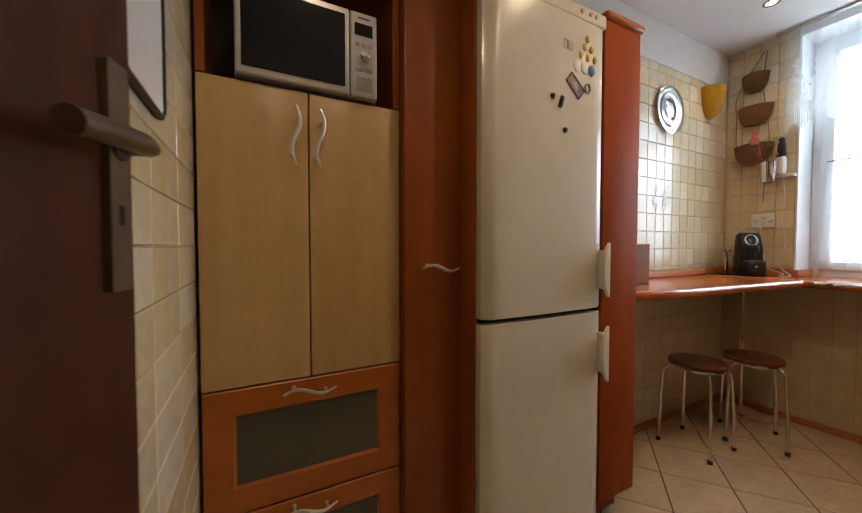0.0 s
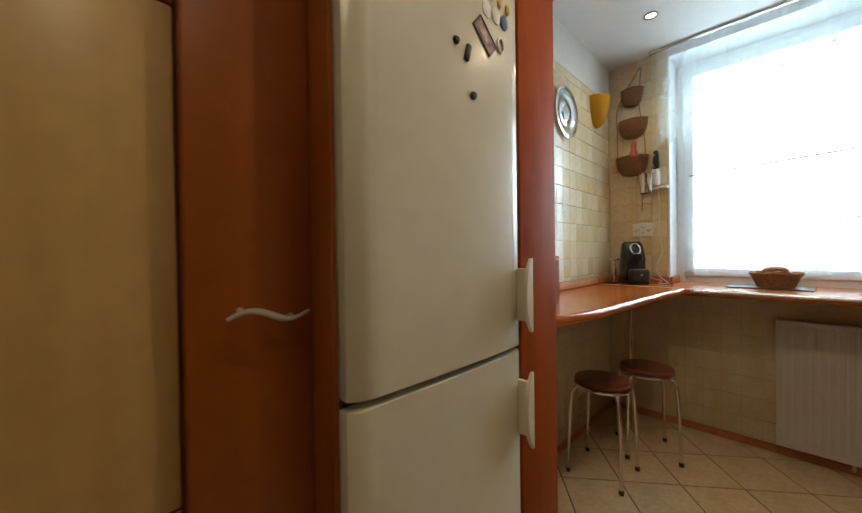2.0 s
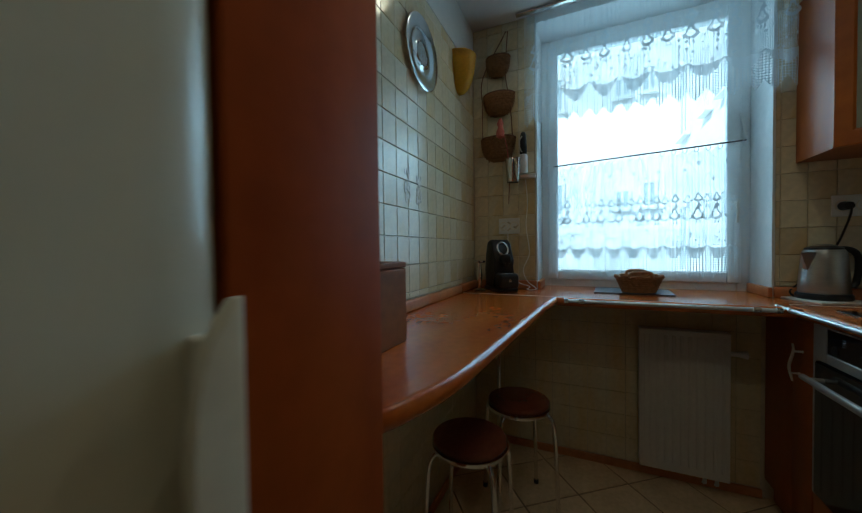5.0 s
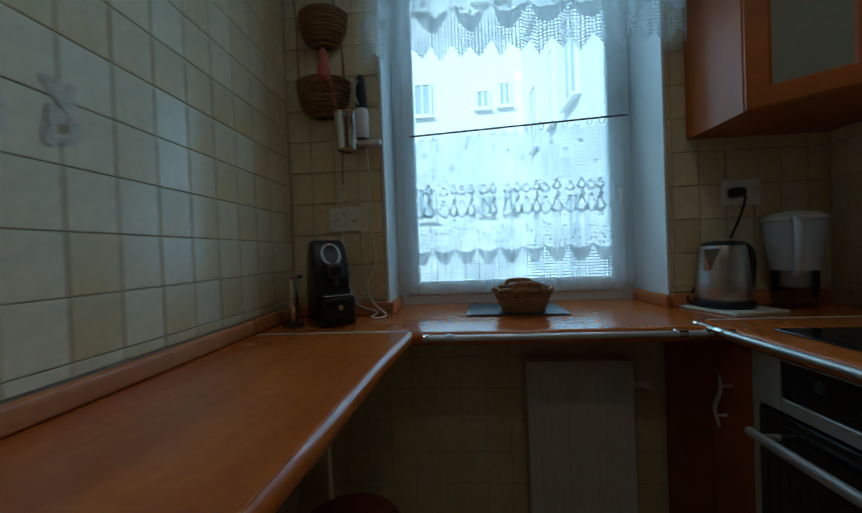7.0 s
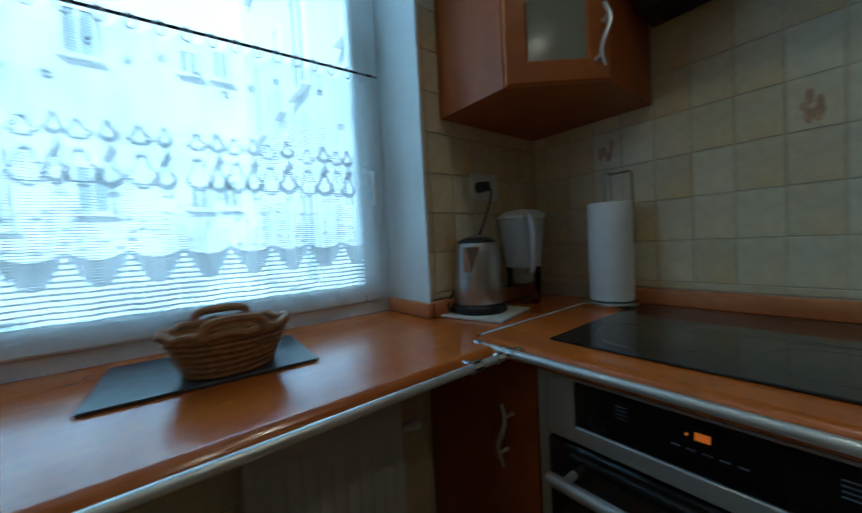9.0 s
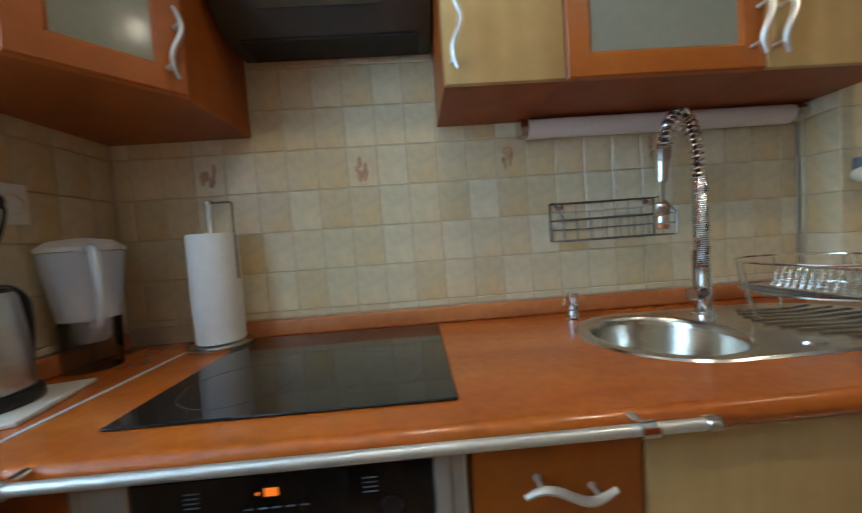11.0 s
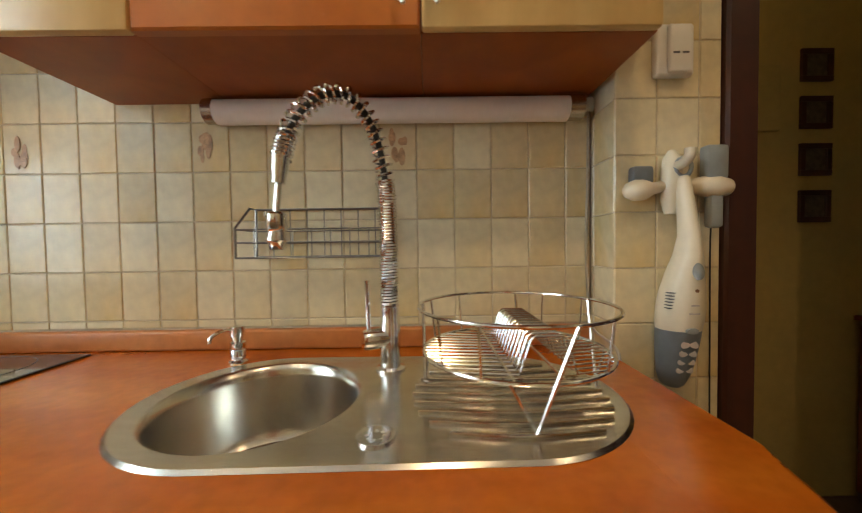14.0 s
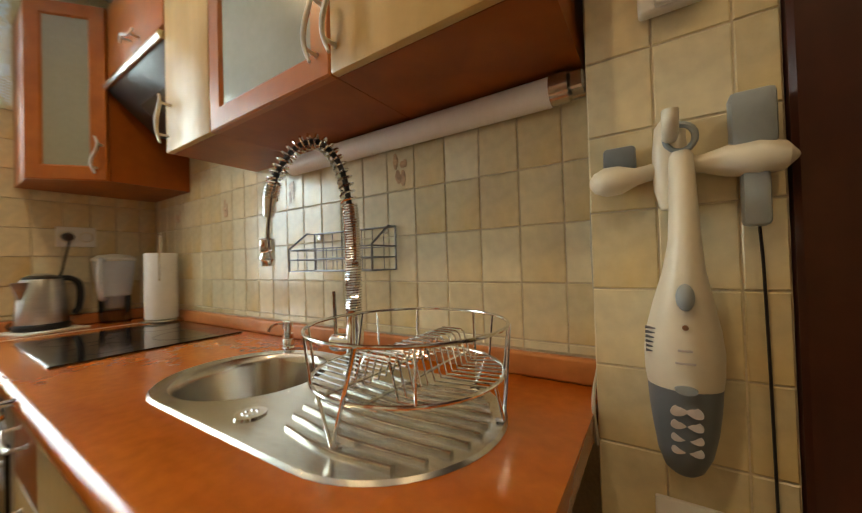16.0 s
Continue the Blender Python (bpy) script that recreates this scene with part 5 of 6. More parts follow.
# ---- outside ----
def facade_window(parent, m, w, h):
    win = part("window", spun(frame_bars(w, h), m), WHITEPAINT, parent, "white framed window")
    part("pane", spun(box(-0.02, 0.0, -w / 2 + 0.05, w / 2 - 0.05, -h / 2 + 0.05, h / 2 - 0.05), m), FACADE_W, win)


def frame_bars(w, h):
    bm = box(-0.05, 0.0, -w / 2, -w / 2 + 0.07, -h / 2, h / 2)
    box(-0.05, 0.0, w / 2 - 0.07, w / 2, -h / 2, h / 2, bm=bm)
    box(-0.049, 0.0, -w / 2 + 0.07, w / 2 - 0.07, h / 2 - 0.07, h / 2, bm=bm)
    box(-0.049, 0.0, -w / 2 + 0.07, w / 2 - 0.07, -h / 2, -h / 2 + 0.07, bm=bm)
    box(-0.045, 0.0, -0.03, 0.03, -h / 2 + 0.07, h / 2 - 0.07, bm=bm)
    box(-0.12, 0.0, -w / 2 - 0.05, w / 2 + 0.05, -h / 2 - 0.05, -h / 2, bm=bm)
    return bm


house = thing("courtyard_building", (12.0, 0, -6), "pale rendered courtyard building with rows of windows", "building")
part("wall", box(12.0, 13.0, -1.2, 9.0, -6, 12), FACADE, house)
part("wing_wall", box(5.2, 13.0, -2.2, -1.2, -6, 12), FACADE, house)
part("roof", box(11.8, 13.2, -2.3, 9.1, 12.0, 12.3), FRIDGE_SIDE, house)
for z in (-0.5, 2.6, 5.7, 8.8):
    for y, dz, w, h in ((-0.05, -0.05, 0.42, 0.58), (-0.69, 0.06, 0.38, 0.74), (1.72, 0.05, 0.55, 1.0), (3.4, 0.0, 1.1, 1.5), (5.6, 0.0, 1.1, 1.5)):
        facade_window(house, Matrix.Translation((11.995, y, z + dz)), w, h)
    for x, w in ((6.0, 0.7), (7.9, 0.7), (9.0, 0.4), (10.6, 0.7)):
        facade_window(house, Matrix.Translation((x, -1.195, z - 1.2)) @ pose(0, 0, 0, 0, 0, -90), w, 1.55)
ground = part("ground", box(3.8, 40, -30, 30, -6.2, -6.0), FACADE, None)
tagged(ground, "pale paved courtyard ground far below", "ground", kind="structure")

# ---- radiator, stools ----
rad = thing("radiator", (3.17, 0.46, 0.07), "white flat panel radiator under the window worktop", "radiator")
part("front_panel", box(3.145, 3.151, 0.272, 0.65, 0.075, 0.797, 0.002), RADPAINT, rad)
for i in range(11):
    y = 0.292 + i * 0.0335
    part("rib", box(3.140, 3.1452, y, y + 0.014, 0.115, 0.775, 0.0024), RADPAINT, rad, smooth=True)
part("body", box(3.152, 3.2, 0.274, 0.648, 0.085, 0.785), RADPAINT, rad)
part("top_grille", box(3.141, 3.205, 0.270, 0.652, 0.797, 0.803, 0.002), RADPAINT, rad)
bm = sweep([(3.18, 0.272, 0.70), (3.18, 0.24, 0.70), (3.18, 0.20, 0.70)], [0.012, 0.012, 0.02], 12)
part("valve", bm, WHITEPLASTIC, rad, "white thermostat valve", smooth=True)
bm = sweep([(3.19, 0.31, 0.085), (3.19, 0.31, 0.03), (3.21, 0.31, 0.02)], 0.009, 8)
sweep([(3.19, 0.36, 0.085), (3.19, 0.36, 0.03), (3.21, 0.36, 0.02)], 0.009, 8, bm)
part("pipes", bm, RADPAINT, rad, smooth=True)


def make_stool(x, y, turn):
    st = thing("bar_stool", (x, y, 0), "round dark cherry stool with bent chrome legs", "stool", "stools at the bar")
    part("seat", lathe([(0, 0.487), (0.12, 0.487), (0.138, 0.49), (0.143, 0.499), (0.143, 0.505), (0.138, 0.512), (0.12, 0.5135), (0, 0.514)], (x, y, 0), 40), SEATWOOD, st, smooth=True)
    part("rim", lathe([(0.135, 0.474), (0.146, 0.474), (0.1475, 0.48), (0.146, 0.488), (0.135, 0.488), (0.135, 0.474)], (x, y, 0), 40), CHROME, st, "chrome rim under the seat", smooth=True)
    for i in range(4):
        a = radians(turn + 90 * i)
        d = Vector((math.cos(a), math.sin(a), 0))
        c = Vector((x, y, 0))
        pts = smooth_path([c + d * 0.02 + Vector((0, 0, 0.475)), c + d * 0.12 + Vector((0, 0, 0.475)), c + d * 0.157 + Vector((0, 0, 0.46)), c + d * 0.172 + Vector((0, 0, 0.412)), c + d * 0.182 + Vector((0, 0, 0.25)), c + d * 0.19 + Vector((0, 0, 0.012))], 5)
        leg = part("leg", sweep(pts, 0.0095, 10), CHROME, st, smooth=True)
        f = c + d * 0.19
        part("rubber_foot", lathe([(0.012, 0), (0.0125, 0.02), (0.01, 0.022), (0, 0.022)], f, 12), MATTBLACK, leg, smooth=True)
    return st


stool = make_stool(2.317, 1.316, -45)
copy_thing(stool, pose(2.716, 1.20, 0, 0, 0, 28))

# ---- on the window wall by the bar ----
coffee = thing("coffee_machine", (3.085, 1.365, WT), "black capsule coffee machine with a chrome lever ring", "coffee machine")
CW = 0.06          # half the body's width; the machine is drawn facing the room and then turned
upright = Matrix(((1, 0, 0, 0), (0, 0, 1, 1.365 - CW), (0, 1, 0, WT), (0, 0, 0, 1)))
prof = [(3.045, 0.022), (3.04, 0.105), (3.03, 0.135), (3.034, 0.175), (3.05, 0.235), (3.075, 0.282), (3.105, 0.30), (3.14, 0.292), (3.165, 0.25), (3.18, 0.12), (3.185, 0.022)]
part("body", spun(prism(prof, 0, 2 * CW, 0.012, 3), upright), BLACK, coffee, smooth=True)
part("base", box(2.985, 3.188, 1.365 - 0.066, 1.365 + 0.066, WT, WT + 0.022, 0.008, 2), BLACK, coffee, smooth=True)
tray = part("drip_tray", box(2.952, 3.043, 1.365 - 0.056, 1.365 + 0.056, WT + 0.022, WT + 0.105, 0.016, 3), BLACK, coffee, "black capsule bin with a drip grid", smooth=True)
part("cup_grid", box(2.957, 3.038, 1.365 - 0.05, 1.365 + 0.05, WT + 0.1045, WT + 0.1085, 0.001), SATIN, tray)
part("outlet", lathe([(0.010, 0), (0.014, 0.006), (0.016, 0.03), (0, 0.03)], (3.012, 1.365, WT + 0.135), 16), BLACK, coffee, smooth=True)
part("brew_head", box(2.992, 3.05, 1.365 - 0.03, 1.365 + 0.03, WT + 0.16, WT + 0.215, 0.014, 3), BLACK, coffee, smooth=True)
ring = [(3.052 + 0.020 * math.cos(a * math.pi / 12), 1.365 + 0.031 * math.sin(a * math.pi / 12), WT + 0.246 + 0.036 * math.cos(a * math.pi / 12)) for a in range(24)]
part("lever_ring", sweep(ring, 0.0062, 8, closed=True), CHROME, coffee, "chrome lever ring", smooth=True)
part("emblem", box(2.9505, 2.9525, 1.358, 1.372, WT + 0.06, WT + 0.075), SATIN, tray)
coffee.rotation_euler = (0, 0, radians(36))
stand = thing("capsule_stand", (3.03, 1.478, WT), "chrome capsule stand with a dark round foot", "stand")
part("foot", lathe([(0.036, 0), (0.036, 0.008), (0.012, 0.014), (0, 0.014)], (3.03, 1.478, WT), 24), BLACK, stand, smooth=True)
part("post", lathe([(0.009, 0.013), (0.014, 0.05), (0.018, 0.09), (0.012, 0.13), (0.010, 0.165), (0, 0.166)], (3.03, 1.478, WT), 20), CHROME, stand, smooth=True)
part("dish", lathe([(0.030, 0.166), (0.034, 0.17), (0.034, 0.178), (0.02, 0.182), (0, 0.182)], (3.03, 1.478, WT), 24), CHROME, stand, smooth=True)


def wall_basket(z, w, h, y):
    b = thing("hanging_basket", (3.15, y, z), "small half-round brown wicker basket on the wall", "basket", "hanging wicker baskets")
    bm = bmesh.new()
    rows = []
    for j in range(9):
        s = j / 8
        rr = w * (0.30 + 0.70 * math.sqrt(1 - (1 - s) ** 2))
        row = []
        for i in range(17):
            a = math.pi * i / 16
            bump = 1 + 0.02 * (-1) ** (i + j)
            row.append(bm.verts.new((3.215 - 0.75 * rr * math.sin(a) * bump, y + rr * math.cos(a) * bump, z + h * s)))
        rows.append(row)
    for a, c in zip(rows, rows[1:]):
        for i in range(16):
            bm.faces.new((a[i], a[i + 1], c[i + 1], c[i]))
    bm.faces.new(rows[0])
    bmesh.ops.solidify(bm, geom=bm.faces[:], thickness=0.005)
    part("weave", bm, WICKER, b, smooth=False)
    rim = [(3.215 - 0.76 * w * math.sin(math.pi * i / 16), y + w * 1.01 * math.cos(math.pi * i / 16), z + h) for i in range(17)]
    part("rim", sweep(rim, 0.006, 6), WICKER_D, b, smooth=True)
    for k in range(9):
        zz = z + h * (k + 0.5) / 9
        s = (k + 0.5) / 9
        rr = w * (0.30 + 0.70 * math.sqrt(1 - (1 - s) ** 2)) + 0.003
        strand = [(3.215 - 0.75 * rr * math.sin(math.pi * i / 32) * (1 + 0.02 * (-1) ** (i + k)), y + rr * math.cos(math.pi * i / 32), zz) for i in range(33)]
        part("strand", sweep(strand, 0.0042, 5), WICKER, b)
    return b


wall_basket(2.29, 0.072, 0.12, 1.40)
wall_basket(2.05, 0.094, 0.13, 1.395)
wall_basket(1.77, 0.104, 0.14, 1.402)
bm = sweep(smooth_path([(3.19, 1.335, 2.55), (3.19, 1.35, 2.3), (3.19, 1.325, 2.12), (3.19, 1.31, 1.88), (3.19, 1.33, 1.62), (3.19, 1.335, 1.5)], 6), 0.003, 6)
sweep(smooth_path([(3.19, 1.345, 2.55), (3.19, 1.49, 2.3), (3.19, 1.495, 2.12), (3.19, 1.495, 1.9)], 6), 0.003, 6, bm)
tagged(part("rope", bm, WICKER_D, None, smooth=True), "dark rope holding up the wicker baskets", "rope")
doll = thing("pink_ribbon", (3.12, 1.37, 1.88), "small pink cloth bundle tied with ribbon in a basket", "ribbon")
part("cloth", lathe([(0, 0), (0.022, 0.01), (0.026, 0.04), (0.014, 0.07), (0.02, 0.09), (0.008, 0.12), (0, 0.122)], (3.13, 1.37, 1.885), 12), RED, doll, smooth=True)
part("tail", sweep(smooth_path([(3.11, 1.345, 1.9), (3.10, 1.325, 1.82), (3.12, 1.32, 1.74), (3.14, 1.315, 1.68)], 5), 0.003, 5), RED, doll, smooth=True)

blender = thing("hand_blender", (3.2, 1.24, 1.66), "white and black hand blender in a wall holder", "blender")
part("wall_holder", box(3.175, 3.219, 1.175, 1.27, 1.65, 1.672, 0.005, 2), WHITEPLASTIC, blender, "white wall bracket")
part("foot", lathe([(0.024, 0), (0.026, 0.03), (0.026, 0.10), (0.021, 0.115), (0, 0.116)], (3.185, 1.245, 1.675), 20), WHITEPLASTIC, blender, smooth=True)
part("grip", lathe([(0.021, 0), (0.022, 0.04), (0.019, 0.09), (0.017, 0.12), (0.010, 0.132), (0, 0.133)], (3.185, 1.245, 1.79), 20), BLACK, blender, "black rubber grip", smooth=True)
part("inlay", sweep(smooth_path([(3.164, 1.25, 1.80), (3.161, 1.262, 1.83), (3.163, 1.262, 1.87), (3.166, 1.25, 1.895)], 4), 0.0035, 6), SILVER, blender, smooth=True)
part("cable", sweep(smooth_path([(3.19, 1.235, 1.66), (3.2, 1.225, 1.5), (3.205, 1.235, 1.36), (3.2, 1.215, 1.2), (3.19, 1.25, 1.1), (3.18, 1.225, 1.03), (3.14, 1.17, 0.992), (3.11, 1.19, 0.985), (3.12, 1.22, 0.988), (3.16, 1.21, 1.0), (3.18, 1.3, 1.04), (3.2, 1.34, 1.2), (3.205, 1.345, 1.33)], 6), 0.003, 6), WHITEPLASTIC, blender, "thin white cable", smooth=True)
cup = thing("steel_beaker", (3.16, 1.295, 1.62), "shiny steel beaker hanging on the wall", "beaker")
part("cup", lathe([(0.036, 0), (0.038, 0.003), (0.047, 0.135), (0.049, 0.137), (0.046, 0.136), (0.035, 0.004), (0, 0.004)], (3.155, 1.30, 1.625), 28), CHROME, cup, smooth=True)


def wall_socket(y0, y1, z0, z1, label):
    s = thing("wall_socket", (3.215, (y0 + y1) / 2, (z0 + z1) / 2), label, "socket", "wall sockets")
    part("plate", box(3.2105, 3.2195, y0, y1, z0, z1, 0.003, 2), WHITEPLASTIC, s)
    n = 2
    for i in range(n):
        yc = y0 + (y1 - y0) * (i + 0.5) / n
        part("well", lathe([(0.026, 0), (0.026, 0.003), (0.022, 0.003), (0.020, -0.002), (0, -0.002)], (3.2105, yc, (z0 + z1) / 2), 24, m=pose(0, 0, 0, 0, -90)), IVORY, s, smooth=True)
    return s


s = wall_socket(1.275, 1.403, 1.318, 1.415, "white double wall socket with a printed ornament")
for i, (y, z) in enumerate(((1.385, 1.35), (1.372, 1.365), (1.30, 1.355), (1.288, 1.365), (1.338, 1.385), (1.338, 1.345))):
    part("printed_leaf", spun(box(-0.0006, 0.0006, -0.012, 0.012, -0.005, 0.005), Matrix.Translation((3.2098, y, z)) @ pose(0, 0, 0, 40 * (-1) ** i)), MOTIF_G, s)
s = wall_socket(-0.234, -0.098, 1.351, 1.446, "white double wall socket behind the kettle")
part("plug", sweep([(3.21, -0.135, 1.397), (3.17, -0.135, 1.395)], [0.02, 0.017], 14), BLACK, s, "black plug", smooth=True)

# ---- on the window worktop ----
mat = thing("slate_mat", (3.17, 0.64, WT), "dark patterned slate placemat on the window worktop", "placemat")
part("sheet", spun(box(-0.13, 0.13, -0.182, 0.182, 0, 0.006, 0.001), Matrix.Translation((3.235, 0.675, WT + 0.0005)) @ pose(0, 0, 0, 0, 0, -4)), SLATE, mat)
basket = thing("bread_basket", (3.185, 0.63, WT + 0.007), "small brown wicker basket with upright handles", "basket")
bcx, bcy, bz = 3.175, 0.65, WT + 0.0075
bm = bmesh.new()
rows = []
for j in range(11):
    s = j / 10
    rr = 0.076 + 0.031 * s
    rows.append([bm.verts.new((bcx + rr * 0.8 * math.cos(2 * math.pi * i / 40) * (1 + 0.02 * (-1) ** (i + j)), bcy + rr * math.sin(2 * math.pi * i / 40) * (1 + 0.02 * (-1) ** (i + j)), bz + 0.082 * s)) for i in range(40)])
for a, c in zip(rows, rows[1:]):
    for i in range(40):
        bm.faces.new((a[i], a[(i + 1) % 40], c[(i + 1) % 40], c[i]))
bm.faces.new(rows[0])
part("weave", bm, WICKER, basket)
for k in range(7):
    rr = 0.0785 + 0.031 * k / 6.5
    part("strand", sweep([(bcx + rr * 0.8 * math.cos(2 * math.pi * i / 60) * (1 + 0.015 * (-1) ** (i + k)), bcy + rr * math.sin(2 * math.pi * i / 60) * (1 + 0.015 * (-1) ** (i + k)), bz + 0.006 + 0.0115 * k) for i in range(60)], 0.0038, 5, closed=True), WICKER, basket)
part("rim", sweep([(bcx + 0.088 * math.cos(2 * math.pi * i / 40), bcy + 0.109 * math.sin(2 * math.pi * i / 40), bz + 0.084 + 0.004 * math.sin(i * 1.7)) for i in range(40)], 0.007, 8, closed=True), WICKER, basket, smooth=True)
for sx in (-1, 1):
    grip = smooth_path([(bcx + sx * 0.086, bcy - 0.05, bz + 0.08), (bcx + sx * 0.085, bcy - 0.042, bz + 0.104), (bcx + sx * 0.084, bcy, bz + 0.109), (bcx + sx * 0.085, bcy + 0.042, bz + 0.104), (bcx + sx * 0.086, bcy + 0.05, bz + 0.08)], 4)
    part("handle", sweep(grip, 0.009, 8), WICKER, basket, smooth=True)

trivet = thing("stone_trivet", (3.16, -0.04, WT), "pale square stone board under the kettle", "board")
part("slab", spun(box(-0.105, 0.105, -0.105, 0.105, 0, 0.009, 0.002), Matrix.Translation((3.125, -0.05, WT + 0.0005)) @ pose(0, 0, 0, 0, 0, 14)), TRIVET, trivet)
kettle = thing("electric_kettle", (3.148, -0.045, WT + 0.01), "brushed steel electric kettle with a black handle", "kettle")
kx, ky, kz = 3.148, -0.045, WT + 0.0095
part("base", lathe([(0.085, 0), (0.088, 0.004), (0.088, 0.02), (0.083, 0.026), (0, 0.026)], (kx, ky, kz), 36), BLACK, kettle, smooth=True)
part("body", lathe([(0.077, 0.026), (0.080, 0.032), (0.078, 0.08), (0.072, 0.16), (0.067, 0.205), (0.062, 0.216), (0, 0.217)], (kx, ky, kz), 48), STEEL_V, kettle, smooth=True)
lid = part("lid", lathe([(0.061, 0.215), (0.058, 0.224), (0.035, 0.234), (0, 0.238)], (kx, ky, kz), 36), BLACK, kettle, smooth=True)
part("lid_plate", lathe([(0.04, 0.232), (0.02, 0.24), (0, 0.241)], (kx, ky, kz), 28), STEEL_V, lid, smooth=True)
bm = prism([(-0.066, -0.026), (-0.066, 0.026), (-0.108, 0.0)], 0.12, 0.205)
for v in bm.verts:
    if v.co.x < -0.1 and v.co.z < 0.15:
        v.co.x = -0.072
part("spout", spun(bm, Matrix.Translation((kx, ky, kz)) @ pose(0, 0, 0, 0, 0, -62)), STEEL_V, kettle)
hd = Vector((0.25, -0.97, 0)).normalized()
hp = [Vector((kx, ky, kz)) + hd * r0 + Vector((0, 0, z)) for r0, z in ((0.05, 0.218), (0.095, 0.215), (0.124, 0.19), (0.13, 0.14), (0.122, 0.08), (0.108, 0.05))]
part("handle", sweep(smooth_path(hp, 5), [0.0125] * 26, 10), BLACK, kettle, smooth=True)
part("cord", sweep(smooth_path([(3.17, -0.135, 1.395), (3.15, -0.13, 1.37), (3.165, -0.12, 1.30), (3.205, -0.10, 1.2), (3.208, 0.0, 1.06), (3.195, 0.045, 1.015), (3.18, 0.035, 0.988)], 6), 0.004, 6), BLACK, kettle, "black cable", smooth=True)

jug = thing("filter_jug", (3.15, -0.285, WT), "white and clear plastic water filter jug with a lid", "jug")
jx, jy = 3.15, -0.285
part("jug", lathe([(0, 0.002), (0.055, 0.002), (0.058, 0.006), (0.061, 0.13)], (jx, jy, WT), 36), CLEAR, jug, "clear plastic jug", smooth=True)
part("filter", lathe([(0, 0.07), (0.03, 0.07), (0.036, 0.08), (0.036, 0.135), (0, 0.136)], (jx, jy, WT), 28), WHITEPLASTIC, jug, "white filter cartridge", smooth=True)
part("funnel", lathe([(0.061, 0.131), (0.062, 0.15), (0.066, 0.17), (0.075, 0.24), (0.081, 0.30), (0.0, 0.301)], (jx, jy, WT), 36), MILKY, jug, "milky white funnel insert", smooth=True)
part("lid", lathe([(0.084, 0.302), (0.084, 0.312), (0.06, 0.33), (0, 0.338)], (jx, jy, WT), 36), WHITEPLASTIC, jug, "white lid", smooth=True)
part("handle", sweep(smooth_path([(jx - 0.055, jy + 0.05, WT + 0.305), (jx - 0.09, jy + 0.07, WT + 0.30), (jx - 0.105, jy + 0.08, WT + 0.22), (jx - 0.09, jy + 0.07, WT + 0.13), (jx - 0.05, jy + 0.045, WT + 0.12)], 5), 0.01, 10), MILKY, jug, "pale translucent handle", smooth=True)

towel = thing("paper_towel_roll", (2.885, -0.388, WT), "white paper towel roll on a steel stand", "paper towel")
px, py = 2.885, -0.388
part("stand_base", lathe([(0.083, 0), (0.085, 0.003), (0.085, 0.012), (0.08, 0.016), (0, 0.016)], (px, py, WT), 40), STEEL, towel, smooth=True)
roll = part("roll", lathe([(0.02, 0.02), (0.06, 0.02), (0.064, 0.024), (0.0655, 0.15), (0.064, 0.325), (0.061, 0.33), (0.02, 0.33)], (px, py, WT), 48), PAPER, towel, "white tissue roll", smooth=True)
part("pole", lathe([(0.009, 0.016), (0.009, 0.41), (0.012, 0.413), (0.012, 0.425), (0, 0.426)], (px, py, WT), 16), CHROME, towel, smooth=True)
part("arm", sweep([(px, py, WT + 0.418), (px - 0.075, py + 0.03, WT + 0.415), (px - 0.082, py + 0.033, WT + 0.41), (px - 0.083, py + 0.034, WT + 0.2)], 0.0035, 8), CHROME, towel, smooth=True)

# ---- on the north wall ----
clock = thing("round_mirror_plate", (2.435, 1.55, 2.08), "round polished steel plate with a small dial on the tiles", "wall plate")
part("plate", lathe([(0, 0.004), (0.045, 0.005), (0.05, 0.012), (0.06, 0.006), (0.10, 0.008), (0.15, 0.02), (0.155, 0.018), (0.15, 0.0), (0, 0)], (2.435, Y_BAR - 0.0005, 2.08), 48, m=pose(0, 0, 0, 90)), CHROME, clock, smooth=True)
part("dial", lathe([(0.045, 0.006), (0.045, 0.012), (0, 0.012)], (2.435, Y_BAR - 0.0005, 2.08), 32, m=pose(0, 0, 0, 90)), SATIN, clock, "small round dial", smooth=True)
sconce = thing("wall_sconce", (2.93, 1.54, 2.15), "amber yellow glass half-bowl wall lamp, switched off", "lamp")
bm = bmesh.new()
rows = []
for z, rr in ((0.0, 0.012), (0.01, 0.038), (0.035, 0.06), (0.08, 0.078), (0.14, 0.09), (0.20, 0.096), (0.208, 0.097)):
    rows.append([bm.verts.new((2.93 + rr * math.cos(math.pi * i / 20), Y_BAR - 0.003 - rr * 1.05 * math.sin(math.pi * i / 20), 2.105 + z)) for i in range(21)])
for a, c in zip(rows, rows[1:]):
    for i in range(20):
        bm.faces.new((a[i], a[i + 1], c[i + 1], c[i]))
bm.faces.new(rows[0])
bmesh.ops.solidify(bm, geom=bm.faces[:], thickness=0.004)
part("shade", bm, YELLOWGLASS, sconce, "amber yellow glass shade", smooth=True)
part("back_plate", box(2.88, 2.98, Y_BAR - 0.012, Y_BAR - 0.001, 2.16, 2.28, 0.003), WHITEPLASTIC, sconce)

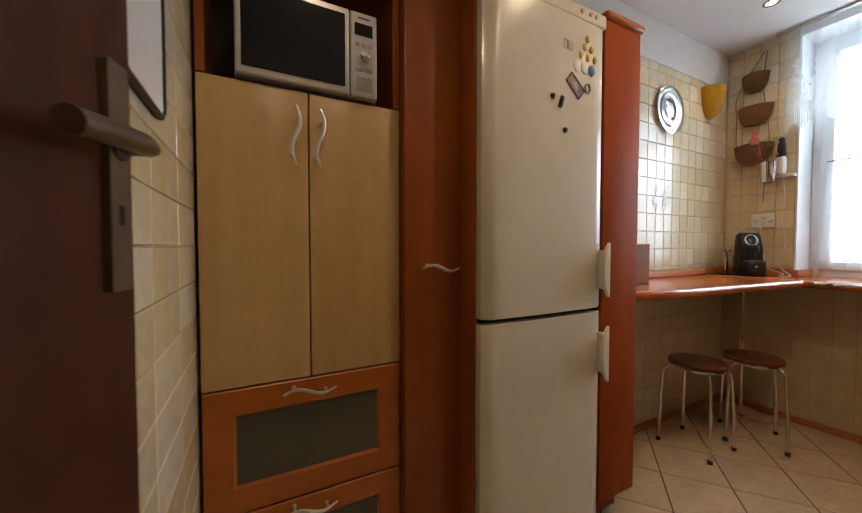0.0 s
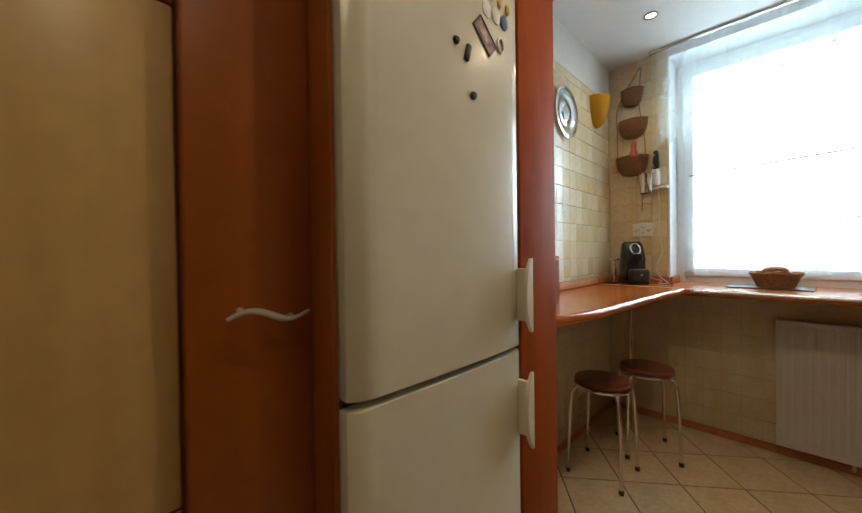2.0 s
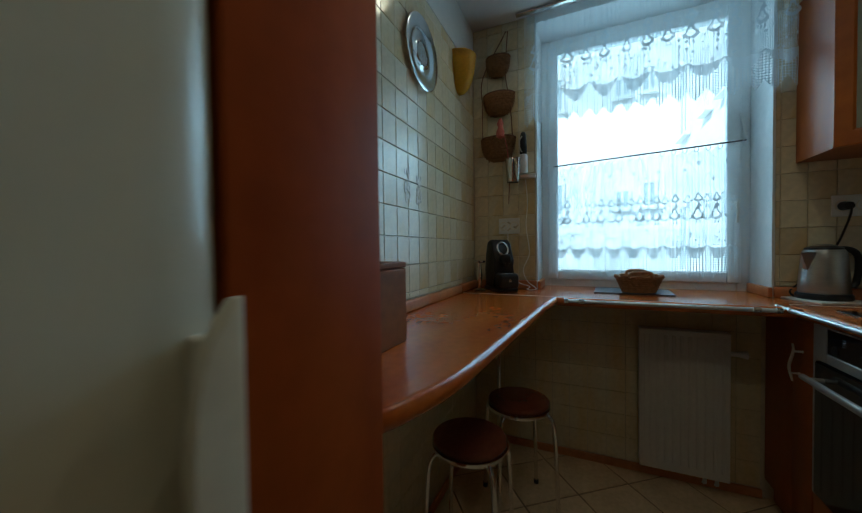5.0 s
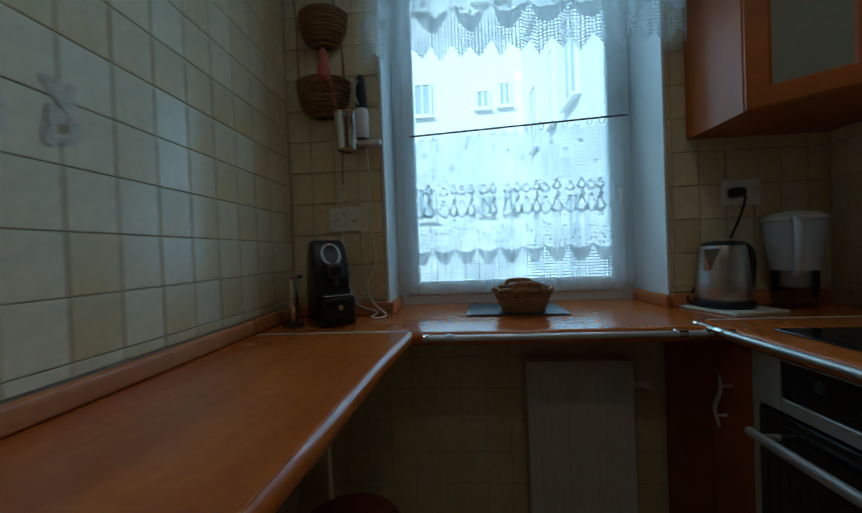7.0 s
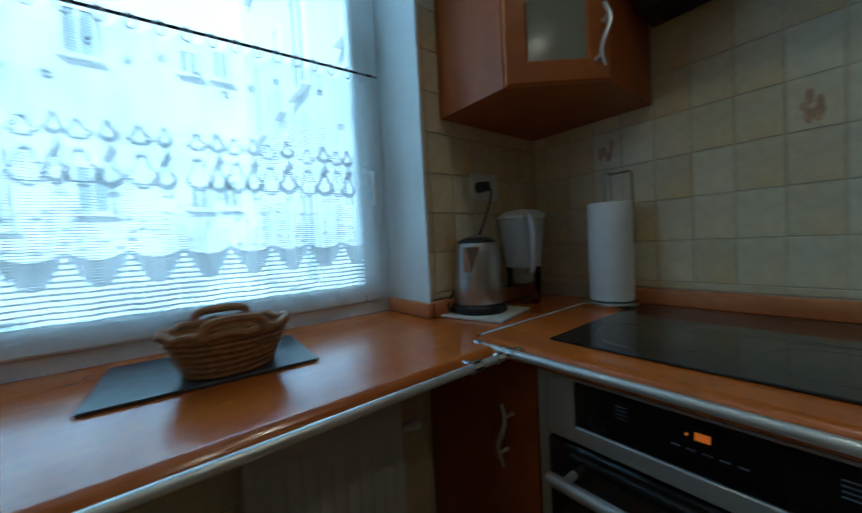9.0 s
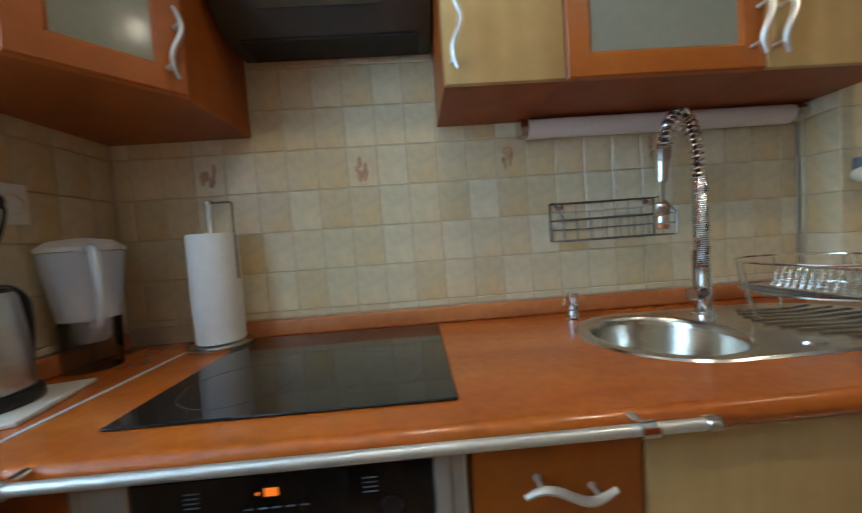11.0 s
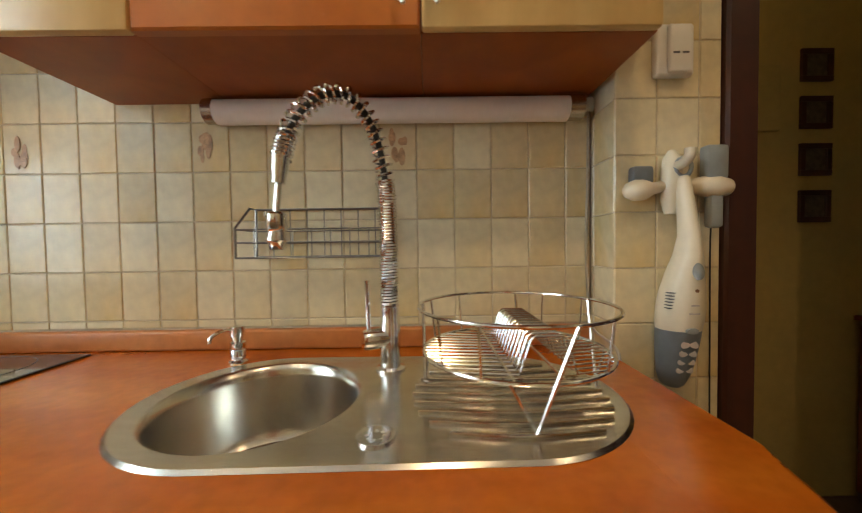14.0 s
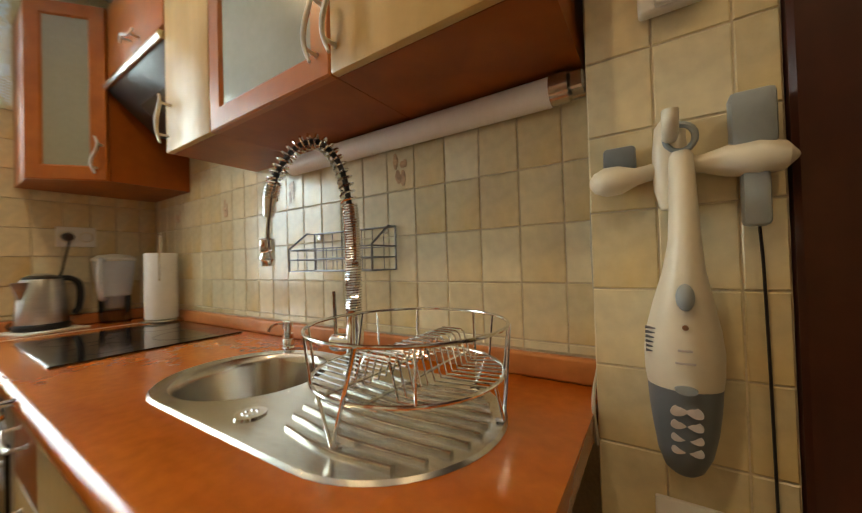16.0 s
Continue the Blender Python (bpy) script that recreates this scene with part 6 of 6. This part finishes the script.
# ---- wire basket on the tiles ----
caddy = thing("wire_basket", (1.66, -0.44, 1.22), "chrome wire basket hanging on the tiles behind the tap", "basket")
wx0, wx1, wy0, wy1, wz0, wz1 = 1.512, 1.858, -0.472, -0.375, 1.215, 1.335
bm = None
for z, ya in ((wz0, wy1), (wz0 + 0.035, wy1), (wz0 + 0.065, wy1)):
    bm = sweep([(wx0, wy0, z), (wx1, wy0, z), (wx1, ya, z), (wx0, ya, z)], 0.0021, 6, bm, closed=True)
sweep([(wx0, wy0, wz1), (wx1, wy0, wz1)], 0.003, 6, bm)
for sx in (wx0, wx1):
    sweep([(sx, wy0, wz0), (sx, wy0, wz1), (sx, wy0 + 0.03, wz1), (sx, wy1, wz0 + 0.068), (sx, wy1, wz0)], 0.003, 6, bm)
part("frame", bm, DARKWIRE, caddy, smooth=True)
for i in range(1, 8):
    x = wx0 + (wx1 - wx0) * i / 8
    part("wire", sweep([(x, wy0, wz1), (x, wy0, wz0), (x, wy1, wz0), (x, wy1, wz0 + 0.066)], 0.0013, 5), DARKWIRE, caddy)
for x in (wx0 + 0.03, wx1 - 0.03):
    part("screw_eye", lathe([(0.008, 0), (0.008, 0.004), (0, 0.005)], (x, wy0 + 0.002, wz1 - 0.012), 14, m=pose(0, 0, 0, -90)), SATIN, caddy, smooth=True)

# ---- dish rack ----
rack = thing("dish_rack", (1.275, -0.19, WT), "round chrome wire dish rack standing on the drainer", "dish rack")
rcx, rcy = 1.270, -0.20


def hoop(rx, z, wire, n=48, bm=None, tilt=0.0):
    return sweep([(rcx + rx * math.cos(2 * math.pi * i / n), rcy + rx * math.sin(2 * math.pi * i / n), z + tilt * math.sin(2 * math.pi * i / n)) for i in range(n)], wire, 8, bm, closed=True)


part("top_hoop", hoop(0.169, 1.13, 0.003), WIRE, rack, smooth=True)
part("lower_hoop", hoop(0.160, 1.052, 0.0032), WIRE, rack, smooth=True)
for a0, slant in ((86.5, 18), (190, 11), (-8, -11), (251, 4)):
    a, b = radians(a0), radians(a0 + slant)
    foot = (rcx + 0.161 * math.cos(a), rcy + 0.161 * math.sin(a), WT + 0.008)
    top = (rcx + 0.171 * math.cos(b), rcy + 0.171 * math.sin(b), 1.13)
    toe = (rcx + 0.148 * math.cos(a + 0.03), rcy + 0.148 * math.sin(a + 0.03), WT + 0.0065)
    brace = (rcx + 0.161 * math.cos(a - 0.22), rcy + 0.161 * math.sin(a - 0.22), 1.052)
    part("brace", sweep([brace, foot], 0.0026, 6), WIRE, rack)
    part("leg", sweep(smooth_path([top, tuple(0.12 * p + 0.88 * q for p, q in zip(top, foot)), foot, toe], 3), 0.0031, 7), WIRE, rack, smooth=True)
for i in range(17):
    y = rcy - 0.145 + i * 0.0182
    half = math.sqrt(max(0.0, 0.158 ** 2 - (y - rcy) ** 2))
    if half < 0.05:
        continue
    x0, x1 = rcx - half, rcx + half
    pts = [(x0, y, 1.052), (max(x0, 1.205), y, 1.047)]
    if 1 < i < 15:
        pts += [(1.219, y, 1.098), (1.226, y, 1.103), (1.266, y, 1.103), (1.273, y, 1.098)]
    pts += [(1.29, y, 1.047), (x1, y, 1.052)]
    part("wire", sweep(pts, 0.0019, 5), WIRE, rack)
for x in (rcx - 0.036, rcx + 0.036):
    half = math.sqrt(0.158 ** 2 - 0.036 ** 2)
    part("cross_wire", sweep([(x, rcy - half, 1.05), (x, rcy + half, 1.05)], 0.0026, 6), WIRE, rack, smooth=True)
for a0 in (35, 60, 130, 205, 235, 300, 330):
    a = radians(a0)
    part("upright", sweep([(rcx + 0.160 * math.cos(a), rcy + 0.160 * math.sin(a), 1.052), (rcx + 0.169 * math.cos(a), rcy + 0.169 * math.sin(a), 1.128)], 0.0022, 6), WIRE, rack)

# ---- hand vacuum on the pier ----
vac = thing("hand_vacuum", (0.888, -0.30, 0.92), "ivory and blue-grey handheld vacuum hanging on its wall holder", "vacuum cleaner")
vx, vy = 0.882, -0.308


def stacked(rows, n=28):
    """Ovals stacked along z: height, half width, half depth, shift in x and y."""
    bm = bmesh.new()
    rings = [[bm.verts.new((vx + dx + w * math.cos(2 * math.pi * i / n), vy + dy + d * math.sin(2 * math.pi * i / n), z)) for i in range(n)] for z, w, d, dx, dy in rows]
    for a, b in zip(rings, rings[1:]):
        for i in range(n):
            bm.faces.new((a[i], a[(i + 1) % n], b[(i + 1) % n], b[i]))
    bm.faces.new(rings[0][::-1]), bm.faces.new(rings[-1])
    return bm


def lean(z):
    """The body hangs from its neck and leans back towards the wall lower down."""
    return -0.0022 * max(0.0, min((1.215 - z) / 0.017, 16.5))


def swell(rows):
    return stacked([(z, w * 0.87, d * 0.9, dx, dy + lean(z)) for z, w, d, dx, dy in rows])


body = part("body", swell([(1.052, 0.050, 0.044, 0, 0), (1.07, 0.0525, 0.046, 0, 0), (1.10, 0.053, 0.047, 0, 0), (1.13, 0.049, 0.045, 0, 0), (1.17, 0.039, 0.041, -0.001, 0), (1.21, 0.028, 0.034, -0.003, 0.002), (1.25, 0.0215, 0.026, -0.005, 0.002), (1.30, 0.019, 0.021, -0.006, -0.006), (1.345, 0.0178, 0.019, -0.006, -0.014), (1.372, 0.0165, 0.017, -0.006, -0.018), (1.378, 0.012, 0.013, -0.006, -0.018)]), IVORY, vac, "ivory plastic body", smooth=True)
part("dust_bowl", swell([(0.921, 0.018, 0.018, 0.002, 0), (0.928, 0.027, 0.027, 0.002, 0), (0.95, 0.037, 0.035, 0.001, 0), (0.985, 0.0435, 0.040, 0, 0), (1.02, 0.048, 0.0425, 0, 0), (1.0515, 0.050, 0.044, 0, 0)]), GREYPLASTIC, vac, "blue-grey smoky dust bowl", smooth=True)
part("switch", lathe([(0.0105, 0), (0.010, 0.006), (0.006, 0.01), (0, 0.011)], (vx - 0.002, vy + 0.0335 + lean(1.178), 1.178), 20, sy=1.7, m=pose(0, 0, 0, -80)), GREYLIGHT, body, "blue-grey switch", smooth=True)
part("lamp_hole", lathe([(0.0035, 0), (0.0035, 0.003), (0, 0.003)], (vx - 0.001, vy + 0.0385 + lean(1.139), 1.139), 12, m=pose(0, 0, 0, -90)), WICKER_D, body)
for z, w in ((1.107, 0.008), (1.09, 0.011)):
    part("print_bar", box(vx - w, vx + w, vy + 0.0395 + lean(z), vy + 0.0425 + lean(z), z, z + 0.003, 0.0005), PETAL, body)
part("release_catch", lathe([(0.013, 0), (0.012, 0.005), (0, 0.006)], (vx, vy + 0.0385 + lean(1.055), 1.055), 20, sy=0.5, m=pose(0, 0, 0, -90)), GREYLIGHT, body, smooth=True)
for i in range(4):
    for sx in (-1, 1):
        z = 1.026 - 0.019 * i
        part("print_petal", spun(lathe([(0.0125, 0), (0.012, 0.002), (0, 0.0028)], (0, 0, 0), 16, sy=0.6), Matrix.Translation((vx + sx * 0.007, vy + 0.0365 - 0.0022 * i + lean(z), z)) @ pose(0, 0, 0, -82, 0, 0) @ pose(0, 0, 0, 0, 0, sx * 32)), PETAL, vac)
for i in range(6):
    z = 1.10 + i * 0.0065
    part("vent_slot", box(vx + 0.030, vx + 0.0435, vy + 0.013 + lean(z), vy + 0.0265 + lean(z), z, z + 0.0015), TEXTDARK, body)
ringp = [(vx - 0.006 + 0.017 * math.cos(2 * math.pi * i / 20), vy - 0.016, 1.397 + 0.019 * math.sin(2 * math.pi * i / 20)) for i in range(20)]
part("hanging_ring", sweep(ringp, 0.0045, 8, closed=True), GREYLIGHT, vac, "blue-grey hanging loop", smooth=True)

holder = thing("vacuum_holder", (0.888, -0.35, 1.36), "ivory cross-shaped wall holder with grey nozzles", "holder")
bm = sweep([(0.89, -0.345, 1.30), (0.889, -0.345, 1.33), (0.888, -0.343, 1.38), (0.887, -0.343, 1.42), (0.887, -0.345, 1.437)], [0.012, 0.021, 0.023, 0.020, 0.008], 20, flat=0.9)
part("backbone", bm, IVORY, holder, smooth=True)
part("hook", sweep(smooth_path([(0.888, -0.345, 1.40), (0.888, -0.31, 1.402), (0.888, -0.292, 1.412), (0.888, -0.29, 1.428)], 4), 0.010, 10), IVORY, holder, smooth=True)
part("arm", sweep([(0.995, -0.34, 1.351), (0.988, -0.34, 1.351), (0.972, -0.338, 1.351), (0.952, -0.338, 1.352), (0.93, -0.342, 1.355), (0.905, -0.345, 1.36)], [0.006, 0.016, 0.023, 0.022, 0.013, 0.012], 18), IVORY, holder, smooth=True)
part("arm", sweep([(0.872, -0.345, 1.362), (0.85, -0.345, 1.361), (0.825, -0.34, 1.359), (0.795, -0.338, 1.357), (0.77, -0.34, 1.356), (0.757, -0.345, 1.356)], [0.012, 0.013, 0.021, 0.024, 0.019, 0.006], 18), IVORY, holder, smooth=True)
part("nozzle", box(0.775, 0.822, -0.353, -0.325, 1.372, 1.446, 0.007, 2), GREYLIGHT, holder, "blue-grey crevice nozzle", smooth=True)
part("nozzle_tip", box(0.783, 0.812, -0.351, -0.328, 1.268, 1.345, 0.007, 2), GREYLIGHT, holder, "blue-grey crevice nozzle", smooth=True)
part("brush_head", box(0.93, 0.975, -0.36, -0.335, 1.366, 1.404, 0.006, 2), GREYPLASTIC, holder, "grey brush head", smooth=True)
part("cable", sweep(smooth_path([(0.793, -0.352, 1.275), (0.789, -0.358, 1.2), (0.786, -0.36, 1.0), (0.784, -0.36, 0.7), (0.782, -0.36, 0.4)], 6), 0.0018, 6), BLACK, holder, "thin black cable", smooth=True)

pier_socket = thing("wall_socket", (0.88, Y_PIL, 0.83), "white wall socket with a dark plug under the vacuum", "socket", "wall sockets")
part("plate", box(0.838, 0.922, Y_PIL + 0.0006, Y_PIL + 0.010, 0.782, 0.866, 0.003, 2), WHITEPLASTIC, pier_socket, smooth=True)
part("plug", lathe([(0.019, 0.0), (0.019, 0.012), (0.016, 0.022), (0.011, 0.03), (0, 0.031)], (0.88, Y_PIL + 0.0102, 0.828), 24, m=pose(0, 0, 0, -90)), GREYPLASTIC, pier_socket, "dark grey plug", smooth=True)

sensor = thing("wall_sensor", (0.878, -0.35, 1.655), "white plastic switch box on the tiles", "sensor")
part("housing", box(0.838, 0.921, Y_PIL + 0.001, Y_PIL + 0.022, 1.60, 1.71, 0.006, 3), WHITEPLASTIC, sensor, smooth=True)
part("rocker", box(0.848, 0.900, Y_PIL + 0.021, Y_PIL + 0.032, 1.602, 1.705, 0.006, 3), WHITEPLASTIC, sensor, smooth=True)
for i in range(2):
    part("slot", box(0.858 + 0.02 * i, 0.872 + 0.02 * i, Y_PIL + 0.0318, Y_PIL + 0.0326, 1.641, 1.645), TEXTDARK, sensor)
bm = sweep(smooth_path([(1.008, Y_SINK + 0.006, 1.58), (1.01, Y_SINK + 0.006, 1.4), (1.014, Y_SINK + 0.006, 1.25), (1.01, Y_SINK + 0.006, 1.12), (1.008, Y_SINK + 0.02, 1.03), (1.003, -0.35, 1.0), (0.998, -0.34, 0.93)], 6), 0.0035, 6)
tagged(part("lamp_cable", bm, FRIDGE_SIDE, None, smooth=True), "grey cable running down the tiled corner", "cable")

# ---- downlights ----
for sx, sy in SPOTS:
    dl = thing("downlight", (sx, sy, CEILING), "small round recessed ceiling spotlight, switched on", "lamp", "ceiling downlights")
    part("bezel", lathe([(0.024, -0.002), (0.027, -0.006), (0.038, -0.005), (0.04, 0.0), (0.024, 0.0), (0.024, -0.002)], (sx, sy, CEILING), 28), SATIN, dl, smooth=True)
    part("bulb", lathe([(0.0235, -0.0005), (0.02, -0.003), (0, -0.004)], (sx, sy, CEILING), 24), BULB, dl, "glowing bulb", smooth=True)

# ---- hall ----
for i in range(4):
    for k, x in enumerate((-0.397,)):
        z = 1.40 + i * 0.218
        pic = thing("small_picture", (x, -1.19, z), "small dark framed picture on the ochre hall wall", "picture", "hall pictures")
        bm = box(x - 0.075, x + 0.075, -1.199, -1.185, z - 0.075, z - 0.05, 0.002)
        box(x - 0.075, x + 0.075, -1.199, -1.185, z + 0.05, z + 0.075, 0.002, bm=bm)
        box(x - 0.075, x - 0.05, -1.199, -1.1855, z - 0.05, z + 0.05, 0.002, bm=bm)
        box(x + 0.05, x + 0.075, -1.199, -1.1855, z - 0.05, z + 0.05, 0.002, bm=bm)
        part("frame", bm, DARKWOOD, pic)
        part("print", box(x - 0.05, x + 0.05, -1.199, -1.193, z - 0.05, z + 0.05), BROWNPRINT, pic, "faded brown print")
mirror = thing("octagonal_mirror", (-0.87, -0.80, 1.55), "octagonal wall mirror with a dark wooden frame", "mirror")
my, mz, hw, hh, ch = -0.80, 1.555, 0.24, 0.42, 0.13
octo = [(my - hw, mz - hh + ch), (my - hw + ch, mz - hh), (my + hw - ch, mz - hh), (my + hw, mz - hh + ch), (my + hw, mz + hh - ch), (my + hw - ch, mz + hh), (my - hw + ch, mz + hh), (my - hw, mz + hh - ch)]
part("frame", sweep([(-0.868, y, z) for y, z in octo], 0.016, 8, closed=True), DARKWOOD, mirror)
bm = bmesh.new()
f = bm.faces.new([bm.verts.new((-0.872, y, z)) for y, z in octo])
r = bmesh.ops.extrude_face_region(bm, geom=[f])
bmesh.ops.translate(bm, verts=[v for v in r["geom"] if isinstance(v, bmesh.types.BMVert)], vec=(-0.006, 0, 0))
part("glass", bm, MIRROR, mirror, "mirror glass")
chest = thing("hall_chest", (-0.72, -0.85, 0), "low dark brown chest of drawers in the hall", "chest of drawers")
part("body", box(-0.875, -0.60, -1.17, -0.60, 0.0, 0.86, 0.004), DARKWOOD, chest)
part("top", box(-0.877, -0.585, -1.185, -0.59, 0.861, 0.885, 0.005, 2), SEATWOOD, chest)
for i in range(4):
    dr = part("drawer", box(-0.599, -0.584, -1.16, -0.61, 0.05 + i * 0.2, 0.24 + i * 0.2, 0.004), SEATWOOD, chest)
    part("knob", sweep([(-0.584, -0.885, 0.15 + i * 0.2), (-0.562, -0.885, 0.15 + i * 0.2)], [0.006, 0.012], 12), SATIN, dr, smooth=True)
switch = thing("fuse_box", (-0.16, -1.19, 1.9), "ochre painted flat box on the hall wall", "box")
part("cover", box(-0.215, -0.105, -1.199, -1.175, 1.75, 2.05, 0.006, 2), YELLOWWALL, switch)

# ---- baseboards, tile prints ----
for nm, b in (("baseboard", box(1.51, X_WIN - 0.001, Y_BAR - 0.014, Y_BAR - 0.0005, 0, 0.045, 0.004)), ("baseboard", box(X_WIN - 0.014, X_WIN - 0.0005, YB, Y_BAR - 0.015, 0, 0.045, 0.004))):
    tagged(part(nm, b, TRIM, None), "narrow brown wooden baseboard along the floor", "baseboard", kind="structure")

rnd = random.Random(3)


def tile_print(x, z, y, front, w, h, mat, host):
    """Loose still-life print on a tile: jars and fruit as plain shapes, a film on the glaze."""
    bm = None
    for i in range(7):
        cxp, czp = x + rnd.uniform(-0.3, 0.3) * w, z + rnd.uniform(-0.35, 0.25) * h
        a, b = rnd.uniform(0.06, 0.14) * w, rnd.uniform(0.10, 0.26) * h
        top = 0.0005 + 0.0002 * i
        own = lathe([(1, 0), (1, top), (0, top)], (0, 0, 0), 14, m=Matrix.Diagonal((a, b, 1, 1)))
        spun(own, Matrix.Translation((cxp, y, czp)) @ pose(0, 0, 0, -90 * front, 0, 0))
        bm = merge(bm, own)
    part("tile_print", bm, mat, host, "faded still-life print on a tile")


for x in (2.453, 1.977, 1.494, 2.93):
    tile_print(x, 1.495, Y_SINK + 0.0012, 1, 0.07, 0.09, MOTIF, wall_south)
for x, z in ((2.31, 1.54), (2.405, 1.54), (2.31, 1.455), (2.405, 1.455)):
    tile_print(x, z, Y_BAR - 0.0012, -1, 0.085, 0.1, MOTIF_G, wall_north)

# ---- tiling ----
tile_wall(wall_south, "y", Y_SINK, 1, 1.004, X_WIN - 0.004, WT + 0.053, 1.88, 0.0955, 0.1265, 1.256, 1.307)
tile_wall(wall_pier, "y", Y_PIL, 1, 0.76, 1.001, 0.55, CEILING, 0.0955, 0.1265, 0.905, 1.307)
tile_wall(wall_north, "y", Y_BAR, -1, 1.505, X_WIN - 0.004, WT + 0.046, 2.36, 0.0945, 0.114, 2.312, 1.28, 0.0018, limit=290)
tile_wall(wall_north, "y", Y_BAR, -1, 1.505, X_WIN - 0.004, 0.046, WT - 0.043, 0.0945, 0.114, 2.312, 1.28, limit=0)
tile_wall(wall_east, "x", X_WIN, -1, WIN_Y1 + 0.012, Y_BAR - 0.002, WT + 0.053, CEILING, 0.0955, 0.1265, 1.28, 1.307)
tile_wall(wall_east, "x", X_WIN, -1, Y_SINK + 0.002, WIN_Y0 - 0.012, WT + 0.053, CEILING, 0.0955, 0.1265, -0.12, 1.307)
tile_wall(wall_east, "x", X_WIN, -1, YB, Y_BAR - 0.002, 0.046, WT - 0.048, 0.0955, 0.1265, 1.28, 1.307, limit=0)
PIECES.clear()
tile_wall(wall_pier, "x", 1.0, 1, Y_SINK + 0.001, Y_PIL - 0.001, WT + 0.002, CEILING, 0.0955, 0.1265, Y_PIL, 1.307)
tile_wall(wall_west, "x", X_LEFT, 1, 0.774, 1.398, 0.3, CEILING, 0.205, 0.0925, 1.14, 1.276)

# diagonal floor tiles
FA, FP = radians(38.5), 0.297
ca, sa = math.cos(FA), math.sin(FA)
FLOOR_EDGES = (((1, 0), X_WIN + 0.02), ((0, 1), Y_BAR + 0.02), ((0, -1), 0.56), ((-1, 0), 0.45))
mesh = tile_mesh("z", FP - 0.0055, FP - 0.0055, FLOORTILE)
for i in range(-16, 16):
    for j in range(-16, 16):
        u, v = (i + 0.5) * FP, (j + 0.5) * FP
        x, y = 2.662 + u * ca - v * sa, 0.755 + u * sa + v * ca
        if -0.6 < x < 3.4 and -0.75 < y < 1.75:
            piece = mesh
            cuts = [(n, lim) for n, lim in FLOOR_EDGES if x * n[0] + y * n[1] + 0.21 > lim]
            if cuts:                       # tiles along the walls are cut to fit
                own = bmesh.new()
                own.from_mesh(mesh)
                for n, lim in cuts:
                    local = Vector((n[0] * ca + n[1] * sa, n[1] * ca - n[0] * sa, 0))
                    bmesh.ops.bisect_plane(own, geom=own.verts[:] + own.edges[:] + own.faces[:], plane_co=local * (lim - x * n[0] - y * n[1]), plane_no=local, clear_outer=True)
                if not own.faces:
                    own.free()
                    continue
                piece = bpy.data.meshes.new("tile")
                own.to_mesh(piece)
                own.free()
                piece.materials.append(FLOORTILE)
            ob = new("tile", piece)
            ob.location, ob.rotation_euler, ob.parent = (x, y, -0.004 + random.uniform(-0.0003, 0.0003)), (0, 0, FA), floor
